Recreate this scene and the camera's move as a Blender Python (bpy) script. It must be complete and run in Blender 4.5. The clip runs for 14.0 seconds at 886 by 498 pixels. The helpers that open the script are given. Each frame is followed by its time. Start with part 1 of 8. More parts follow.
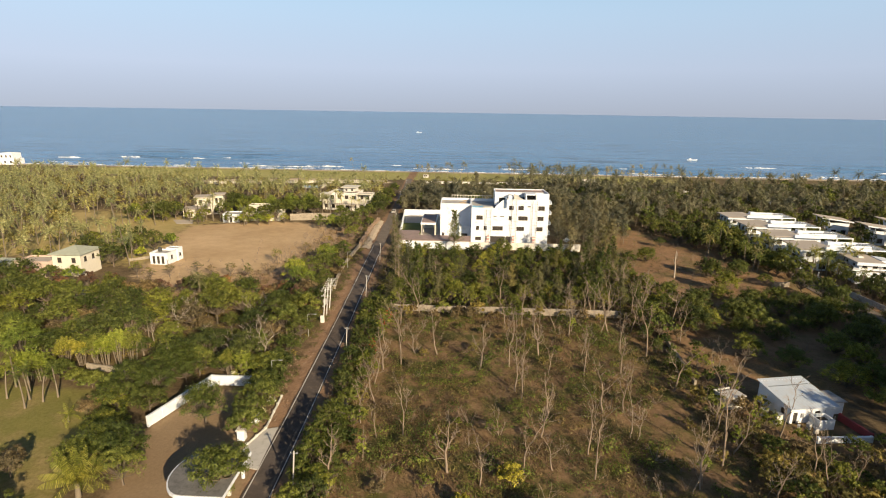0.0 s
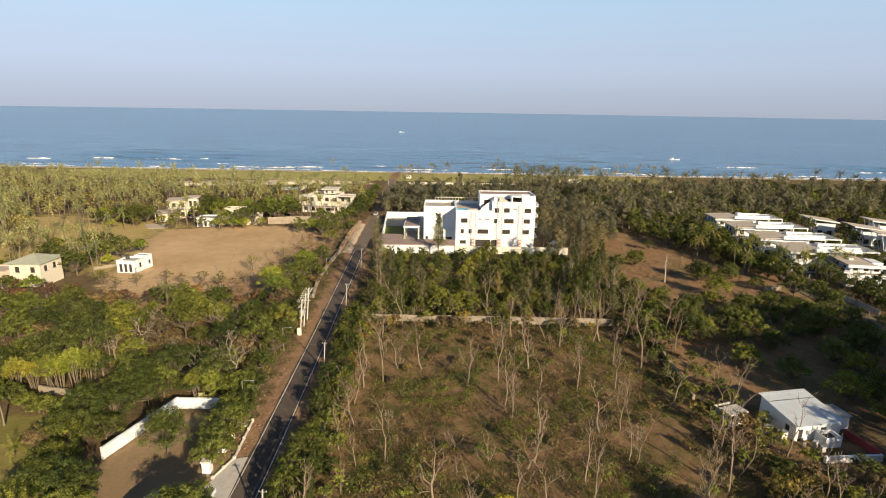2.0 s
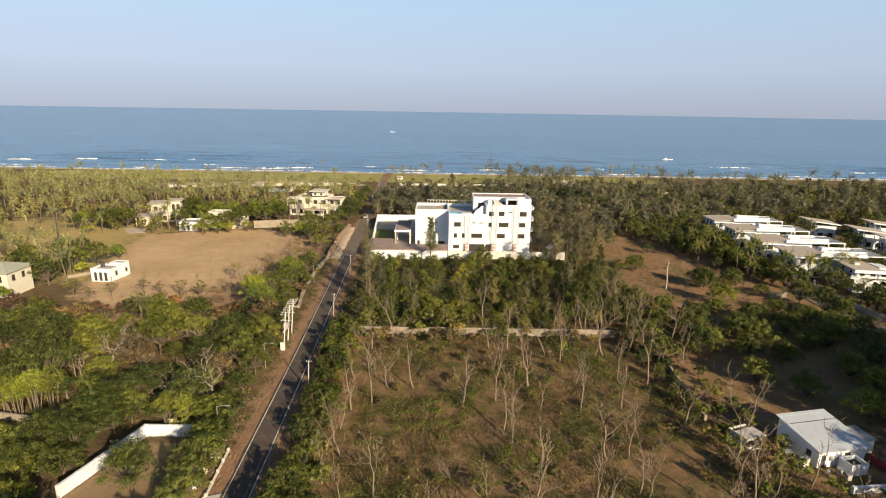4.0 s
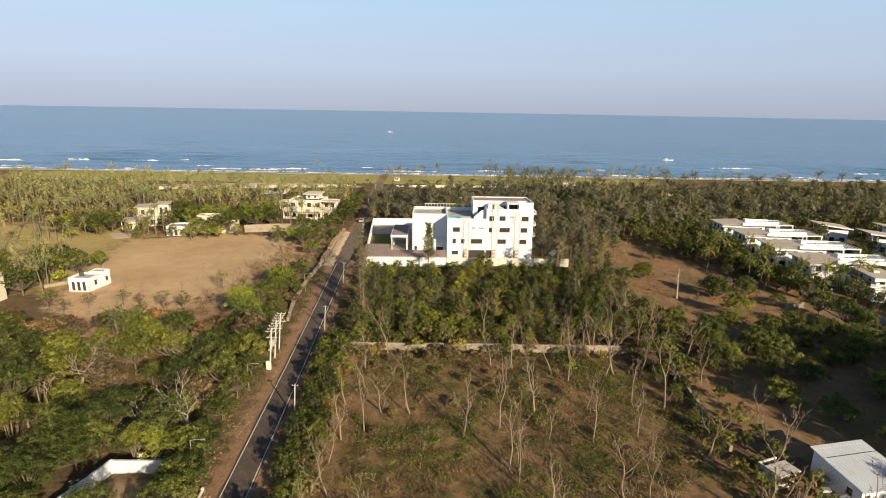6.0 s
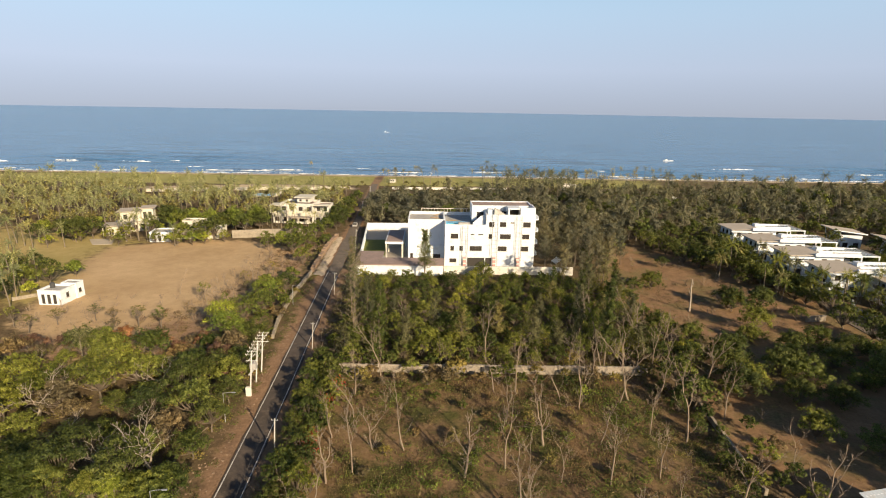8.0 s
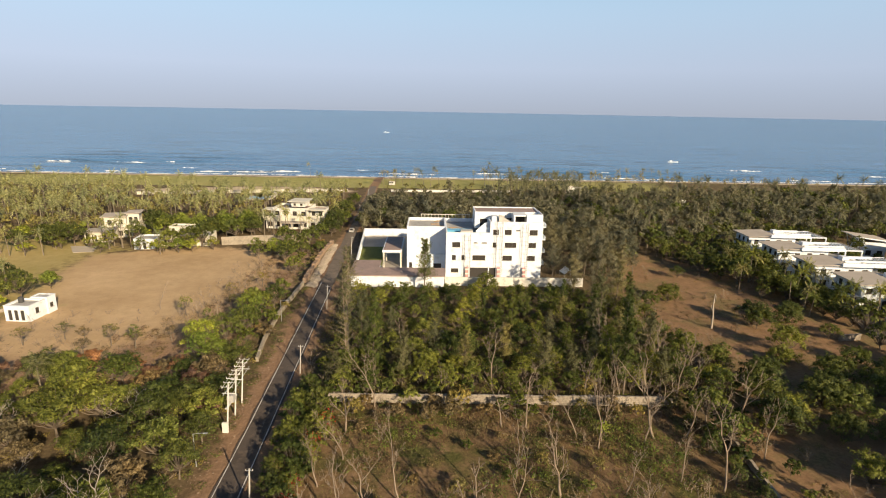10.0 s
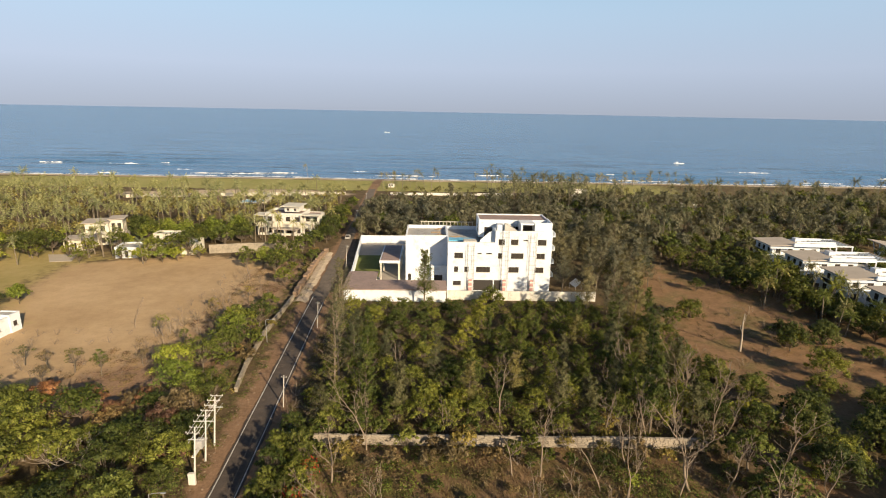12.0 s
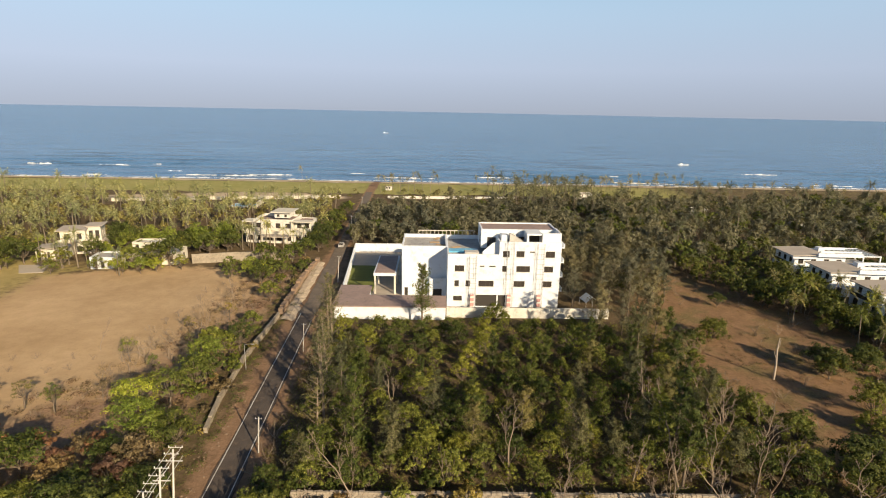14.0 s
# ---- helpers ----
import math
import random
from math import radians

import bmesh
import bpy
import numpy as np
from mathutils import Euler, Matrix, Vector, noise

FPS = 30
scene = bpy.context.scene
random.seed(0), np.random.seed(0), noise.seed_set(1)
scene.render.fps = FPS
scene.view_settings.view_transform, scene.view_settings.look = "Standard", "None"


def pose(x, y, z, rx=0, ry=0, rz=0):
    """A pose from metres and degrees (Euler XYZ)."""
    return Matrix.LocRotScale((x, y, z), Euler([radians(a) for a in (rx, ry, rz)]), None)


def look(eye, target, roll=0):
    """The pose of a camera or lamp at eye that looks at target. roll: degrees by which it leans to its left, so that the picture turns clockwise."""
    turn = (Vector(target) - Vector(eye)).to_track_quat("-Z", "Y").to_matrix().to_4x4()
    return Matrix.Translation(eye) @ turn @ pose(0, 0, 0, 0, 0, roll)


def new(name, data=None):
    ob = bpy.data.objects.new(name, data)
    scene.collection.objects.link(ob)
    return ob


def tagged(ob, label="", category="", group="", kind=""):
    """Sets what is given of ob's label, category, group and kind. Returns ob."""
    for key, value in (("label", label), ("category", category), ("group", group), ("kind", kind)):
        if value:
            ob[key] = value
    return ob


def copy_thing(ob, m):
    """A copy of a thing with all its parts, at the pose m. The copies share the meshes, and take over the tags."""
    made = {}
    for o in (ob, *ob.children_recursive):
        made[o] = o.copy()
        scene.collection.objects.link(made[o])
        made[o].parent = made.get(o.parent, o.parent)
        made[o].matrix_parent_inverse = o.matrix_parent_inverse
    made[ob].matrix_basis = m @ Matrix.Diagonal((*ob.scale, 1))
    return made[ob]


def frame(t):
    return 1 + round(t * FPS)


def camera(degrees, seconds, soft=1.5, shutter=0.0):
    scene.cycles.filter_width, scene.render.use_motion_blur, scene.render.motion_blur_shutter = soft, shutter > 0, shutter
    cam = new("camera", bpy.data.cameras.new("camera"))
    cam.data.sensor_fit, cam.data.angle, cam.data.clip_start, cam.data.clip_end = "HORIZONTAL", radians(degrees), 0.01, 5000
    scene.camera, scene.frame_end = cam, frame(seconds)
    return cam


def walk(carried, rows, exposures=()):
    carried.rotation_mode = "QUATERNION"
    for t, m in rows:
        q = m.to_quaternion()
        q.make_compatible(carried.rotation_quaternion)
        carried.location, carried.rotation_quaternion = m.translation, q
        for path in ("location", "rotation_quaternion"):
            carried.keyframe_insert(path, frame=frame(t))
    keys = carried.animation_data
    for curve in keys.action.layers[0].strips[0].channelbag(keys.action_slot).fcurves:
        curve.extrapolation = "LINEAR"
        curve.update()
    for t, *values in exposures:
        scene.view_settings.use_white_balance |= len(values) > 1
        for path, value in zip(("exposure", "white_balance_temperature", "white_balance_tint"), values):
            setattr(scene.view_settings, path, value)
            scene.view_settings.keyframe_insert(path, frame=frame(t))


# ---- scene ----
cam = camera(79.3, 14.0, 1.05)
# seconds, eye x, y, z, then yaw, pitch and roll in degrees
PATH = [
    (0, -0.145, 0.370, 42.907, 1.871, -14.509, 0.910),
    (0.5, -0.209, 1.803, 42.911, 1.922, -14.515, 0.915),
    (1, -0.269, 3.245, 42.916, 1.970, -14.520, 0.920),
    (1.5, -0.325, 4.707, 42.920, 1.638, -14.525, 0.925),
    (2, -0.378, 6.198, 42.925, 0.063, -14.529, 0.930),
    (2.5, -0.427, 7.726, 42.929, -0.268, -14.534, 0.935),
    (3, -0.473, 9.298, 42.933, -0.495, -14.538, 0.941),
    (5.5, -0.645, 18.040, 42.955, -0.992, -14.552, 0.975),
    (6, -0.668, 19.992, 42.960, -1.079, -14.553, 0.983),
    (6.5, -0.687, 22.018, 42.964, -1.155, -14.555, 0.991),
    (7, -0.702, 24.117, 42.969, -1.232, -14.556, 0.999),
    (7.5, -0.714, 26.290, 42.973, -1.312, -14.557, 1.008),
    (8, -0.722, 28.535, 42.978, -1.446, -14.557, 1.016),
    (10.5, -0.704, 40.741, 43.001, -1.385, -14.555, 1.065),
    (11, -0.689, 43.345, 43.005, -1.348, -14.553, 1.076),
    (11.5, -0.670, 45.988, 43.010, -1.328, -14.551, 1.087),
    (12, -0.647, 48.662, 43.014, -1.317, -14.549, 1.098),
    (12.5, -0.620, 51.357, 43.019, -1.283, -14.546, 1.109),
    (13, -0.589, 54.065, 43.024, -1.312, -14.543, 1.121),
    (13.5, -0.554, 56.773, 43.028, -1.330, -14.540, 1.133),
    (14, -0.515, 59.470, 43.033, -1.410, -14.536, 1.145),
]


def aim(x, y, z, yaw, pitch, roll):
    a, p = radians(yaw), radians(pitch)
    way = Vector((-math.sin(a) * math.cos(p), math.cos(a) * math.cos(p), math.sin(p)))
    return look((x, y, z), Vector((x, y, z)) + way * 10, roll)


walk(cam, [(row[0], aim(*row[1:])) for row in PATH], [(0, 0.69), (8, 0.69), (11, 0.64), (14, 0.61)])

# ---- daylight: low afternoon sun from behind on the right, hazy sky ----
SUN_UP, SUN_TURN = radians(21.5), math.atan2(0.55, -0.83)
to_sun = Vector((math.sin(SUN_TURN) * math.cos(SUN_UP), math.cos(SUN_TURN) * math.cos(SUN_UP), math.sin(SUN_UP)))
world = bpy.data.worlds.new("sky")
scene.world = world
world.use_nodes = True
wn, wl = world.node_tree.nodes, world.node_tree.links
sky = wn.new("ShaderNodeTexSky")
sky.sky_type, sky.sun_disc = "NISHITA", False
sky.sun_elevation, sky.sun_rotation = SUN_UP, SUN_TURN
sky.air_density, sky.dust_density, sky.ozone_density = 1.0, 0.8, 2.5
# sea haze: a pale band round the horizon that thins out upwards into the clear sky
place = wn.new("ShaderNodeTexCoord")
split = wn.new("ShaderNodeSeparateXYZ")
wl.new(place.outputs["Generated"], split.inputs[0])
band = wn.new("ShaderNodeValToRGB")
band.color_ramp.elements.new(0.5)
for e, h, c in zip(band.color_ramp.elements, (0.0, 0.35, 1.0), ((0.3, 0.335, 0.405), (0.365, 0.425, 0.53), (0.335, 0.475, 0.61))):
    e.position, e.color = h, (*c, 1)
rise = wn.new("ShaderNodeMapRange")
rise.inputs["From Max"].default_value = 0.2
wl.new(split.outputs["Z"], rise.inputs["Value"])
wl.new(rise.outputs["Result"], band.inputs["Fac"])
gain = wn.new("ShaderNodeVectorMath")
gain.operation = "SCALE"
side = wn.new("ShaderNodeMapRange")
side.inputs["From Min"].default_value, side.inputs["From Max"].default_value = -0.7, 0.7
side.inputs["To Min"].default_value, side.inputs["To Max"].default_value = 10.0, 8.5
wl.new(split.outputs["X"], side.inputs["Value"])
wl.new(side.outputs["Result"], gain.inputs["Scale"])
wl.new(band.outputs["Color"], gain.inputs[0])
clear = wn.new("ShaderNodeMapRange")
clear.interpolation_type = "SMOOTHSTEP"
clear.inputs["From Min"].default_value, clear.inputs["From Max"].default_value = 0.14, 0.42
wl.new(split.outputs["Z"], clear.inputs["Value"])
haze = wn.new("ShaderNodeMix")
haze.data_type = "RGBA"
wl.new(clear.outputs["Result"], haze.inputs["Factor"])
wl.new(gain.outputs[0], haze.inputs["A"])
dim = wn.new("ShaderNodeVectorMath")
dim.operation = "SCALE"
dim.inputs["Scale"].default_value = 0.54
wl.new(sky.outputs["Color"], dim.inputs[0])
wl.new(dim.outputs[0], haze.inputs["B"])
wl.new(haze.outputs["Result"], wn["Background"].inputs["Color"])
wn["Background"].inputs["Strength"].default_value = 0.1
sun = new("sun", bpy.data.lights.new("sun", "SUN"))
sun.data.energy, sun.data.angle, sun.data.color = 5.0, radians(0.6), (1.0, 0.8, 0.54)
sun.matrix_world = look(to_sun * 300, (0, 0, 0))

# ---- materials ----


def nodes_of(m):
    m.use_nodes = True
    t = m.node_tree
    return t.nodes, t.links, t.nodes["Principled BSDF"]


def noise_tex(n, l, scale, detail=6, rough=0.6, stretch=None, coord="Object"):
    tc = n.new("ShaderNodeTexCoord") if coord != "Position" else n.new("ShaderNodeNewGeometry")
    out = tc.outputs[coord]
    if stretch:
        mp = n.new("ShaderNodeMapping")
        mp.inputs["Scale"].default_value = stretch
        l.new(out, mp.inputs["Vector"])
        out = mp.outputs["Vector"]
    t = n.new("ShaderNodeTexNoise")
    t.inputs["Scale"].default_value, t.inputs["Detail"].default_value, t.inputs["Roughness"].default_value = scale, detail, rough
    l.new(out, t.inputs["Vector"])
    return t.outputs["Fac"]


def ramp(n, l, fac, stops):
    r = n.new("ShaderNodeValToRGB")
    while len(r.color_ramp.elements) < len(stops):
        r.color_ramp.elements.new(0.5)
    for e, (p, c) in zip(r.color_ramp.elements, stops):
        e.position, e.color = p, (*c, 1)
    l.new(fac, r.inputs["Fac"])
    return r.outputs["Color"]


def mix_col(n, l, fac, a, b, mode="MIX"):
    m = n.new("ShaderNodeMix")
    m.data_type, m.blend_type = "RGBA", mode
    for sock, v in ((m.inputs["Factor"], fac), (m.inputs["A"], a), (m.inputs["B"], b)):
        if hasattr(v, "links"):
            l.new(v, sock)
        elif isinstance(v, (int, float)):
            sock.default_value = v
        else:
            sock.default_value = (*v, 1)
    return m.outputs["Result"]


def tint(c, k):
    return tuple(min(1, v * k) for v in c)


def surface(name, base, rough=0.8, vary=0.25, big=0.3, small=6.0, bump=0.2, metal=0.0, blotch=None, spec=0.3):
    """A matt surface: broad blotches and fine grain at real size, with light relief."""
    m = bpy.data.materials.new(name)
    n, l, bsdf = nodes_of(m)
    a = noise_tex(n, l, big, 5, coord="Position")
    b = noise_tex(n, l, small, 6, coord="Position")
    col = ramp(n, l, a, [(0.3, tint(base, 1 - vary)), (0.7, tint(base, 1 + vary * 0.6))])
    col = mix_col(n, l, 0.35, col, ramp(n, l, b, [(0.3, tint(base, 1 - vary * 1.4)), (0.7, tint(base, 1 + vary))]))
    if blotch:
        s = ramp(n, l, noise_tex(n, l, big * 2.7, 8, 0.7, coord="Position"), [(0.52, (0, 0, 0)), (0.7, (1, 1, 1))])
        col = mix_col(n, l, s, col, blotch)
    l.new(col, bsdf.inputs["Base Color"])
    bsdf.inputs["Roughness"].default_value, bsdf.inputs["Metallic"].default_value = rough, metal
    bsdf.inputs["Specular IOR Level"].default_value = spec
    if bump:
        bp = n.new("ShaderNodeBump")
        bp.inputs["Strength"].default_value, bp.inputs["Distance"].default_value = bump, 0.05
        l.new(b, bp.inputs["Height"])
        l.new(bp.outputs["Normal"], bsdf.inputs["Normal"])
    return m


def foliage(name, dark, mid, light, thin=0.3, patch=0.12, accent=None):
    """Leaves that differ one by one, plant by plant and patch by patch."""
    m = bpy.data.materials.new(name)
    n, l, bsdf = nodes_of(m)
    geo = n.new("ShaderNodeNewGeometry")
    info = n.new("ShaderNodeObjectInfo")
    leaf = ramp(n, l, geo.outputs["Random Per Island"], [(0.0, tint(dark, 0.78)), (0.5, mid), (1.0, tint(light, 1.16))])
    area = noise_tex(n, l, patch, 3, coord="Position")
    one = ramp(n, l, info.outputs["Random"], [(0.0, (0.65, 0.72, 0.75)), (0.5, (1, 1, 1)), (1.0, (1.35, 1.25, 0.95))])
    col = mix_col(n, l, 1.0, leaf, one, "MULTIPLY")
    shade = ramp(n, l, area, [(0.3, (0.75, 0.8, 0.85)), (0.7, (1.3, 1.22, 1.05))])
    col = mix_col(n, l, 1.0, col, shade, "MULTIPLY")
    if accent:
        pick = ramp(n, l, noise_tex(n, l, patch * 2.2, 2, coord="Position"), [(0.58, (0, 0, 0)), (0.72, (1, 1, 1))])
        col = mix_col(n, l, pick, col, accent)
    l.new(col, bsdf.inputs["Base Color"])
    bsdf.inputs["Roughness"].default_value = 0.6
    bsdf.inputs["Specular IOR Level"].default_value = 0.25
    tr = n.new("ShaderNodeBsdfTranslucent")
    l.new(mix_col(n, l, 1.0, col, (1.25, 1.15, 0.5), "MULTIPLY"), tr.inputs["Color"])
    mx = n.new("ShaderNodeMixShader")
    mx.inputs["Fac"].default_value = thin
    l.new(bsdf.outputs[0], mx.inputs[1])
    l.new(tr.outputs[0], mx.inputs[2])
    l.new(mx.outputs[0], n["Material Output"].inputs["Surface"])
    return m


M = {
    "leaf_green": foliage("leaf_green", (0.085, 0.105, 0.022), (0.148, 0.172, 0.034), (0.235, 0.25, 0.062)),
    "leaf_bright": foliage("leaf_bright", (0.13, 0.17, 0.024), (0.225, 0.275, 0.04), (0.34, 0.37, 0.08)),
    "leaf_dark": foliage("leaf_dark", (0.05, 0.066, 0.018), (0.085, 0.105, 0.026), (0.145, 0.16, 0.042)),
    "leaf_grove": foliage("leaf_grove", (0.045, 0.064, 0.014), (0.08, 0.104, 0.022), (0.14, 0.16, 0.038)),
    "leaf_olive": foliage("leaf_olive", (0.13, 0.115, 0.036), (0.2, 0.175, 0.058), (0.28, 0.24, 0.095)),
    # casuarina grey-green, with the far wood's sea haze put into the leaf colour
    "leaf_feather": foliage("leaf_feather", (0.122, 0.118, 0.08), (0.18, 0.172, 0.115), (0.258, 0.242, 0.165), 0.35, 0.06),
    "leaf_under": foliage("leaf_under", (0.11, 0.11, 0.044), (0.185, 0.176, 0.074), (0.27, 0.255, 0.12)),
    "leaf_casuarina": foliage("leaf_casuarina", (0.095, 0.095, 0.045), (0.15, 0.146, 0.07), (0.215, 0.205, 0.105), 0.35, 0.06),
    "leaf_red": foliage("leaf_red", (0.12, 0.062, 0.042), (0.19, 0.1, 0.066), (0.25, 0.15, 0.1)),
    "leaf_dry": foliage("leaf_dry", (0.1, 0.075, 0.04), (0.16, 0.12, 0.064), (0.23, 0.18, 0.1), 0.2),
    "leaf_yellow": foliage("leaf_yellow", (0.15, 0.165, 0.028), (0.26, 0.265, 0.045), (0.4, 0.37, 0.09)),
    "frond": foliage("frond", (0.172, 0.188, 0.086), (0.268, 0.284, 0.135), (0.41, 0.415, 0.218), 0.34, 0.05),
    "frond_dull": foliage("frond_dull", (0.13, 0.126, 0.075), (0.2, 0.19, 0.11), (0.3, 0.28, 0.17), 0.3, 0.05),
    "bloom_white": foliage("bloom_white", (0.6, 0.6, 0.5), (0.75, 0.75, 0.68), (0.85, 0.85, 0.8)),
    "bloom_red": foliage("bloom_red", (0.35, 0.02, 0.03), (0.55, 0.03, 0.04), (0.65, 0.1, 0.08)),
    "bark": surface("bark", (0.17, 0.135, 0.1), 0.9, 0.35, 0.8, 9, 0.5),
    "bark_pale": surface("bark_pale", (0.27, 0.21, 0.155), 0.9, 0.3, 0.5, 8, 0.5),
    "bark_white": surface("bark_white", (0.4, 0.34, 0.275), 0.85, 0.2, 0.8, 8, 0.4),
    "bark_palm": surface("bark_palm", (0.2, 0.165, 0.12), 0.9, 0.3, 0.6, 7, 0.5),
    # white_paint: soft grey patches scattered over the white by noise
    "white_paint": surface("white_paint", (0.7, 0.735, 0.775), 0.7, 0.06, 0.25, 4, 0.05, blotch=(0.57, 0.57, 0.555)),
    "cream_paint": surface("cream_paint", (0.64, 0.6, 0.5), 0.75, 0.1, 0.25, 4, 0.06, blotch=(0.52, 0.48, 0.4)),
    "old_white": surface("old_white", (0.66, 0.64, 0.58), 0.85, 0.2, 0.4, 5, 0.15, blotch=(0.4, 0.37, 0.32)),
    "wall_stone": surface("wall_stone", (0.33, 0.285, 0.22), 0.9, 0.35, 0.7, 5, 0.6, blotch=(0.15, 0.13, 0.1)),
    "wall_pale": surface("wall_pale", (0.36, 0.31, 0.245), 0.92, 0.35, 0.9, 4, 0.6, blotch=(0.2, 0.165, 0.12)),
    "deck_brown": surface("deck_brown", (0.33, 0.245, 0.215), 0.85, 0.2, 0.4, 5, 0.1, blotch=(0.22, 0.18, 0.16)),
    "deck_grey": surface("deck_grey", (0.42, 0.405, 0.38), 0.85, 0.25, 0.5, 5, 0.1, blotch=(0.22, 0.21, 0.2)),
    "slab_dark": surface("slab_dark", (0.17, 0.165, 0.155), 0.9, 0.3, 0.6, 5, 0.1, blotch=(0.1, 0.095, 0.09)),
    "roof_tan": surface("roof_tan", (0.46, 0.4, 0.33), 0.85, 0.15, 0.3, 5, 0.1),
    "concrete": surface("concrete", (0.5, 0.48, 0.44), 0.85, 0.15, 0.4, 6, 0.15, blotch=(0.36, 0.34, 0.3)),
    "asphalt": surface("asphalt", (0.098, 0.08, 0.067), 0.85, 0.4, 0.3, 12, 0.2, blotch=(0.165, 0.125, 0.093)),
    "road_dusty": surface("road_dusty", (0.17, 0.14, 0.11), 0.9, 0.35, 0.3, 9, 0.2, blotch=(0.26, 0.2, 0.145)),
    "road_paint": surface("road_paint", (0.62, 0.6, 0.56), 0.7, 0.2, 0.8, 10, 0.05, blotch=(0.35, 0.32, 0.28)),
    "pool_blue": surface("pool_blue", (0.13, 0.42, 0.62), 0.3, 0.12, 0.5, 4, 0.03, spec=0.5),
    "glass_dark": surface("glass_dark", (0.055, 0.048, 0.042), 0.14, 0.2, 0.5, 3, 0.0, spec=0.6),
    "dark_frame": surface("dark_frame", (0.07, 0.06, 0.055), 0.5, 0.1, 1, 5, 0.0),
    # near-black for doors and openings; the openings' shade is in this colour
    "dark_void": surface("dark_void", (0.05, 0.045, 0.04), 0.9, 0.1, 1, 5, 0.0),
    "tin_roof": surface("tin_roof", (0.48, 0.535, 0.59), 0.5, 0.12, 0.25, 3, 0.05, blotch=(0.45, 0.42, 0.4)),
    "wood": surface("wood", (0.36, 0.26, 0.16), 0.8, 0.25, 0.8, 9, 0.2),
    "steel": surface("steel", (0.45, 0.46, 0.47), 0.5, 0.1, 1, 6, 0.0, metal=0.6),
    "pole_concrete": surface("pole_concrete", (0.46, 0.44, 0.4), 0.85, 0.15, 0.8, 8, 0.1),
    "pole_white": surface("pole_white", (0.6, 0.59, 0.55), 0.8, 0.12, 0.8, 8, 0.1),
    "pack_pink": surface("pack_pink", (0.5, 0.29, 0.27), 0.8, 0.2, 0.8, 8, 0.1),
    "bamboo": surface("bamboo", (0.4, 0.4, 0.4), 0.7, 0.2, 0.8, 8, 0.1),
    "roof_green": surface("roof_green", (0.36, 0.38, 0.3), 0.85, 0.15, 0.5, 6, 0.3, blotch=(0.28, 0.28, 0.22)),
    "pink_wall": surface("pink_wall", (0.58, 0.45, 0.37), 0.8, 0.15, 0.4, 5, 0.1, blotch=(0.45, 0.34, 0.28)),
    "cloth_red": surface("cloth_red", (0.3, 0.06, 0.06), 0.8, 0.2, 0.8, 8, 0.1),
    "cable": surface("cable", (0.06, 0.06, 0.06), 0.6, 0.1, 1, 5, 0.0),
    "rubble": surface("rubble", (0.31, 0.22, 0.15), 0.95, 0.4, 0.8, 9, 0.5),
    "rubble_pale": surface("rubble_pale", (0.5, 0.41, 0.3), 0.95, 0.3, 0.9, 7, 0.6, blotch=(0.3, 0.22, 0.15)),
    "foam": surface("foam", (0.85, 0.87, 0.88), 0.8, 0.08, 0.2, 2, 0.2),
    "dry_grass": foliage("dry_grass", (0.11, 0.072, 0.035), (0.18, 0.12, 0.06), (0.27, 0.195, 0.1), 0.2, 0.1),
}

# ---- mesh making ----


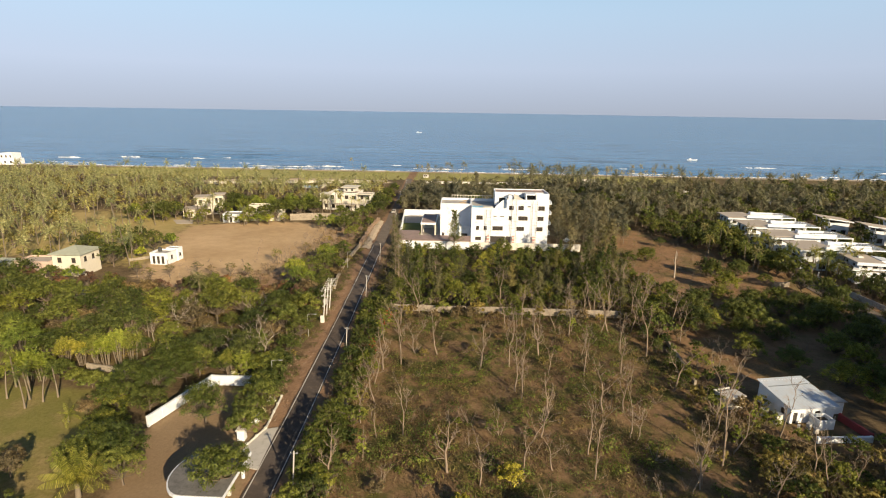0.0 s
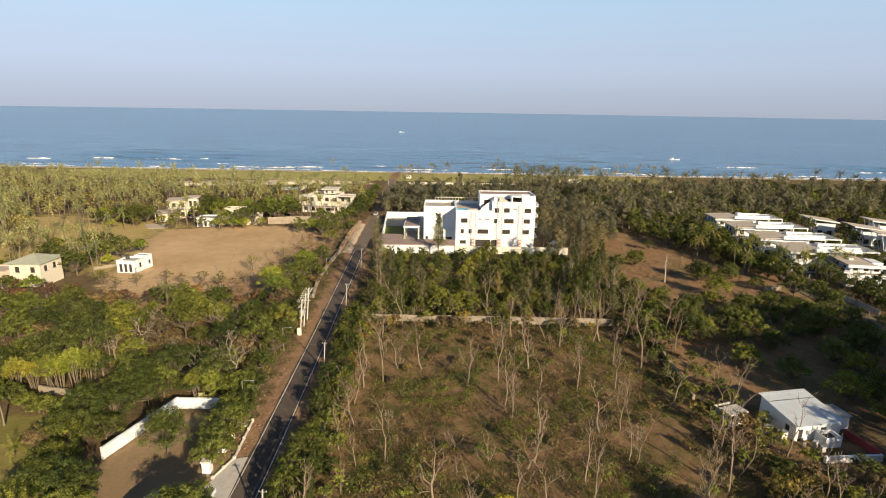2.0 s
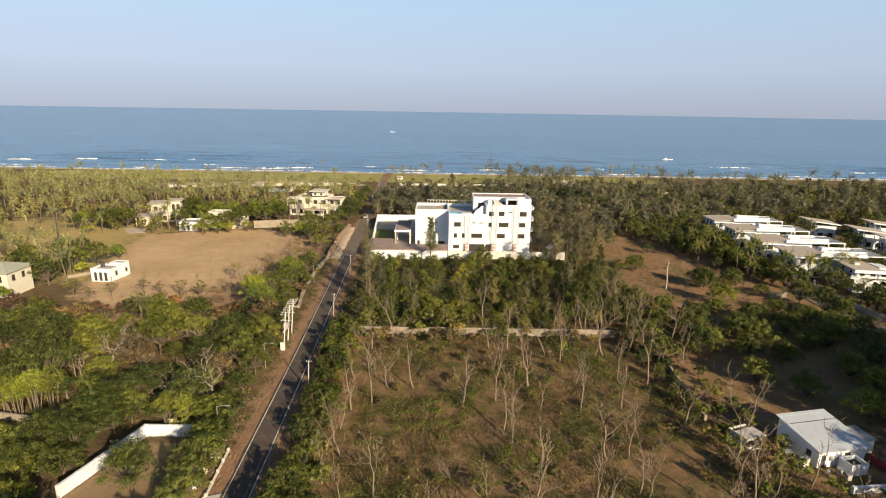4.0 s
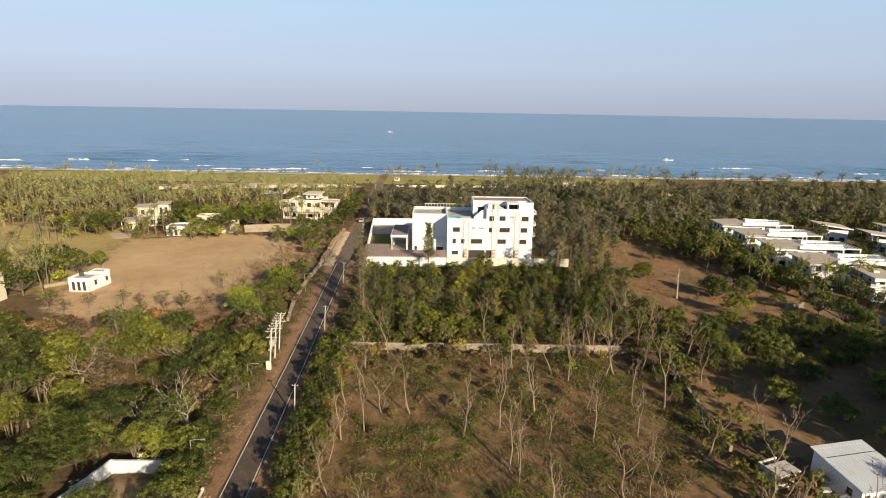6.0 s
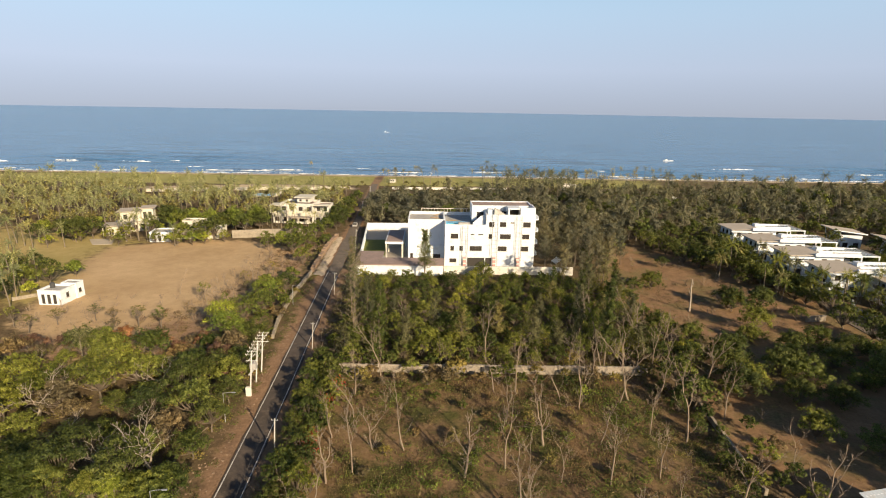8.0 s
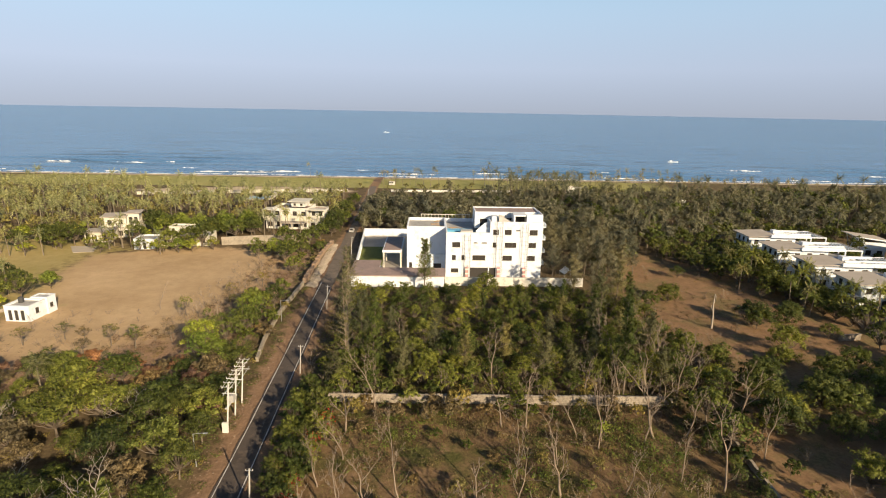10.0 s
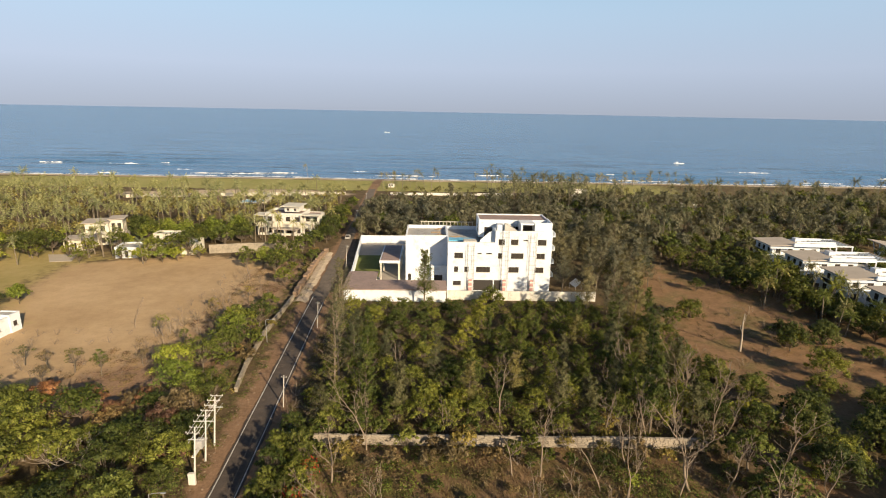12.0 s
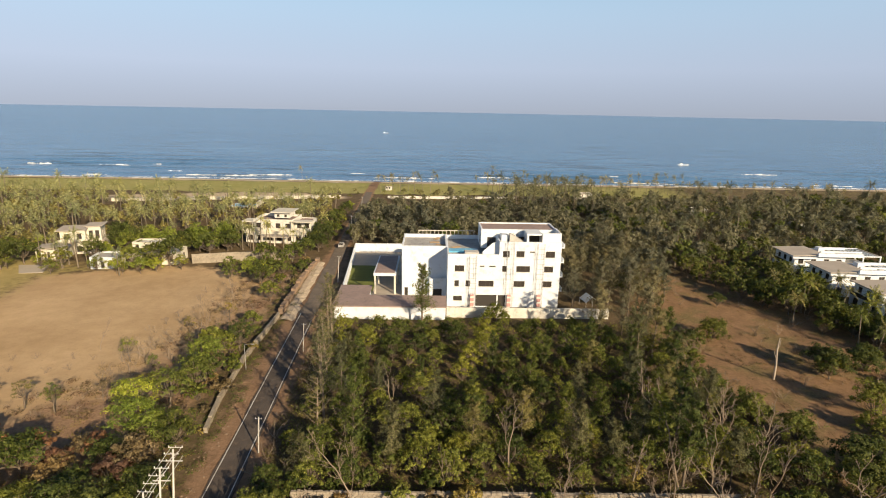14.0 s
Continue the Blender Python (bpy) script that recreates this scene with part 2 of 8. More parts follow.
class Buf:
    """Vertices and faces gathered for one mesh."""

    def __init__(self):
        self.v, self.f = [], []

    def box(self, x0, y0, z0, x1, y1, z1, b=0.0):
        """A box, its upright and upper edges chamfered by b."""
        k = len(self.v)
        if b <= 0:
            self.v += [(x0, y0, z0), (x1, y0, z0), (x1, y1, z0), (x0, y1, z0), (x0, y0, z1), (x1, y0, z1), (x1, y1, z1), (x0, y1, z1)]
            self.f += [tuple(k + i for i in q) for q in ((0, 3, 2, 1), (4, 5, 6, 7), (0, 1, 5, 4), (1, 2, 6, 5), (2, 3, 7, 6), (3, 0, 4, 7))]
        else:
            ring = [(x0 + b, y0), (x1 - b, y0), (x1, y0 + b), (x1, y1 - b), (x1 - b, y1), (x0 + b, y1), (x0, y1 - b), (x0, y0 + b)]
            cx, cy = (x0 + x1) / 2, (y0 + y1) / 2
            sx, sy = 1 - 2 * b / max(x1 - x0, 1e-3), 1 - 2 * b / max(y1 - y0, 1e-3)
            for z, s in ((z0, 0), (z1 - b, 0), (z1, 1)):
                self.v += [((cx + (x - cx) * sx) if s else x, (cy + (y - cy) * sy) if s else y, z) for x, y in ring]
            for r in (0, 8):
                for i in range(8):
                    j = (i + 1) % 8
                    self.f.append((k + r + i, k + r + j, k + r + 8 + j, k + r + 8 + i))
            self.f.append(tuple(k + 16 + i for i in range(8)))
            self.f.append(tuple(k + 7 - i for i in range(8)))
        return self

    def prism(self, pts, z0, z1):
        """An upright prism over a plan outline (counter-clockwise)."""
        k, n = len(self.v), len(pts)
        self.v += [(x, y, z0) for x, y in pts] + [(x, y, z1) for x, y in pts]
        self.f += [(k + i, k + (i + 1) % n, k + n + (i + 1) % n, k + n + i) for i in range(n)]
        self.f += [tuple(k + n + i for i in range(n)), tuple(k + n - 1 - i for i in range(n))]
        return self

    def tube(self, pts, radii, sides=6):
        V, F = tube(np.array(pts, float), np.array(radii, float) if hasattr(radii, "__len__") else np.full(len(pts), radii), sides)
        k = len(self.v)
        self.v += [tuple(p) for p in V]
        self.f += [tuple(int(i) + k for i in q) for q in F]
        n = len(pts)
        self.f += [tuple(k + (n - 1) * sides + i for i in range(sides)), tuple(k + sides - 1 - i for i in range(sides))]
        return self

    def hull(self, *quads):
        for q in quads:
            k = len(self.v)
            self.v += list(q)
            self.f.append(tuple(range(k, k + len(q))))
        return self

    def mesh(self, name, material, smooth=False):
        me = bpy.data.meshes.new(name)
        me.from_pydata(self.v, [], self.f)
        me.materials.append(material)
        if smooth:
            me.polygons.foreach_set("use_smooth", [True] * len(me.polygons))
        me.update()
        return me


def quad_mesh(name, V, F, material, smooth=False):
    """A mesh of quads from arrays."""
    me = bpy.data.meshes.new(name)
    V, F = np.asarray(V, np.float32), np.asarray(F, np.int32)
    me.vertices.add(len(V))
    me.vertices.foreach_set("co", V.ravel())
    me.loops.add(F.size)
    me.loops.foreach_set("vertex_index", F.ravel())
    me.polygons.add(len(F))
    me.polygons.foreach_set("loop_start", np.arange(0, F.size, F.shape[1], dtype=np.int32))
    me.polygons.foreach_set("use_smooth", np.full(len(F), smooth))
    me.materials.append(material)
    me.update(calc_edges=True)
    return me


def thing(name, label, category, group="", at=None, kind=""):
    ob = new(name)
    ob.empty_display_size = 0.3
    if at is not None:
        ob.matrix_basis = at
    return tagged(ob, label, category, group, kind)


def part(name, buf, material, parent, label="", smooth=False):
    """One mesh object under a thing or a part, in the parent's own space."""
    ob = new(name, buf.mesh(name, material, smooth) if isinstance(buf, Buf) else buf)
    ob.parent = parent
    if label:
        ob["label"] = label
    return ob


def single(name, buf, material, label, category, group="", kind="", smooth=False):
    ob = new(name, buf.mesh(name, material, smooth) if isinstance(buf, Buf) else buf)
    return tagged(ob, label, category, group, kind)


def tube(P, R, sides):
    """Rings round a line of points; quads between them."""
    T = np.gradient(P, axis=0)
    T /= np.linalg.norm(T, axis=1)[:, None] + 1e-9
    ref = np.where(np.abs(T[:, 2:3]) > 0.9, np.array([[1.0, 0, 0]]), np.array([[0, 0, 1.0]]))
    A = np.cross(T, ref)
    A /= np.linalg.norm(A, axis=1)[:, None] + 1e-9
    B = np.cross(T, A)
    a = np.arange(sides) * 2 * np.pi / sides
    V = P[:, None] + R[:, None, None] * (np.cos(a)[None, :, None] * A[:, None] + np.sin(a)[None, :, None] * B[:, None])
    i, j = np.meshgrid(np.arange(len(P) - 1), np.arange(sides), indexing="ij")
    k = (j + 1) % sides
    F = np.stack([i * sides + j, i * sides + k, (i + 1) * sides + k, (i + 1) * sides + j], -1).reshape(-1, 4)
    return V.reshape(-1, 3), F


def join(bits):
    """Joins lists of (V, F)."""
    V, F, k = [], [], 0
    for v, f in bits:
        V.append(v)
        F.append(f + k)
        k += len(v)
    return (np.concatenate(V), np.concatenate(F)) if V else (np.zeros((0, 3)), np.zeros((0, 4), int))


def unit(a):
    return a / (np.linalg.norm(a, axis=-1, keepdims=True) + 1e-9)


def sprays(C, N, D, L, W):
    """Pointed three-cornered sprays at C, facing N, pointing along D."""
    D = unit(D - N * np.sum(D * N, -1, keepdims=True))
    S = np.cross(N, D)
    L, W = np.reshape(L, (-1, 1)), np.reshape(W, (-1, 1))
    V = np.stack([C - D * L * 0.5 + S * W * 0.5, C + D * L * 0.5 - N * L * 0.1, C - D * L * 0.5 - S * W * 0.5], 1)
    n = len(C)
    return V.reshape(-1, 3), np.arange(n * 3).reshape(n, 3)


# ---- plants: each returns (wood, greenery) as vertex and face arrays, foot at the origin ----


def broadleaf(seed, h, w, n, leaf, low=0.22, clumps=16, fine=3.3):
    """A broad crown: boughs that end in clumps, each clump a handful of leafy sprays."""
    r = np.random.RandomState(seed)
    clumps = int(clumps * 1.5)
    n, leaf = int(n * fine), leaf * 1.04 / math.sqrt(fine)
    wood, C, N, D, S = [], [], [], [], []
    foot = np.array([0.0, 0, 0])
    fork = np.array([r.normal(0, 0.03) * h, r.normal(0, 0.03) * h, h * (low + 0.08)])
    wood.append(tube(np.array([foot - [0, 0, 0.15], foot * 0.5 + fork * 0.5 + r.normal(0, 0.012, 3) * h, fork]), np.array([0.03, 0.022, 0.018]) * h, 6))
    tips = 5
    per = max(2, n // (clumps * tips))
    squash = np.array([1, 1, 0.68])
    for c in range(clumps):
        a = c * 2.4 + r.uniform(-0.6, 0.6)
        q = math.sqrt((c + 0.5) / clumps)
        rad = w * 0.5 * q * r.uniform(0.62, 1.1)
        top = math.sqrt(max(0.0, 1 - 0.8 * q * q))
        z = h * (low + 0.1 + (0.78 - low) * top * r.uniform(0.62, 1.08))
        ctr = np.array([math.cos(a) * rad, math.sin(a) * rad, z])
        mid = fork * 0.45 + ctr * 0.55 + np.array([0, 0, -0.06 * h])
        wood.append(tube(np.array([fork, mid, ctr]), np.array([0.012, 0.007, 0.002]) * h, 3))
        rc = w * r.uniform(0.1, 0.19)
        for _ in range(tips):
            way = unit(r.normal(0, 1, 3) + np.array([0, 0, 0.45]))
            tip = ctr + way * rc * squash * r.uniform(0.5, 1.05)
            o = unit(r.normal(0, 1, (per, 3)))
            C.append(tip + o * rc * r.uniform(0.15, 0.62, (per, 1)) * squash)
            N.append(unit(way * 0.6 + o * 0.35 + np.array([0, 0, 0.4]) + r.normal(0, 0.17, (per, 3))))
            D.append(unit(way * 0.5 + o * 0.7 + r.normal(0, 0.6, (per, 3)) + np.array([0, 0, -0.3])))
            S.append(leaf * r.uniform(0.6, 1.4, per))
    C, N, D, S = np.concatenate(C), np.concatenate(N), np.concatenate(D), np.concatenate(S)
    keep = C[:, 2] > 0.05
    return join(wood), sprays(C[keep], N[keep], D[keep], S[keep], S[keep] * 0.62)


def feathery(seed, h, w, n, leaf, limbs=22, fine=2.5):
    """A casuarina: one straight stem, rising limbs and drooping needle sprays, ragged in outline."""
    r = np.random.RandomState(seed)
    lean = r.normal(0, 0.04, 2) * h
    P = np.array([[0, 0, -0.2], [lean[0] * 0.3, lean[1] * 0.3, h * 0.35], [lean[0] * 0.7, lean[1] * 0.6, h * 0.7], [lean[0], lean[1], h]])
    wood = [tube(P, np.array([0.016, 0.012, 0.007, 0.001]) * h, 5)]
    C, N, D, S = [], [], [], []
    n, leaf = int(n * fine), leaf * 1.05 / math.sqrt(fine)
    per = n // limbs
    for i in range(limbs):
        t = 0.22 + 0.76 * (i + r.uniform(0, 1)) / limbs
        z = t * h
        base = np.array([np.interp(z, P[:, 2], P[:, 0]), np.interp(z, P[:, 2], P[:, 1]), z])
        a = i * 2.4 + r.uniform(-0.6, 0.6)
        reach = w * 0.5 * (1.0 - 0.72 * max(0, t - 0.3) / 0.7) * r.uniform(0.45, 1.15)
        tip = base + np.array([math.cos(a) * reach, math.sin(a) * reach, reach * r.uniform(0.5, 1.1)])
        wood.append(tube(np.array([base, base * 0.5 + tip * 0.5 + [0, 0, -0.05 * reach], tip]), np.array([0.005, 0.003, 0.001]) * h, 3))
        s = r.uniform(0.25, 1.1, (per, 1))
        pos = base + (tip - base) * s + r.normal(0, 1, (per, 3)) * np.array([0.22, 0.22, 0.16]) * (reach * 0.55 + 0.3)
        C.append(pos)
        N.append(unit(r.normal(0, 0.32, (per, 3)) + np.array([math.cos(a) * 0.6, math.sin(a) * 0.6, 0.6])))
        D.append(unit((tip - base) * 0.5 / (reach + 0.1) + r.normal(0, 0.6, (per, 3)) + np.array([0, 0, -0.2])))
        S.append(leaf * r.uniform(0.6, 1.4, per))
    C, N, D, S = np.concatenate(C), np.concatenate(N), np.concatenate(D), np.concatenate(S)
    return join(wood), sprays(C, N, D, S, S * 0.27)


def frond_set(r, top, count, length, pairs, droop=1.0, lift=(-0.5, 1.1), width=0.2):
    """Pinnate fronds round a crown: an arching rib with leaflets on both sides."""
    C = []
    for i in range(count):
        a = i * 2.399 + r.uniform(-0.25, 0.25)
        e = lift[0] + (lift[1] - lift[0]) * ((i + 0.5) / count) + r.uniform(-0.15, 0.15)
        ln = length * r.uniform(0.8, 1.1)
        s = np.linspace(0, 1, pairs + 1)
        out = np.array([math.cos(a), math.sin(a), 0])
        horiz = ln * (s * math.cos(e) * (1 - 0.18 * s * s * droop))
        up = ln * (s * math.sin(e) - 0.55 * droop * s * s * max(0.25, math.cos(e)))
        P = top + horiz[:, None] * out + up[:, None] * np.array([0, 0, 1.0])
        side = np.cross(out, [0, 0, 1.0])
        half = width * ln * np.sin(np.pi * np.clip(s * 0.86 + 0.12, 0, 1)) ** 0.7
        for sg in (-1, 1):
            hang = np.array([0, 0, -0.6])
            tipv = P + (sg * side + hang + 0.5 * out) * half[:, None]
            A, B = P[:-1], P[1:]
            q = np.stack([A, A * 0.5 + B * 0.5, tipv[1:] * 0.75 + tipv[:-1] * 0.25, tipv[:-1] * 0.55 + tipv[1:] * 0.45], 1)
            C.append(q.reshape(-1, 3))
    V = np.concatenate(C)
    return V, np.arange(len(V)).reshape(-1, 4)


def palm(seed, h, fronds=18, length=3.6, pairs=9):
    r = np.random.RandomState(seed)
    bend = r.normal(0, 0.09, 2) * h
    s = np.linspace(0, 1, 6)
    P = np.stack([bend[0] * s ** 1.8, bend[1] * s ** 1.8, h * s - 0.15 * (1 - s)], 1)
    R = 0.2 - 0.09 * s
    R[0] = 0.3
    return tube(P, R * 0.75, 6), frond_set(r, P[-1], fronds, length, pairs, 0.95, (-0.45, 1.15), 0.135)


def cane_palm(seed, h, stems=7):
    r = np.random.RandomState(seed)
    wood, green = [], []
    for i in range(stems):
        a, q = r.uniform(0, 6.28), r.uniform(0.1, 0.7)
        foot = np.array([math.cos(a) * q, math.sin(a) * q, -0.1])
        hh = h * r.uniform(0.5, 0.85)
        top = foot + np.array([math.cos(a) * q * 0.8, math.sin(a) * q * 0.8, hh])
        wood.append(tube(np.array([foot, foot * 0.5 + top * 0.5, top]), np.array([0.06, 0.05, 0.045]), 5))
        green.append(frond_set(r, top, 9, 1.7, 9, 0.9, (0.1, 1.25), 0.22))
    return join(wood), join(green)


def crooked(r, p, way, ln, steps, wander, up):
    """A line of points that wanders."""
    P = [np.array(p, float)]
    d = unit(np.array(way, float))
    for _ in range(steps):
        d = unit(d + r.normal(0, wander, 3) + np.array([0, 0, up]))
        P.append(P[-1] + d * ln / steps)
    return np.array(P), d


def forked(seed, h, trunk=0.32, spread=0.5, levels=4, thick=0.013, up=0.12, wander=0.14, lead=True):
    """A leafless tree that forks again and again, twigs thinning out to the tips; with a lead, one stem runs on upwards."""
    r = np.random.RandomState(seed)
    bits = []

    def grow(p, way, ln, rad, level):
        P, d = crooked(r, p, way, ln, 4 if level < 2 else 3, wander, up * 0.6)
        end = max(rad * 0.74, 0.0016 * h)
        bits.append(tube(P, np.linspace(rad, end, len(P)), 6 if level == 0 else 4 if level < 3 else 3))
        if level >= levels:
            return
        turn = r.uniform(0, 6.28)
        a = unit(np.cross(d, np.array([0.3, 0.2, 1.0]) if abs(d[2]) < 0.9 else np.array([1.0, 0.2, 0])))
        b = np.cross(d, a)
        kids = 2 + (r.uniform() < (0.2 if lead else 0.55 if level < 2 else 0.25))
        for k in range(kids):
            main = lead and k == 0
            q = turn + 6.28 * k / kids + r.uniform(-0.5, 0.5)
            ang = spread * (r.uniform(0.1, 0.45) if main else r.uniform(0.6, 1.35))
            nd = d * math.cos(ang) + (a * math.cos(q) + b * math.sin(q)) * math.sin(ang) + np.array([0, 0, up])
            ln2 = ln * (r.uniform(0.6, 0.85) if main else r.uniform(0.3, 0.6) if lead else r.uniform(0.6, 0.95) * (1.0 if level else 0.3 / trunk))
            grow(P[-1], nd, ln2, end * (0.92 if main else r.uniform(0.45, 0.7) if lead else r.uniform(0.65, 0.85)), level + 1)
        for _ in range(2 if level < 2 and lead else 1):
            j = r.randint(1, len(P) - 1)
            q, ang = r.uniform(0, 6.28), r.uniform(0.6, 1.2)
            nd = d * math.cos(ang) + (a * math.cos(q) + b * math.sin(q)) * math.sin(ang)
            grow(P[j], nd, ln * r.uniform(0.3, 0.6), end * 0.4, max(level + 2, levels - 1))

    grow((0, 0, -0.15), (r.normal(0, 0.12), r.normal(0, 0.12), 1), h * trunk, h * thick, 0)
    V, F = join(bits)
    return V * (h / V[:, 2].max()), F


def brush(seed, h, sticks=16):
    """A leafless twiggy bush."""
    r = np.random.RandomState(seed)
    bits = []
    for i in range(sticks):
        a = r.uniform(0, 6.28)
        P, d = crooked(r, (r.normal(0, 0.12), r.normal(0, 0.12), -0.05), (math.cos(a) * 0.6, math.sin(a) * 0.6, 1), h * r.uniform(0.6, 1.1), 3, 0.25, 0.02)
        bits.append(tube(P, np.linspace(0.028, 0.008, 4), 3))
        for _ in range(2):
            T, _d = crooked(r, P[2], unit(d + r.normal(0, 0.6, 3)), h * 0.35, 2, 0.25, 0)
            bits.append(tube(T, np.array([0.014, 0.01, 0.006]), 3))
    return join(bits)


def tuft(seed, h, n=7):
    """Upright blades of dry grass."""
    r = np.random.RandomState(seed)
    C = np.stack([r.normal(0, 0.28, n), r.normal(0, 0.28, n), np.full(n, h * 0.45)], 1)
    N = unit(np.stack([r.normal(0, 1, n), r.normal(0, 1, n), np.full(n, 0.7)], 1))
    D = unit(np.stack([r.normal(0, 0.35, n), r.normal(0, 0.35, n), np.ones(n)], 1))
    S = h * r.uniform(0.6, 1.3, n)
    return sprays(C, N, D, S, S * 0.26)


def shrub(seed, h, w, n, leaf):
    r = np.random.RandomState(seed)
    o = unit(r.normal(0, 1, (n, 3)))
    k = r.uniform(0.3, 1.0, (n, 1)) ** 0.5
    lump = 1 + 0.35 * np.sin(3 * np.arctan2(o[:, 1:2], o[:, 0:1]) + seed) * np.sin(2.3 * o[:, 2:3] * 3 + seed)
    pos = o * k * lump * np.array([w / 2, w / 2, h * 0.5]) + np.array([0, 0, h * 0.48])
    pos[:, 2] = np.maximum(pos[:, 2], 0.06)
    S = leaf * r.uniform(0.6, 1.4, n)
    return sprays(pos, unit(o * 0.6 + r.normal(0, 0.25, (n, 3)) + np.array([0, 0, 0.7])), r.normal(0, 1, (n, 3)) + np.array([0, 0, 0.2]), S, S * 0.55)


def placed(VF, x, y, z, turn, s, sz=None):
    V, F = VF
    c, q = math.cos(turn), math.sin(turn)
    W = np.stack([(V[:, 0] * c - V[:, 1] * q) * s + x, (V[:, 0] * q + V[:, 1] * c) * s + y, V[:, 2] * (sz or s) + z], 1)
    return W, F


def scatter(seed, inside, box, gap, tries=6000, limit=9999):
    """Points of a plan area that keep their distance from one another."""
    r = np.random.RandomState(seed)
    out, cells = [], {}
    for _ in range(tries):
        x, y = r.uniform(box[0], box[1]), r.uniform(box[2], box[3])
        if not inside(x, y):
            continue
        g = gap * r.uniform(0.8, 1.25)
        ci, cj = int(x // gap), int(y // gap)
        if any((x - a) ** 2 + (y - b) ** 2 < g * g for i in (-2, -1, 0, 1, 2) for j in (-2, -1, 0, 1, 2) for a, b in cells.get((ci + i, cj + j), ())):
            continue
        cells.setdefault((ci, cj), []).append((x, y))
        out.append((x, y))
        if len(out) >= limit:
            break
    return out


def in_poly(pts):
    def test(x, y):
        hit = False
        for (x1, y1), (x2, y2) in zip(pts, pts[1:] + pts[:1]):
            if (y1 > y) != (y2 > y) and x < (x2 - x1) * (y - y1) / (y2 - y1) + x1:
                hit = not hit
        return hit
    return test

# ---- the ground, one sheet ----
ROAD_Y = [-80, 51, 69, 103.5, 129.5, 154, 200, 250, 304, 346]
ROAD_X = [-18.2, -22.55, -22.9, -24.1, -25.2, -26.2, -27.9, -29.7, -31.7, -33.6]


def road_x(y):
    return float(np.interp(y, ROAD_Y, ROAD_X))


FIELD = [(-101, 192), (-97, 166), (-84, 130), (-74, 124), (-62, 120), (-51, 120), (-43, 127), (-38, 142), (-36, 170), (-41, 191), (-56, 200), (-72, 203), (-90, 197)]
MEADOW = [(-175, 225), (-170, 150), (-104, 140), (-90, 140), (-84, 150), (-97, 170), (-99, 192), (-90, 199), (-105, 207)]
CLEARING = [(42, 150), (46, 176), (54, 192), (66, 202), (76, 190), (84, 170), (95, 142), (104, 118), (90, 92), (70, 80), (45, 78), (40, 92), (43, 110), (49, 124), (46, 138)]
LAWN = [(-120, 92), (-72, 74), (-56, 73), (-50, 63), (-45, 50), (-41, 30), (-120, 10)]
YARD = [(-42.5, 64), (-38.8, 74.5), (-32, 74.5), (-28.2, 66), (-25, 55), (-22, 30), (-37, 30), (-40, 52)]
DUNE = [(-156, 322), (-100, 337), (-70, 338), (-40, 326), (-44, 321), (-86, 322), (-94, 314), (-146, 304)]
LITTER = [(-60, 110), (-36, 112), (-35, 200), (-42, 197), (-43, 172), (-46, 152), (-51, 136), (-62, 127), (-84, 122), (-86, 110)]
SCRUB = [(-19, 30), (-22, 110), (38, 110), (39, 80), (70, 62), (90, 30)]


def plan_line(lo, hi, step, far_lo, far_hi):
    return np.array(far_lo + list(np.arange(lo, hi + 0.01, step)) + far_hi)


gx = plan_line(-150, 150, 1.8, [-3200, -1800, -1000, -650, -450, -340, -270, -220, -180], [180, 220, 270, 340, 450, 650, 1000, 1800, 3200])
gy = np.concatenate([[-900, -400, -150, -60, -10], np.arange(20, 262, 1.8), np.arange(264, 420, 4)])
GX, GY = np.meshgrid(gx, gy)


def wave_noise(x, y, s, k):
    r = np.random.RandomState(k)
    out = np.zeros_like(x)
    for i in range(7):
        a, f, p = r.uniform(0, 6.28), s * r.uniform(0.5, 2.2), r.uniform(0, 6.28)
        out += np.sin((x * math.cos(a) + y * math.sin(a)) * f + p + 1.3 * np.sin(y * f * 0.7 + p))
    return out / 7


def poly_mask(pts, soft):
    """1 inside, 0 outside, blended over some metres."""
    inside = np.zeros(GX.shape, bool)
    dist = np.full(GX.shape, 1e9)
    for (x1, y1), (x2, y2) in zip(pts, pts[1:] + pts[:1]):
        cross = ((y1 > GY) != (y2 > GY)) & (GX < (x2 - x1) * (GY - y1) / ((y2 - y1) or 1e-9) + x1)
        inside ^= cross
        t = np.clip(((GX - x1) * (x2 - x1) + (GY - y1) * (y2 - y1)) / ((x2 - x1) ** 2 + (y2 - y1) ** 2), 0, 1)
        dist = np.minimum(dist, np.hypot(GX - x1 - t * (x2 - x1), GY - y1 - t * (y2 - y1)))
    return np.clip(np.where(inside, dist, -dist) / soft * 0.5 + 0.5, 0, 1)


RX = np.interp(GY, ROAD_Y, ROAD_X)
off = np.abs(GX - RX)
relief = 0.22 * wave_noise(GX, GY, 0.12, 3) + 0.1 * wave_noise(GX, GY, 0.5, 4)
calm = np.clip((off - 2.2) / 4, 0, 1) * np.clip((378 - GY) / 10, 0, 1)
lot = ((GX > -26) & (GX < 40) & (GY > 164) & (GY < 223)) | ((GX > 42) & (GX < 64) & (GY > 62) & (GY < 82)) | ((GX < -66) & (GY > 118))
GZ = relief * calm * np.where(lot, 0.15, 1.0) - np.clip((GY - 382) / 20, 0, 4) * 1.1 + 0.45 * np.exp(-((GY - 372) / 7) ** 2) * np.clip(1 - off / 400, 0, 1)
shoulder = np.clip(1 - (off - 1.5) / np.interp(GY, [205, 225], [5.5, 2.2]), 0, 1)
nn = wave_noise(GX, GY, 0.25, 9)
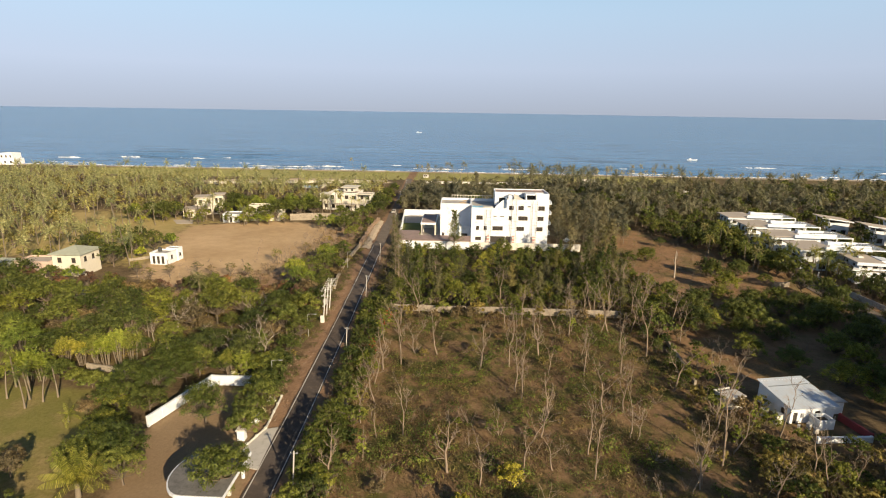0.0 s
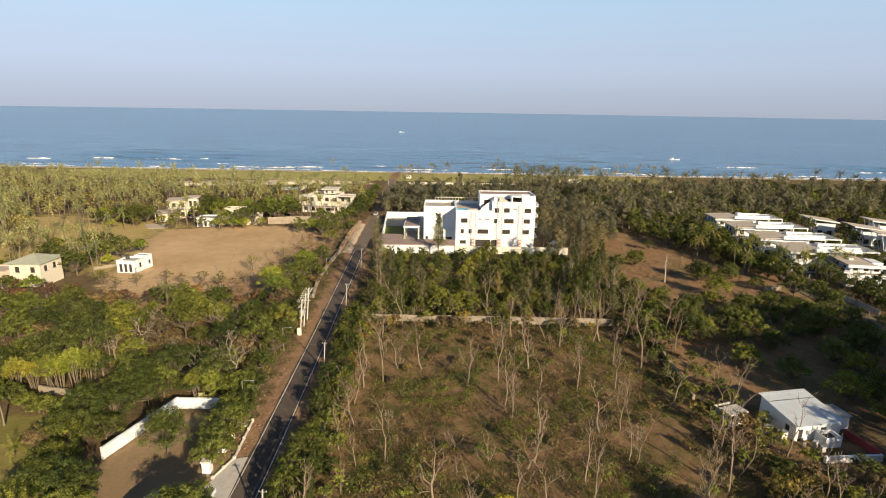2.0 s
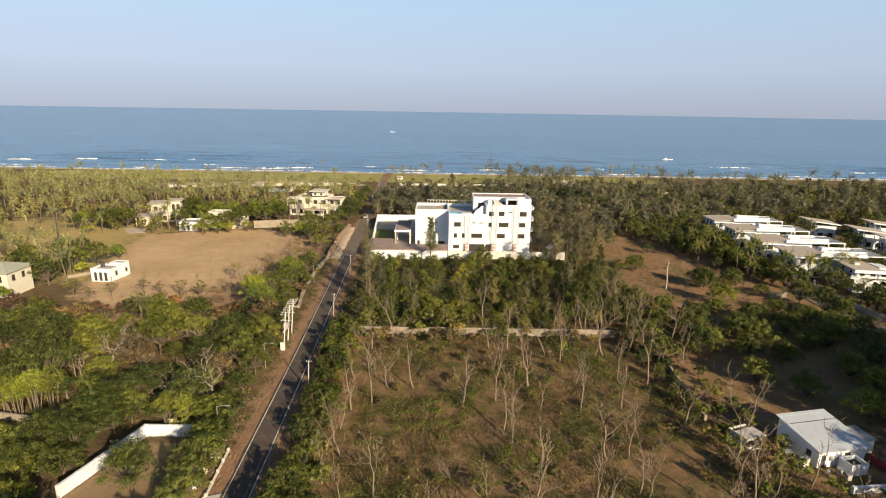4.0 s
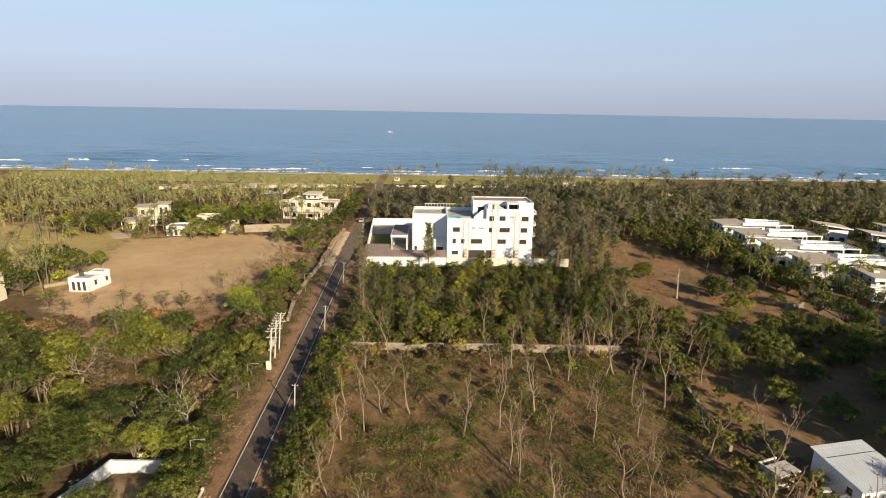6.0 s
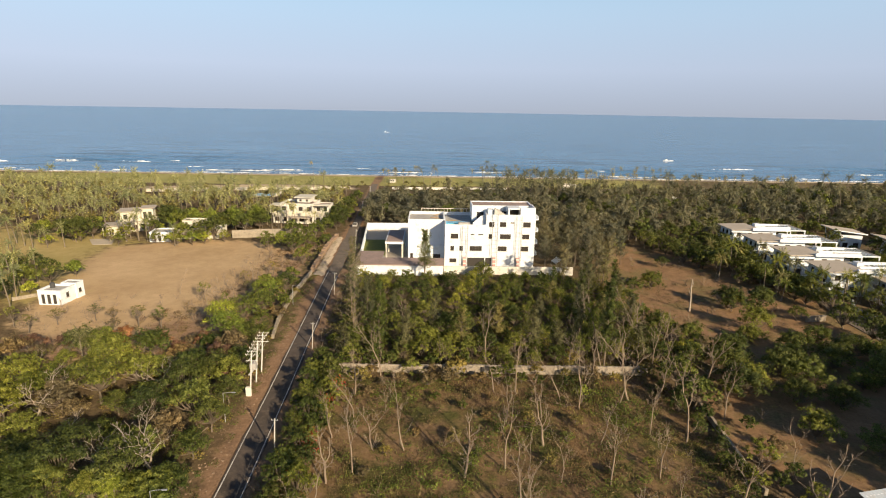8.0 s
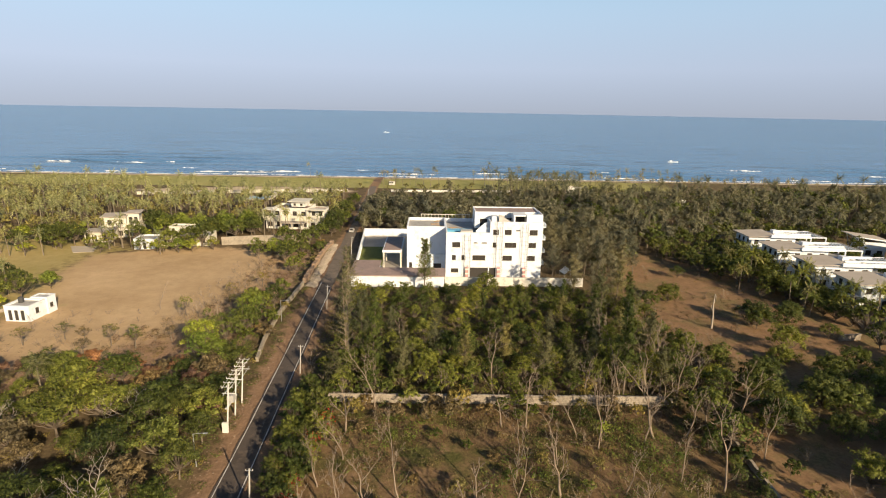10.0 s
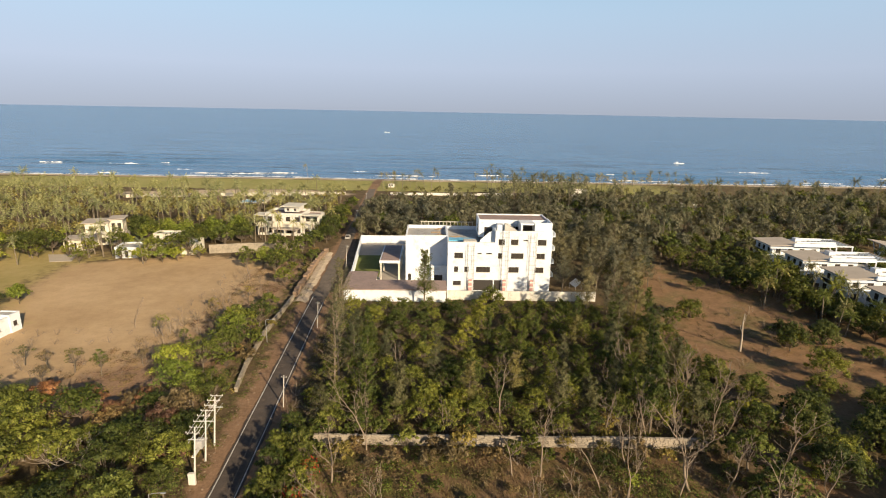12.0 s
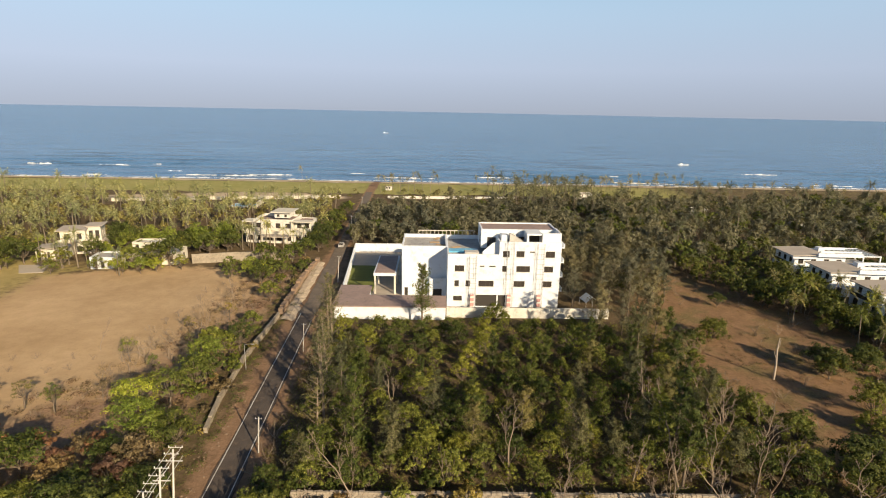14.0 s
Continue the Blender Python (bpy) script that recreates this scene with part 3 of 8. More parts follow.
zone_a = np.stack([poly_mask(FIELD, 5), poly_mask(LAWN, 3), poly_mask(CLEARING, 7), np.ones(GX.shape)], -1)
sand = np.maximum(np.clip((GY - 379 - 3 * nn) / 3, 0, 1), poly_mask(DUNE, 5))
strip = np.clip((GY - 335 - 5 * nn) / 6, 0, 1) * np.clip((381 - GY) / 3, 0, 1) * np.clip((230 - np.abs(GX + 60)) / 60, 0.35, 1)
zone_b = np.stack([sand, shoulder, strip, np.ones(GX.shape)], -1)
zone_c = np.stack([poly_mask(SCRUB, 4), poly_mask(YARD, 1.2), 0.9 * poly_mask(LITTER, 9), np.ones(GX.shape)], -1)
zone_d = np.stack([0.85 * poly_mask(MEADOW, 9), np.zeros(GX.shape), np.zeros(GX.shape), np.ones(GX.shape)], -1)
ni, nj = GX.shape
ii, jj = np.meshgrid(np.arange(ni - 1), np.arange(nj - 1), indexing="ij")
k = ii * nj + jj
ground_mat = bpy.data.materials.new("ground")
ground = new("ground", quad_mesh("ground", np.stack([GX, GY, GZ], -1).reshape(-1, 3), np.stack([k, k + 1, k + nj + 1, k + nj], -1).reshape(-1, 4), ground_mat, True))
for nm, arr in (("zone_a", zone_a), ("zone_b", zone_b), ("zone_c", zone_c), ("zone_d", zone_d)):
    at = ground.data.attributes.new(nm, "FLOAT_COLOR", "POINT")
    at.data.foreach_set("color", arr.astype(np.float32).ravel())
tagged(ground, "dry brown earth with leaf litter, bare fields and a sandy shore", "ground", kind="structure")


def zone_mask(n, l, attr, ch, wob):
    a = n.new("ShaderNodeAttribute")
    a.attribute_name = attr
    s = n.new("ShaderNodeSeparateColor")
    l.new(a.outputs["Color"], s.inputs["Color"])
    add = n.new("ShaderNodeMath")
    add.operation = "ADD"
    l.new(s.outputs[ch], add.inputs[0])
    l.new(wob, add.inputs[1])
    r = n.new("ShaderNodeMapRange")
    r.interpolation_type = "SMOOTHSTEP"
    r.inputs["From Min"].default_value, r.inputs["From Max"].default_value = 0.78, 1.22
    l.new(add.outputs[0], r.inputs["Value"])
    return r.outputs["Result"]


n, l, bsdf = nodes_of(ground_mat)
fine = noise_tex(n, l, 2.2, 8, 0.7, coord="Position")
mid = noise_tex(n, l, 0.35, 7, 0.65, coord="Position")
broad = noise_tex(n, l, 0.05, 5, 0.6, coord="Position")
grain = noise_tex(n, l, 9.0, 4, 0.7, coord="Position")
litter = mix_col(n, l, 0.5, ramp(n, l, mid, [(0.3, (0.085, 0.058, 0.034)), (0.5, (0.14, 0.1, 0.058)), (0.7, (0.2, 0.155, 0.085))]), ramp(n, l, fine, [(0.32, (0.06, 0.045, 0.026)), (0.68, (0.22, 0.165, 0.095))]))
dirt = mix_col(n, l, 0.4, ramp(n, l, broad, [(0.35, (0.46, 0.315, 0.17)), (0.65, (0.64, 0.455, 0.265))]), ramp(n, l, mid, [(0.3, (0.355, 0.245, 0.13)), (0.7, (0.6, 0.43, 0.25))]))
tufts = ramp(n, l, fine, [(0.55, (0, 0, 0)), (0.72, (0.5, 0.5, 0.5))])
dirt = mix_col(n, l, tufts, dirt, (0.25, 0.18, 0.085))
grass = mix_col(n, l, 0.5, ramp(n, l, mid, [(0.3, (0.15, 0.155, 0.035)), (0.7, (0.25, 0.225, 0.07))]), ramp(n, l, fine, [(0.3, (0.13, 0.125, 0.03)), (0.7, (0.29, 0.245, 0.09))]))
lawn_dry = ramp(n, l, noise_tex(n, l, 0.13, 6, 0.6, coord="Position"), [(0.46, (0, 0, 0)), (0.64, (0.8, 0.8, 0.8))])
grass = mix_col(n, l, lawn_dry, grass, ramp(n, l, fine, [(0.3, (0.22, 0.16, 0.065)), (0.7, (0.4, 0.31, 0.15))]))
rust = mix_col(n, l, 0.45, ramp(n, l, mid, [(0.3, (0.18, 0.108, 0.06)), (0.7, (0.39, 0.24, 0.135))]), ramp(n, l, fine, [(0.3, (0.15, 0.094, 0.05)), (0.7, (0.37, 0.235, 0.13))]))
sandy = mix_col(n, l, 0.3, ramp(n, l, broad, [(0.3, (0.5, 0.4, 0.27)), (0.7, (0.62, 0.5, 0.35))]), ramp(n, l, fine, [(0.3, (0.42, 0.33, 0.22)), (0.7, (0.66, 0.54, 0.38))]))
verge = mix_col(n, l, 0.5, ramp(n, l, mid, [(0.3, (0.2, 0.115, 0.065)), (0.7, (0.36, 0.225, 0.135))]), ramp(n, l, fine, [(0.3, (0.15, 0.1, 0.06)), (0.7, (0.42, 0.28, 0.18))]))
green = mix_col(n, l, 0.45, ramp(n, l, broad, [(0.35, (0.28, 0.29, 0.085)), (0.7, (0.4, 0.36, 0.14))]), ramp(n, l, mid, [(0.3, (0.23, 0.235, 0.07)), (0.7, (0.45, 0.38, 0.17))]))
scrub = mix_col(n, l, 0.5, ramp(n, l, mid, [(0.3, (0.13, 0.083, 0.042)), (0.5, (0.25, 0.155, 0.08)), (0.72, (0.39, 0.245, 0.135))]), ramp(n, l, fine, [(0.3, (0.085, 0.06, 0.03)), (0.7, (0.31, 0.205, 0.115))]))
paving = mix_col(n, l, 0.4, ramp(n, l, broad, [(0.35, (0.24, 0.165, 0.095)), (0.65, (0.34, 0.245, 0.145))]), ramp(n, l, fine, [(0.3, (0.19, 0.135, 0.08)), (0.7, (0.36, 0.26, 0.16))]))
weedy = ramp(n, l, noise_tex(n, l, 0.16, 6, 0.65, coord="Position"), [(0.47, (0, 0, 0)), (0.62, (1, 1, 1))])
scrub = mix_col(n, l, weedy, scrub, ramp(n, l, fine, [(0.3, (0.05, 0.052, 0.018)), (0.7, (0.15, 0.14, 0.045))]))
drygrass = ramp(n, l, noise_tex(n, l, 0.11, 6, 0.65, coord="Position"), [(0.48, (0, 0, 0)), (0.62, (0.85, 0.85, 0.85))])
rust = mix_col(n, l, drygrass, rust, ramp(n, l, fine, [(0.3, (0.11, 0.095, 0.04)), (0.7, (0.27, 0.21, 0.1))]))
fallen = mix_col(n, l, 0.55, ramp(n, l, mid, [(0.3, (0.2, 0.122, 0.075)), (0.7, (0.44, 0.29, 0.18))]), ramp(n, l, fine, [(0.3, (0.15, 0.095, 0.06)), (0.7, (0.48, 0.32, 0.2))]))
meadow = mix_col(n, l, 0.5, ramp(n, l, mid, [(0.3, (0.29, 0.24, 0.085)), (0.7, (0.47, 0.365, 0.16))]), ramp(n, l, broad, [(0.35, (0.31, 0.265, 0.09)), (0.65, (0.51, 0.385, 0.18))]))
col = litter
for attr, ch, c in (("zone_c", "Red", scrub), ("zone_a", "Red", dirt), ("zone_c", "Blue", fallen), ("zone_a", "Green", grass), ("zone_d", "Red", meadow), ("zone_a", "Blue", rust), ("zone_b", "Blue", green), ("zone_b", "Red", sandy), ("zone_b", "Green", verge), ("zone_c", "Green", paving)):
    col = mix_col(n, l, zone_mask(n, l, attr, ch, mid), col, c)
l.new(col, bsdf.inputs["Base Color"])
bsdf.inputs["Roughness"].default_value, bsdf.inputs["Specular IOR Level"].default_value = 0.95, 0.1
hsum = n.new("ShaderNodeMath")
l.new(fine, hsum.inputs[0])
l.new(grain, hsum.inputs[1])
bp = n.new("ShaderNodeBump")
bp.inputs["Strength"].default_value, bp.inputs["Distance"].default_value = 0.6, 0.18
l.new(hsum.outputs[0], bp.inputs["Height"])
l.new(bp.outputs["Normal"], bsdf.inputs["Normal"])

# ---- the sea: a fan of rings out to the horizon, swell and small waves ----
sr = np.concatenate([np.arange(300, 384, 14), np.arange(384, 640, 4.0), np.geomspace(644, 4930, 40)])
sa = np.radians(np.linspace(-60, 60, 161))
SR, SA = np.meshgrid(sr, sa, indexing="ij")
SX, SY = np.sin(SA) * SR, np.cos(SA) * SR
phase = np.sin(SY * 0.2 + 2.0 * np.sin(SX * 0.013) + 1.1 * np.sin(SX * 0.031) + 0.5 * np.sin(SX * 0.083))
swell = 0.8 * (2.0 * (0.5 + 0.5 * phase) ** 2.2 - 0.7) * np.clip((600 - SY) / 150, 0.12, 1) * (0.35 + 0.65 * np.clip(np.sin(SX * 0.021 + SY * 0.013) + np.sin(SX * 0.0073 - SY * 0.03), 0, 1)) * np.clip((SY - 398) / 15, 0, 1)
SZ = -0.55 + swell + 27.0 * np.clip((SR - 1500) / 3430, 0, 1) ** 1.3
ii, jj = np.meshgrid(np.arange(len(sr) - 1), np.arange(len(sa) - 1), indexing="ij")
k = ii * len(sa) + jj
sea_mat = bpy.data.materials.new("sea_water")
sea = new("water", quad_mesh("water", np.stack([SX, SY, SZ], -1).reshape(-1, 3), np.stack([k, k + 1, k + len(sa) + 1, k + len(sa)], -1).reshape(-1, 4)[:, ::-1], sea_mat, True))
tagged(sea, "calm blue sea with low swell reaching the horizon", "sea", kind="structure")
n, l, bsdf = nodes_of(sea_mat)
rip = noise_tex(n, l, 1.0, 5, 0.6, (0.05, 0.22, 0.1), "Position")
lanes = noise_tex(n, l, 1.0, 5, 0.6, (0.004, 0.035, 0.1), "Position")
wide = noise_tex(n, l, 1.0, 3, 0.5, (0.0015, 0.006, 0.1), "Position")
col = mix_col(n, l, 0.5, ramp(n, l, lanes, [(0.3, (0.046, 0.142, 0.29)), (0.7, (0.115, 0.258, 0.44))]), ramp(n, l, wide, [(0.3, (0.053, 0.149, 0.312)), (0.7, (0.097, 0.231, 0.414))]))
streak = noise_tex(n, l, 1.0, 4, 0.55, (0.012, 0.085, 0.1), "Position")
# hollows of the ripple noise darkened in the water's own colour
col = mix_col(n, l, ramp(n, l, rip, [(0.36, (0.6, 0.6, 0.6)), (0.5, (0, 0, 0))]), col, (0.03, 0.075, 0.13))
# dark noise streaks put the shade of swell faces into the colour
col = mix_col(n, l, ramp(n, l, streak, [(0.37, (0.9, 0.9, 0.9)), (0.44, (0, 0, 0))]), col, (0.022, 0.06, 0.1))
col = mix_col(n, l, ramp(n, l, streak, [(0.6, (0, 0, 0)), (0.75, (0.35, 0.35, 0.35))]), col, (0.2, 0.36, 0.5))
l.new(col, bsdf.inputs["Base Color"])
bsdf.inputs["Roughness"].default_value, bsdf.inputs["Specular IOR Level"].default_value = 0.24, 0.5
bp = n.new("ShaderNodeBump")
bp.inputs["Strength"].default_value, bp.inputs["Distance"].default_value = 0.5, 1.4
l.new(rip, bp.inputs["Height"])
l.new(bp.outputs["Normal"], bsdf.inputs["Normal"])


def breaker(x0, x1, y, wide, seed, label, high=0.5):
    """A ragged crest of foam, humped across and tapering at both ends."""
    r = np.random.RandomState(seed)
    m = max(8, int((x1 - x0) / 1.3))
    s = np.linspace(0, 1, m)
    xs = x0 + (x1 - x0) * s
    taper = np.clip(np.sin(np.pi * s) * 2.2, 0.05, 1) * np.clip(0.5 + 0.5 * np.sin(xs * 0.35 + seed) * np.sin(xs * 0.13) + r.normal(0, 0.3, m), 0.04, 1.2)
    mid = y + 1.6 * np.sin(xs * 0.05 + seed) + r.normal(0, 0.3, m)
    w = wide * 0.7 * taper * r.uniform(0.4, 1.25, m)
    rows = []
    for q, zz in ((-0.5, -0.15), (-0.2, 0.7), (0.15, 1.0), (0.5, -0.15)):
        rows.append(np.stack([xs, mid + w * q, -0.5 + high * zz * taper], 1))
    V = np.concatenate(rows)
    a, b = np.meshgrid(np.arange(3), np.arange(m - 1), indexing="ij")
    k = a * m + b
    return tagged(new("wave_crest", quad_mesh("wave_crest", V, np.stack([k, k + 1, k + m + 1, k + m], -1).reshape(-1, 4), M["foam"], True)), label, "wave", "breaking waves")


r = np.random.RandomState(5)
x = -420.0
while x < 420:
    ln = r.uniform(50, 130)
    breaker(x, x + ln, 396 + r.uniform(-1.5, 1.5), r.uniform(7, 11), int(x) + 900, "thin white line of foam washing onto the sand", 0.25)
    x += ln * r.uniform(0.8, 1.05)
x = -400.0
while x < 400:
    ln = r.uniform(14, 60)
    breaker(x, x + ln, 407 + r.uniform(-4, 5), r.uniform(2.0, 4.5), int(x) + 1500, "ragged second line of surf near the sand", 0.45)
    x += ln + r.uniform(15, 110)
for x0, x1, y, w, hgt in ((-300, -280, 464, 3, 0.7), (-250, -222, 459, 3.5, 0.8), (-125, -92, 418, 3.5, 0.6), (-180, -168, 430, 2, 0.5), (-60, -46, 430, 2, 0.4), (230, 268, 467, 3, 0.6), (-212, -204, 470, 2, 0.5), (120, 138, 440, 1.8, 0.4), (-345, -325, 450, 3, 0.7), (330, 360, 440, 3, 0.6), (30, 60, 421, 2.5, 0.5), (180, 215, 415, 3, 0.5)):
    breaker(x0, x1, y, w, int(x0 * 3 + 2000), "short breaking wave with a white crest offshore", hgt)
boat = thing("fishing_boat", "small pale fishing boat floating off the shore", "boat", at=pose(225, 538, -0.8, 0, 0, 8))
hull = Buf()
hx = [-5, -3.5, 0, 3.5, 5.4]
hw = [0.5, 1.0, 1.25, 0.9, 0.1]
for i, (a, b) in enumerate(zip(hx, hw)):
    hull.v += [(a, -b, 0.9 + 0.05 * a * a * 0.2), (a, -b * 0.6, 0), (a, b * 0.6, 0), (a, b, 0.9 + 0.05 * a * a * 0.2)]
for i in range(4):
    for j in range(3):
        hull.f.append((i * 4 + j, i * 4 + j + 1, i * 4 + j + 5, i * 4 + j + 4))
    hull.f.append((i * 4 + 3, i * 4, i * 4 + 4, i * 4 + 7))
hull.f.append((0, 3, 2, 1))
part("hull", hull, M["white_paint"], boat)
part("cabin", Buf().box(-3, -0.7, 0.9, -1, 0.7, 2.2, 0.1), M["white_paint"], boat)
boat = copy_thing(boat, pose(-88, 1095, -0.8, 0, 0, -5))

# ---- the lane ----
ry = np.concatenate([np.arange(-80, 200, 4.0), np.arange(200, 347, 8.0)])


def lane_strip(name, off0, off1, z, material, label, wob=0.0, seed=1, ys=ry):
    r = np.random.RandomState(seed)
    V = []
    for y in ys:
        c = road_x(y)
        V += [(c + off0 + r.uniform(-wob, wob), y, z), (c + off1 + r.uniform(-wob, wob), y, z)]
    m = len(ys)
    top = [(2 * i, 2 * i + 1, 2 * i + 3, 2 * i + 2) for i in range(m - 1)]
    low = len(V)
    V += [(a, b, c - 0.3) for a, b, c in V]
    sides = [(2 * i + 1, low + 2 * i + 1, low + 2 * i + 3, 2 * i + 3) for i in range(m - 1)] + [(2 * i + 2, low + 2 * i + 2, low + 2 * i, 2 * i) for i in range(m - 1)]
    return tagged(new(name, quad_mesh(name, V, top + sides, material)), label, name.split("_")[0], kind="structure")


lane_strip("road", -1.75, 1.75, 0.12, M["asphalt"], "narrow dark asphalt lane between dirt verges", 0.2, 2, [y for y in ry if y < 172])
lane_strip("road", -1.75, 1.75, 0.12, M["road_dusty"], "dusty worn lane running on to the shore", 0.25, 7, [y for y in ry if y > [v for v in ry if v < 172][-2]])
lane_strip("road_line", -1.52, -1.41, 0.126, M["road_paint"], "worn white edge line on the asphalt", 0.02, 3, [y for y in ry if y < 171])
lane_strip("road_line", 1.41, 1.52, 0.126, M["road_paint"], "worn white edge line on the asphalt", 0.02, 4, [y for y in ry if y < 166])

# ---- walls, windows, buildings ----


def wall_panel(buf, axis, at, u0, u1, z0, z1, thick, holes=()):
    """A wall along x (axis 'x', outer face at y = at) or along y (outer face at x = at), one shell with openings through it."""
    us = sorted({u0, u1, *[h[0] for h in holes], *[h[1] for h in holes]})
    zs = sorted({z0, z1, *[h[2] for h in holes], *[h[3] for h in holes]})
    nu, nz = len(us) - 1, len(zs) - 1

    def solid(i, j):
        if not (0 <= i < nu and 0 <= j < nz):
            return False
        cu, cz = (us[i] + us[i + 1]) / 2, (zs[j] + zs[j + 1]) / 2
        return not any(h[0] < cu < h[1] and h[2] < cz < h[3] for h in holes)

    seen = {}

    def vert(i, j, side):
        if (i, j, side) not in seen:
            d = at + (thick if side else 0)
            seen[(i, j, side)] = len(buf.v)
            buf.v.append((us[i], d, zs[j]) if axis == "x" else (d, us[i], zs[j]))
        return seen[(i, j, side)]

    for i in range(nu):
        for j in range(nz):
            if not solid(i, j):
                continue
            c = ((i, j), (i + 1, j), (i + 1, j + 1), (i, j + 1))
            buf.f.append(tuple(vert(p, q, 0) for p, q in c))
            buf.f.append(tuple(vert(p, q, 1) for p, q in reversed(c)))
            for (di, dj), (p, q) in (((0, -1), (c[0], c[1])), ((1, 0), (c[1], c[2])), ((0, 1), (c[2], c[3])), ((-1, 0), (c[3], c[0]))):
                if not solid(i + di, j + dj):
                    buf.f.append((vert(*q, 0), vert(*p, 0), vert(*p, 1), vert(*q, 1)))
    return buf


def ring(x0, y0, x1, y1, inner, z0, z1):
    """A closed rectangular kerb."""
    b = Buf()
    o = [(x0, y0), (x1, y0), (x1, y1), (x0, y1)]
    n = [(x0 + inner, y0 + inner), (x1 - inner, y0 + inner), (x1 - inner, y1 - inner), (x0 + inner, y1 - inner)]
    b.v = [(x, y, z) for z in (z0, z1) for x, y in o + n]
    for i in range(4):
        j = (i + 1) % 4
        b.f += [(i, j, 8 + j, 8 + i), (4 + j, 4 + i, 12 + i, 12 + j), (8 + i, 8 + j, 12 + j, 12 + i), (j, i, 4 + i, 4 + j)]
    return b


def window(parent, axis, at, h, thick=0.25, leafs=2, glass="glass_dark", sill=True, frame_mat="dark_frame"):
    """A window in an opening: frame, panes set back, a sill."""
    u0, u1, z0, z1 = h
    sg = 1 if thick > 0 else -1
    d0, d1 = at + sg * 0.1, at + sg * 0.17

    def bx(b, a0, a1, c0, c1, e0, e1):
        e0, e1 = min(e0, e1), max(e0, e1)
        return b.box(a0, e0, c0, a1, e1, c1) if axis == "x" else b.box(e0, a0, c0, e1, a1, c1)

    fr = Buf()
    t = 0.07
    bx(fr, u0, u1, z0, z0 + t, d0, d1), bx(fr, u0, u1, z1 - t, z1, d0, d1)
    for i in range(leafs + 1):
        u = u0 + (u1 - u0 - t) * i / leafs
        bx(fr, u, u + t, z0 + t, z1 - t, d0, d1)
    w = part("window", fr, M[frame_mat], parent)
    for i in range(leafs):
        a = u0 + (u1 - u0 - t) * i / leafs + t
        b = u0 + (u1 - u0 - t) * (i + 1) / leafs
        part("pane", bx(Buf(), a, b, z0 + t, z1 - t, d0 + sg * 0.03, d0 + sg * 0.05), M[glass], w)
    if sill:
        part("sill", bx(Buf(), u0 - 0.1, u1 + 0.1, z0 - 0.08, z0, at - sg * 0.1, at + sg * 0.2), M["concrete"], w)
    return w


def block(parent, x0, y0, x1, y1, z0, z1, wall="white_paint", roof="deck_brown", front=(), left=(), right=(), parapet=0.8, thick=0.25, doors=(), void=False):
    """A flat-roofed box of four walls with openings, a parapet and a deck."""
    w = part("wall", wall_panel(Buf(), "x", y0, x0, x1, z0, z1, thick, list(front) + list(doors)), M[wall], parent)
    part("wall", wall_panel(Buf(), "x", y1, x0, x1, z0, z1, -thick), M[wall], parent)
    part("wall", wall_panel(Buf(), "y", x0, y0 + thick, y1 - thick, z0, z1, thick, left), M[wall], parent)
    part("wall", wall_panel(Buf(), "y", x1, y0 + thick, y1 - thick, z0, z1, -thick, right), M[wall], parent)
    part("roof", Buf().box(x0 + thick, y0 + thick, z1 - parapet - 0.2, x1 - thick, y1 - thick, z1 - parapet), M[roof], parent)
    part("coping", ring(x0 - 0.05, y0 - 0.05, x1 + 0.05, y1 + 0.05, thick + 0.1, z1, z1 + 0.07), M[wall], parent)
    for h in front:
        window(parent, "x", y0, h, thick, max(1, round((h[1] - h[0]) / 0.9)))
    for h in left:
        window(parent, "y", x0, h, thick, max(1, round((h[1] - h[0]) / 0.9)))
    for h in right:
        window(parent, "y", x1, h, -thick, max(1, round((h[1] - h[0]) / 0.9)))
    # one dark panel fills doors and open recesses alike, shade painted into it
    for h in doors:
        part("door", Buf().box(h[0], y0 + 0.12, h[2], h[1], y0 + 0.18, h[3]), M["dark_void"], parent, "dark panel in a door opening, with recess shade in its colour")
    return w


# the white block of four storeys
hotel = thing("main_building", "white four-storey concrete building with dark windows, still under construction", "building")
A = [(13.2, 11.8), (9.75, 8.4), (6.25, 4.9), (2.95, 1.5)]
f1 = [(5.0, 7.1, 8.4, 9.75), (5.0, 6.0, 4.9, 6.25), (7.5, 8.55, 4.9, 6.25), (10.4, 13.8, 4.9, 6.25), (4.8, 6.75, 1.5, 2.6), (10.6, 11.6, 9.5, 9.75), (12.7, 14.1, 9.5, 9.75)]
f2 = [(15.6, 17.1, 11.8, 13.2), (15.6, 16.6, 8.4, 9.75), (18.6, 20.4, 11.85, 13.2), (18.75, 21.8, 8.4, 9.75), (18.3, 20.8, 4.9, 6.25), (21.6, 22.7, 12.9, 13.15), (25.1, 27.2, 11.8, 13.2), (25.0, 27.0, 8.4, 9.75), (24.7, 26.9, 4.9, 6.25)]
block(hotel, 3.4, 173.5, 14.8, 192.4, 0, 12.3, front=f1, roof="deck_grey", left=[(176, 177.6, 8.4, 9.8)], parapet=0.9, doors=[(9.8, 14.6, 0.2, 2.9)])
block(hotel, 14.8, 173.5, 28.6, 188, 0, 15.2, front=f2, roof="deck_brown", parapet=1.0, right=[(177, 179, z - 1.3, z) for z in (13.2, 9.75, 6.25, 2.95)], doors=[(14.9, 16.6, 0.2, 2.9)])
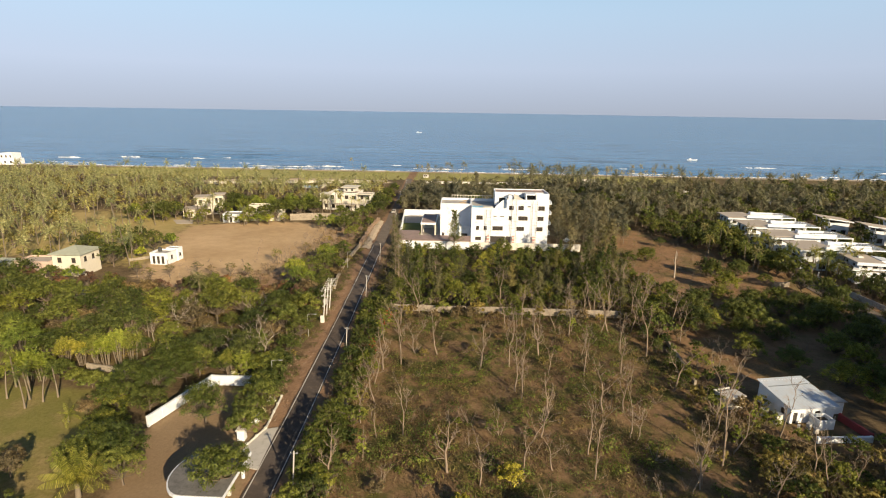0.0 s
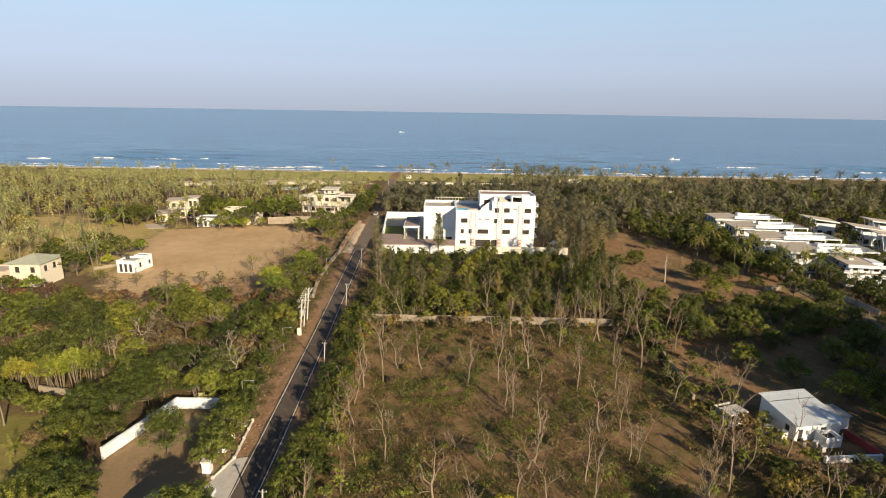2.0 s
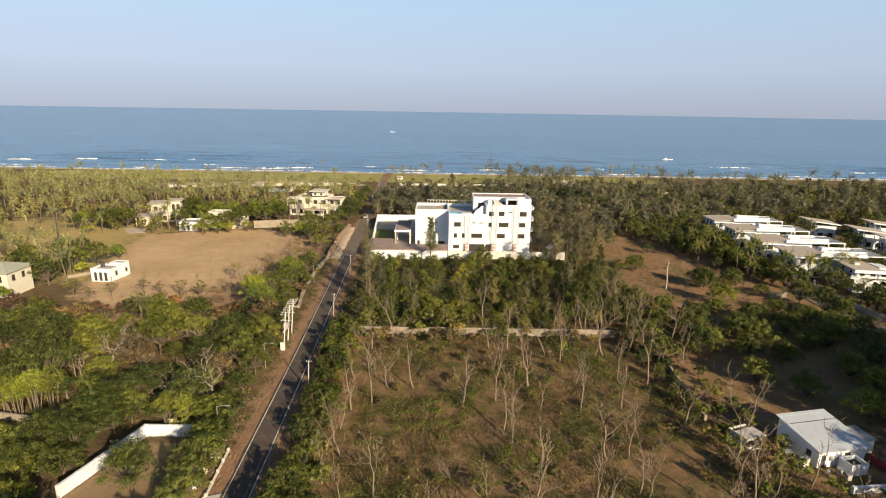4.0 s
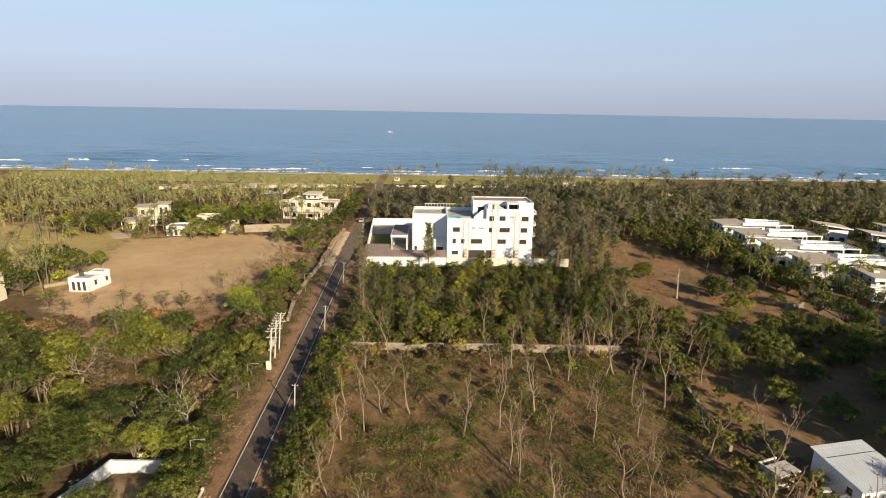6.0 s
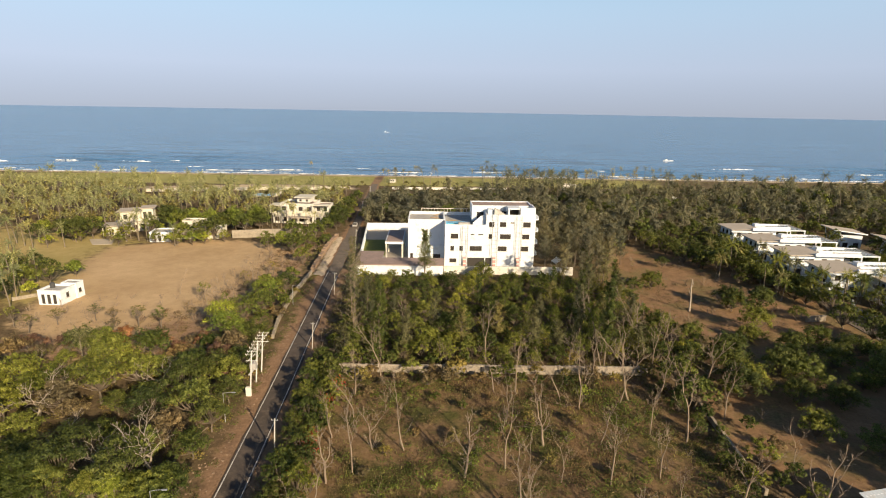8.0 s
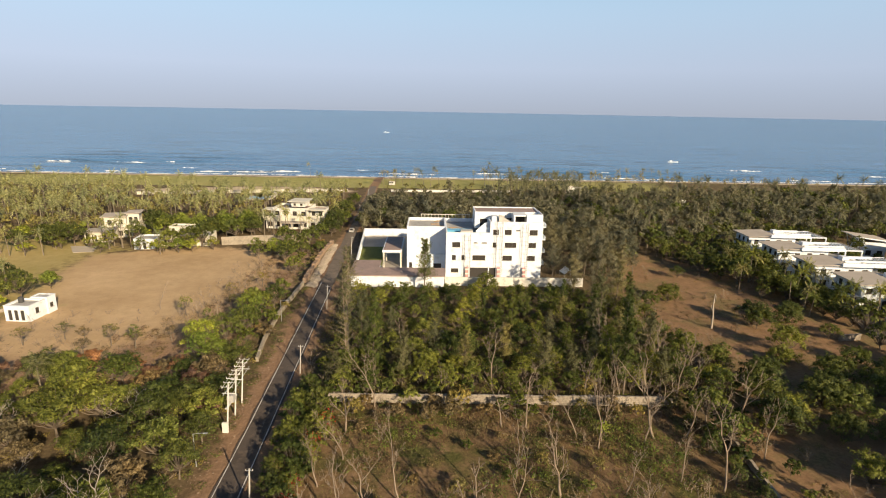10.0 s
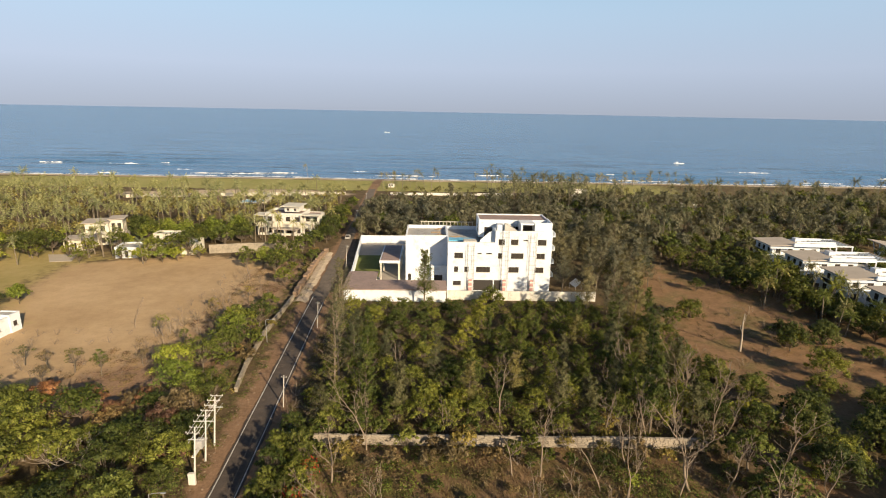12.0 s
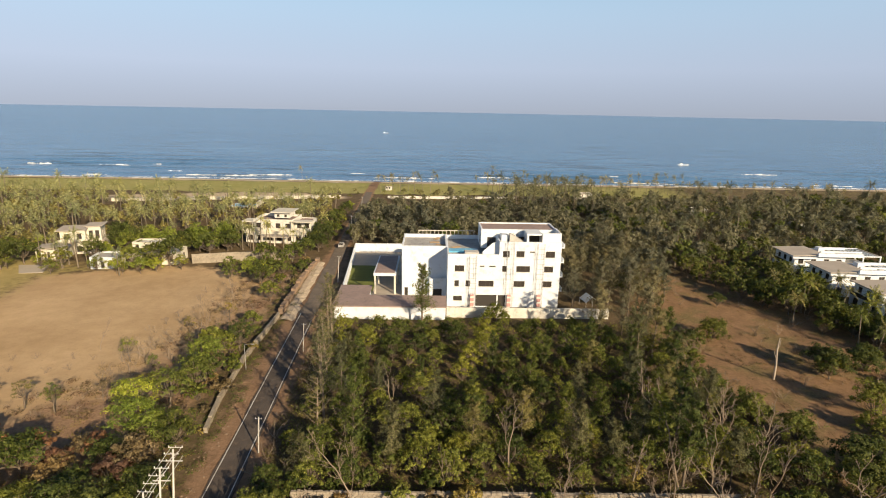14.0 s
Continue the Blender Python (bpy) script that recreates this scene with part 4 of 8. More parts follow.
block(hotel, 11.2, 179.4, 28.6, 187.4, 12.3, 16.75, roof="deck_brown", front=[(12.6, 14.6, 12.5, 14.9)], left=[(182, 184, 13, 15)], parapet=0.22)
block(hotel, -7.1, 180, 3.4, 192.5, 0, 12.4, roof="deck_grey", front=[(-6.5, -5.7, 0.3, 2.3)], left=[(186, 188, 5, 6.4), (190, 192, 5, 6.4)], parapet=0.8, doors=[(0.3, 2.4, 0.2, 2.4)])
block(hotel, -0.6, 178.4, 3.4, 180, 0, 4.9, roof="deck_grey", parapet=0.25, doors=[(0.2, 2.3, 0.2, 2.5)])
# stair head on the roof, open in front
for c in ((20.9, 174.0, 14.2, 21.3, 178.6, 16.6), (24.3, 174.0, 14.2, 28.5, 174.3, 17.2), (24.3, 174.3, 14.2, 24.6, 178.6, 16.6), (20.9, 174.31, 16.6, 24.3, 178.6, 17.0), (28.2, 174.3, 14.2, 28.5, 180, 17.2)):
    part("stair_head_wall", Buf().box(*c), M["white_paint"], hotel)
# dark panel behind the opening stands in for shade inside the stair head
part("stair_screen", Buf().box(21.3, 177.4, 14.2, 24.3, 177.6, 16.6), M["dark_void"], hotel, "near-black panel for the shade inside the stair head")
prof = [(17.2, 14.2), (20.98, 14.2)]
for i in range(8, -1, -1):
    prof += [(17.62 + i * 0.42, 14.5 + 0.24 * (9 - i)), (17.2 + i * 0.42, 14.5 + 0.24 * (9 - i))]
st = Buf()
m = len(prof)
st.v = [(x, 175.2, z) for x, z in prof] + [(x, 176.4, z) for x, z in prof]
st.f = [(i, (i + 1) % m, m + (i + 1) % m, m + i)[::-1] for i in range(m)] + [tuple(range(m)), tuple(range(2 * m - 1, m - 1, -1))]
part("roof_stair", st, M["concrete"], hotel)
part("roof_hut", Buf().box(15.4, 176, 14.2, 17.0, 178.6, 16.2, 0.1), M["white_paint"], hotel)
part("pool_deck", Buf().box(3.8, 178.4, 11.4, 10.6, 181.0, 11.75), M["pool_blue"], hotel, "blue waterproofed tank on the roof")
part("tank_kerb", Buf().box(7.2, 174.4, 11.4, 10.4, 176.8, 12.5, 0.08), M["concrete"], hotel)
# balcony slabs along the seaward flank, water tank and panels on the roof
for z in (3.3, 6.7, 10.1, 13.5):
    bal = part("balcony", Buf().box(28.6, 175.2, z, 29.7, 179.4, z + 0.2), M["white_paint"], hotel)
    part("balcony_wall", Buf().box(29.6, 175.2, z + 0.2, 29.7, 179.4, z + 1.0), M["white_paint"], bal)
part("water_tank", Buf().tube([(18.4, 178.4, 14.2), (18.4, 178.4, 15.6), (18.4, 178.4, 15.9), (18.4, 178.4, 16.1)], [0.75, 0.75, 0.55, 0.2], 14), M["old_white"], hotel, "round white plastic water tank")
for x in (19.4, 20.2):
    part("roof_panel", Buf().hull([(x, 179.0, 14.4), (x + 0.7, 179.0, 14.4), (x + 0.7, 177.6, 15.5), (x, 177.6, 15.5)], [(x, 177.6, 15.46), (x + 0.7, 177.6, 15.46), (x + 0.7, 179.0, 14.36), (x, 179.0, 14.36)]), M["glass_dark"], hotel, "tilted dark solar panel")
part("stair_flank", Buf().hull([(11.2, 174.9, 11.4), (14.79, 174.9, 11.4), (14.79, 174.9, 15.0), (13.4, 174.9, 14.6), (11.2, 174.9, 12.6)], [(11.2, 175.1, 12.6), (13.4, 175.1, 14.6), (14.79, 175.1, 15.0), (14.79, 175.1, 11.4), (11.2, 175.1, 11.4)], [(11.2, 174.9, 12.6), (13.4, 174.9, 14.6), (13.4, 175.1, 14.6), (11.2, 175.1, 12.6)], [(13.4, 174.9, 14.6), (14.79, 174.9, 15.0), (14.79, 175.1, 15.0), (13.4, 175.1, 14.6)]), M["white_paint"], hotel)
# rear roof rail
for i in range(15):
    part("rail_post", Buf().box(-3.5 + i, 192.15, 12.4, -3.38 + i, 192.3, 13.4), M["cream_paint"], hotel)
part("rail_beam", Buf().box(-3.6, 192.1, 13.4, 10.8, 192.35, 13.55), M["cream_paint"], hotel)
# plank stacks left on the roof
for i, (x, y, a) in enumerate(((0.5, 187, 10), (2.0, 184.5, -20), (5.6, 183.2, 30), (1.2, 191, 60))):
    ob = thing("plank_stack", "short stack of used planks lying on the flat roof", "planks", "planks on the roof", pose(x, y, 11.6 if x < 3.4 else 11.4, 0, 0, a))
    for j in range(4):
        part("plank", Buf().box(-1.2, -0.5 + j * 0.26, 0, 1.2, -0.28 + j * 0.26, 0.08 + 0.05 * (j % 2)), M["wood"], ob)


def scaffold(x, z1, y=172.7):
    """A bamboo ladder scaffold standing before the wall."""
    s = thing("scaffold", "thin bamboo scaffold tower leaning against the white wall", "scaffold", "scaffolds on the facade")
    for dx in (-0.75, 0.75):
        for dy in (0.0, 0.6):
            part("upright", Buf().tube([(x + dx, y + dy, 0), (x + dx * 0.96, y + dy, z1)], 0.035, 5), M["bamboo"], s)
    z = 1.2
    while z < z1:
        part("rung", Buf().tube([(x - 0.95, y, z), (x + 0.95, y, z + 0.06)], 0.028, 5), M["bamboo"], s)
        part("rung", Buf().tube([(x - 0.8, y - 0.15, z + 0.1), (x - 0.8, y + 0.75, z + 0.1)], 0.028, 5), M["bamboo"], s)
        z += 1.15
    for i in range(8):
        part("screen_board", Buf().box(x - 0.45, y + 0.02, 0.02 + i * 0.4, x + 0.4, y + 0.3, 0.4 + i * 0.4, 0.02), M["pack_pink" if i % 3 else "old_white"], s, "faded pink board tied to the scaffold foot")


scaffold(9.0, 12.0), scaffold(17.3, 15.4), scaffold(24.0, 15.0)

porch = thing("porch", "white open porch with square columns and a flat brown roof", "porch")
part("slab", Buf().box(-13.9, 181, 4.7, -8.6, 197, 5.35), M["white_paint"], porch)
part("deck", Buf().box(-13.6, 181.4, 5.35, -8.9, 196.7, 5.42), M["deck_brown"], porch)
for x in (-13.8, -9.1):
    for y in (181.1, 189, 196.4):
        part("column", Buf().box(x, y, 0, x + 0.45, y + 0.45, 4.7, 0.03), M["cream_paint"], porch)
part("rear_wall", Buf().box(-13.3, 196.5, 0, -9.2, 196.8, 4.7), M["old_white"], porch)
part("floor_slab", Buf().box(-13.9, 181, 0, -8.6, 197, 0.12), M["roof_tan"], porch)

lodge = thing("gate_lodge", "low white outbuilding with an L-shaped flat brown roof", "outbuilding")
part("wall", Buf().prism([(-20.6, 165.4), (2.9, 165.4), (2.9, 171.9), (-14.2, 171.9), (-14.2, 178.6), (-20.9, 178.6)], 0, 2.85), M["white_paint"], lodge)
part("roof", Buf().prism([(-20.9, 165.1), (3.1, 165.1), (3.1, 172.1), (-13.9, 172.1), (-13.9, 178.9), (-21.2, 178.9)], 2.85, 3.1), M["deck_brown"], lodge)
lawn = single("lawn", Buf().prism([(-22, 180), (-14.4, 180), (-14.4, 205), (-23, 205)], 0.0, 0.18), surface("lawn_grass", (0.15, 0.17, 0.04), 0.95, 0.3, 0.4, 8, 0.5), "small green lawn inside the compound", "lawn", kind="structure")
single("courtyard", Buf().prism([(-14.4, 172.2), (3.3, 172.2), (3.3, 180), (-7.2, 180), (-7.2, 220), (-23.3, 220), (-23, 205), (-14.4, 205)], 0.0, 0.14), M["roof_tan"], "pale paved courtyard behind the outbuilding", "courtyard", kind="structure")


def run_wall(name, pts, h, material, label, thick=0.25, piers=3.0, coping=0.08, kind="", uneven=0.0, seed=3):
    """A wall along a line: panels between piers, capped."""
    w = thing(name, label, "wall", kind=kind)
    r = random.Random(seed)
    for (x0, y0), (x1, y1) in zip(pts, pts[1:]):
        ln = math.hypot(x1 - x0, y1 - y0)
        m = max(1, round(ln / piers))
        a = math.atan2(y1 - y0, x1 - x0)
        for i in range(m):
            t = (i + 0.5) / m
            hh = h + r.uniform(-uneven, uneven)
            base = pose(x0 + (x1 - x0) * t, y0 + (y1 - y0) * t, 0, 0, 0, math.degrees(a))
            s = ln / m
            p = part("panel", Buf().box(-s / 2 + 0.15, -thick / 2, -0.3, s / 2 - 0.15, thick / 2, hh, 0.02), M[material], w)
            p.matrix_basis = base
            if coping:
                c = part("coping", Buf().box(-s / 2 + 0.16, -thick / 2 - 0.04, hh, s / 2 - 0.16, thick / 2 + 0.04, hh + coping), M[material], w)
                c.matrix_basis = base
            q = part("pier", Buf().box(-0.15, -thick / 2 - 0.06, -0.3, 0.15, thick / 2 + 0.06, hh + 0.12, 0.02), M[material], w)
            q.matrix_basis = pose(x0 + (x1 - x0) * i / m, y0 + (y1 - y0) * i / m, 0, 0, 0, math.degrees(a))
        if coping >= 0:
            q = part("pier", Buf().box(-0.15, -thick / 2 - 0.06, -0.3, 0.15, thick / 2 + 0.06, h + 0.13, 0.02), M[material], w)
            q.matrix_basis = pose(x1 + 0.003, y1 + 0.003, 0.002, 0, 0, math.degrees(a))
    return w


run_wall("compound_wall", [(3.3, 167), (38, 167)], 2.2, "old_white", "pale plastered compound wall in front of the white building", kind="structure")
run_wall("compound_wall", [(-20.9, 179.2), (-23.6, 220.6), (-7.4, 221)], 2.6, "white_paint", "white compound wall beside the lane", kind="structure")


def small_house(name, label, m, blocks, group="", **kw):
    h = thing(name, label, "house", group, at=m)
    for b in blocks:
        block(h, *b[0], **{**kw, **(b[1] if len(b) > 1 else {})})
    return h


def wins(u0, u1, count, z0, z1, w=1.3):
    s = (u1 - u0) / count
    return [(u0 + s * (i + 0.5) - w / 2, u0 + s * (i + 0.5) + w / 2, z0, z1) for i in range(count)]


# houses on the left of the lane
villa = small_house("seaside_villa", "large cream two-storey villa with flat roofs and terraces among palms", pose(-51, 228, 0, 0, 0, -5), [
    ((-10, 2, 9, 14, 0, 3.6), dict(front=wins(-10, 9, 6, 0.9, 2.6, 1.7), left=wins(3, 13, 3, 0.9, 2.6), right=wins(3, 13, 3, 0.9, 2.6), parapet=0.5)),
    ((-8, 4, 5, 14, 3.6, 7.4), dict(front=wins(-8, 5, 4, 4.6, 6.2, 1.6), left=wins(5, 13, 2, 4.6, 6.2), parapet=0.7)),
    ((-2, 7, 3, 13, 7.4, 9.2), dict(front=wins(-2, 3, 2, 7.8, 8.6, 0.9), parapet=0.3)),
    ((5.2, 6, 10.5, 13, 3.6, 6.6), dict(front=wins(5.2, 10.5, 2, 4.4, 5.9, 1.4), parapet=0.2)),
], wall="old_white", roof="deck_brown")
gh = small_house("garden_house", "cream two-storey house with stepped flat roofs behind palms", pose(-103.5, 208.5, 0, 0, 0, 18) @ Matrix.Diagonal((0.8, 0.8, 0.86, 1)), [
    ((-8, -1, 0, 6, 0, 4.0), dict(front=wins(-8, 0, 2, 0.5, 2.9, 1.6), left=wins(0, 5, 2, 0.8, 2.6), parapet=0.3)),
    ((-5, 6.1, 9.5, 16, 0, 4.2), dict(front=wins(0.4, 9.5, 3, 0.8, 2.8, 1.6), right=wins(7, 15, 3, 0.8, 2.6), parapet=0.3)),
    ((-4, 7.5, 4, 16, 4.2, 8.0), dict(front=wins(-4, 4, 2, 5.0, 6.9, 1.5), left=wins(8, 15, 2, 5.0, 6.8), parapet=0.4)),
    ((4.01, 9.5, 8.6, 16, 4.2, 8.8), dict(front=wins(4.3, 8.4, 2, 4.7, 7.4, 1.3), right=wins(10, 15, 2, 5.0, 7.0), parapet=0.2)),
], wall="cream_paint", roof="roof_tan")
for x0, x1, y0, y1, z in ((4.6, 11.6, 3.0, 6.4, 6.9), (-11.6, -7.6, 2.6, 8.0, 6.6), (-3.0, 4.0, 5.8, 14, 9.27)):
    cano = part("roof_canopy", Buf().box(x0, y0, z, x1, y1, z + 0.25, 0.03), M["cream_paint"], villa, "thin overhanging roof slab")
    if z < 9:
        for x in (x0 + 0.2, x1 - 0.5):
            part("canopy_post", Buf().box(x, y0 + 0.2, 3.6, x + 0.3, y0 + 0.5, z), M["cream_paint"], cano)
part("balcony_wall", ring(-10.05, 1.0, 9.1, 3.9, 0.15, 3.2, 4.3), M["cream_paint"], villa)
part("porch_roof", Buf().box(-3.5, -2.2, 2.9, 5.5, 1.9, 3.15, 0.03), M["roof_tan"], villa)
for x in (-3.2, 0.8, 4.9):
    part("porch_column", Buf().box(x, -2.0, 0, x + 0.35, -1.65, 2.9, 0.03), M["cream_paint"], villa)
for x0, y0, x1, y1, z in ((-9.2, -2.4, 0.8, 6.2, 4.08), (-5.2, 6.4, 4.6, 16.6, 8.08), (3.6, 8.4, 9.6, 16.6, 8.88), (-5.8, 5.2, 10.4, 8.6, 4.28)):
    part("roof_slab", Buf().box(x0, y0, z, x1, y1, z + 0.22, 0.03), M["roof_tan"], gh, "overhanging flat roof slab")
for x in (-9.0, -6.0, -3.0, 0.3):
    part("portico_column", Buf().box(x, -2.2, 0, x + 0.35, -1.85, 4.08, 0.03), M["cream_paint"], gh)
part("balcony_wall", Buf().box(-4.2, 5.0, 4.5, 9.8, 5.15, 5.4), M["cream_paint"], gh)
small_house("white_cottage", "small white flat-roofed cottage at the edge of the bare field", pose(-88.4, 199, 0, 0, 0, 8), [
    ((-3, 0, 3.2, 6.5, 0, 3.2), dict(front=[(-2.2, -1.2, 1, 2.1), (1.4, 2.4, 1, 2.1)], left=wins(0.5, 6, 2, 1, 2.1, 1), parapet=0.35, doors=[(-0.4, 0.5, 0.1, 2.1)])),
], wall="white_paint", roof="deck_grey")
small_house("plain_house", "plain cream house with a white roof room beside trees", pose(-78.6, 203.4, 0, 0, 0, 3) @ Matrix.Diagonal((0.9, 0.9, 0.95, 1)), [
    ((-7.5, 0, 8.5, 9, 0, 3.4), dict(front=wins(-7.5, 8.5, 5, 0.9, 2.3, 1.2), right=wins(1, 8, 2, 0.9, 2.3), parapet=0.4)),
    ((-6, 4, 2.5, 9, 3.4, 5.8), dict(front=wins(-6, 2.5, 3, 4.1, 5.2, 1.0), parapet=0.4)),
], wall="cream_paint", roof="old_white")
small_house("annex", "narrow cream annex with a blank wall", pose(-70.5, 222, 0, 0, 0, 0), [((-1.6, 0, 1.8, 4, 0, 4.2), dict(front=[(-0.5, 0.6, 1.2, 2.4)], parapet=0.3))], wall="cream_paint", roof="old_white")
run_wall("plot_wall", [(-67.2, 205.4), (-56, 208.4), (-40.5, 211.5)], 2.6, "wall_stone", "tall grey stone plot wall at the field's far side", piers=2.2, kind="structure", uneven=0.06)
small_house("kiosk", "small white pavilion with dark brown door openings in the field", pose(-84.0, 141.1, 0, 0, 0, -3), [
    ((-2.6, 0, 2.6, 4.6, 0, 3.3), dict(right=[(1.6, 2.6, 1.2, 2.4)], parapet=0.35, doors=[(-1.9, -1.1, 0.2, 2.4), (-0.6, 0.2, 0.2, 2.4), (0.7, 1.5, 0.2, 2.4)])),
    ((-0.6, 4.6, 2.9, 7.0, 0, 3.6), dict(parapet=0.12, right=[(5.2, 6.2, 1.2, 2.2)])),
], wall="white_paint", roof="deck_grey")


single("water_tank", Buf().tube([(-85.2, 144.2, 2.98), (-85.2, 144.2, 4.0), (-85.2, 144.2, 4.2)], [0.5, 0.5, 0.3], 12), M["cable"], "black plastic water tank on the pavilion roof", "tank")


def hip_roof(parent, x0, y0, x1, y1, z, rise, over=0.6):
    """A hipped roof with a thick eave."""
    a, b, c, d = x0 - over, y0 - over, x1 + over, y1 + over
    wide, deep = c - a, d - b
    if wide >= deep:
        r0, r1 = (a + deep / 2, (b + d) / 2), (c - deep / 2 + 0.01, (b + d) / 2)
    else:
        r0, r1 = ((a + c) / 2, b + wide / 2), ((a + c) / 2, d - wide / 2 + 0.01)
    q = Buf()
    q.v = [(a, b, z), (c, b, z), (c, d, z), (a, d, z), (*r0, z + rise), (*r1, z + rise), (a, b, z - 0.2), (c, b, z - 0.2), (c, d, z - 0.2), (a, d, z - 0.2)]
    if wide >= deep:
        q.f = [(0, 1, 5, 4), (1, 2, 5), (2, 3, 4, 5), (3, 0, 4)]
    else:
        q.f = [(0, 1, 4), (1, 2, 5, 4), (2, 3, 5), (3, 0, 4, 5)]
    q.f += [(6, 7, 1, 0), (7, 8, 2, 1), (8, 9, 3, 2), (9, 6, 0, 3), (9, 8, 7, 6)]
    part("hip_roof", q, M["roof_green"], parent, "pale grey-green hipped roof")


ph = small_house("pink_house", "low house with pinkish walls and pale green hipped roofs", pose(-4.5, 0, 0), [
    ((-121, 124.5, -109, 132.5, 0, 3.1), dict(front=wins(-121, -109, 4, 1, 2.4, 1.2), parapet=0.2)),
    ((-109, 127.2, -100, 133, 0, 4.2), dict(front=wins(-109, -100, 2, 1, 2.4, 1.1), parapet=0.3, wall="pink_wall", roof="roof_tan")),
    ((-100, 128.6, -92.6, 136, 0, 5.9), dict(front=wins(-100, -92.6, 2, 3.6, 5.0, 1.1), right=wins(129, 135, 2, 3.6, 5.0, 1.1), parapet=0.2)),
], wall="cream_paint", roof="roof_tan")
hip_roof(ph, -121, 124.5, -109, 132.5, 3.2, 1.5)
hip_roof(ph, -100, 128.6, -92.6, 136, 6.0, 1.5)
run_wall("garden_wall", [(-89.5, 115.2), (-80, 114.7)], 1.2, "old_white", "old grey garden wall standing in the thicket", piers=3, kind="structure")
run_wall("field_fence", [(-94, 143.5), (-88, 149)], 0.7, "wall_stone", "low pale fence wall beside the pavilion", thick=0.15, piers=1.2, kind="structure")
small_house("shore_house", "white two-storey house far along the shore", pose(-331, 381, 0, 0, 0, 0), [
    ((-8, 0, 5, 10, 0, 4), dict(front=wins(-8, 5, 3, 1, 2.6), parapet=0.4)), ((-6, 1, 4, 9, 4, 8), dict(front=wins(-6, 4, 3, 5, 6.6), parapet=0.4))], wall="white_paint", roof="old_white")


# flat-roofed villas on the right
def terrace_villa(m, label, flip=1, tall=7.0, wide=12.0):
    v = thing("terrace_villa", label, "house", "modern villas", at=m)
    block(v, -wide / 2, 0, wide / 2, 11, 0, 3.3, wall="white_paint", roof="roof_tan", front=wins(-wide / 2, wide / 2, 3, 0.5, 2.5, 1.8), left=wins(1, 10, 3, 0.8, 2.4, 1.3), parapet=0.3)
    block(v, -wide / 2 + 1.5, 2, wide / 2 - 2, 10.5, 3.3, tall - 0.35, wall="white_paint", roof="deck_grey", front=wins(-wide / 2 + 1.5, wide / 2 - 2, 3, 3.9, tall - 0.9, 1.2), left=wins(3, 10, 2, 3.9, tall - 0.9, 1.2), parapet=0.1)
    part("roof_slab", Buf().box(-wide / 2 + 0.4, 1.0, tall - 0.28, wide / 2 - 3.6, 11.2, tall + 0.1, 0.05), M["roof_tan"], v, "overhanging flat tan roof slab")
    part("white_fascia", Buf().box(-wide / 2 + 0.2, 0.7, tall - 0.6, wide / 2 - 3.5, 0.99, tall + 0.2), M["white_paint"], v)
    part("stair_block", Buf().box(wide / 2 - 3.4, 4, 3.0, wide / 2 - 0.8, 9, tall + 0.25, 0.05), M["white_paint"], v)
    for i in range(6):
        part("pergola_slat", Buf().box(wide / 2 - 3.3, 0.3 + i * 0.6, 5.0, wide / 2 - 0.2, 0.5 + i * 0.6, 5.18), M["white_paint"], v)
    for sx in (wide / 2 - 3.2, wide / 2 - 0.45):
        part("pergola_post", Buf().box(sx, 0.3, 3.0, sx + 0.2, 0.5, 5.0), M["white_paint"], v)
        part("pergola_beam", Buf().box(sx, 0.5, 4.8, sx + 0.2, 3.8, 5.0), M["white_paint"], v)
    part("balcony", Buf().box(-wide / 2 - 0.9, 0.2, 3.5, -wide / 2 + 1.4, 8, 3.75), M["white_paint"], v)
    part("balcony_rail", Buf().box(-wide / 2 - 0.9, 0.2, 3.76, -wide / 2 - 0.8, 8, 4.7), M["glass_dark"], v)
    for (x, y) in ((-2.4, 6.4),):
        part("roof_unit", Buf().box(x, y, tall + 0.1, x + 1.3, y + 1.0, tall + 0.55, 0.05), M["old_white"], v)
    return v


VL = "white modern villa with flat tan roof slabs and pergola"
for x, y, a, tl, wd in ((110.4, 139, -9, 5.5, 11), (124, 137, -9, 5.6, 12)):
    terrace_villa(pose(x, y, 0, 0, 0, a), VL, 1, tl, wd)


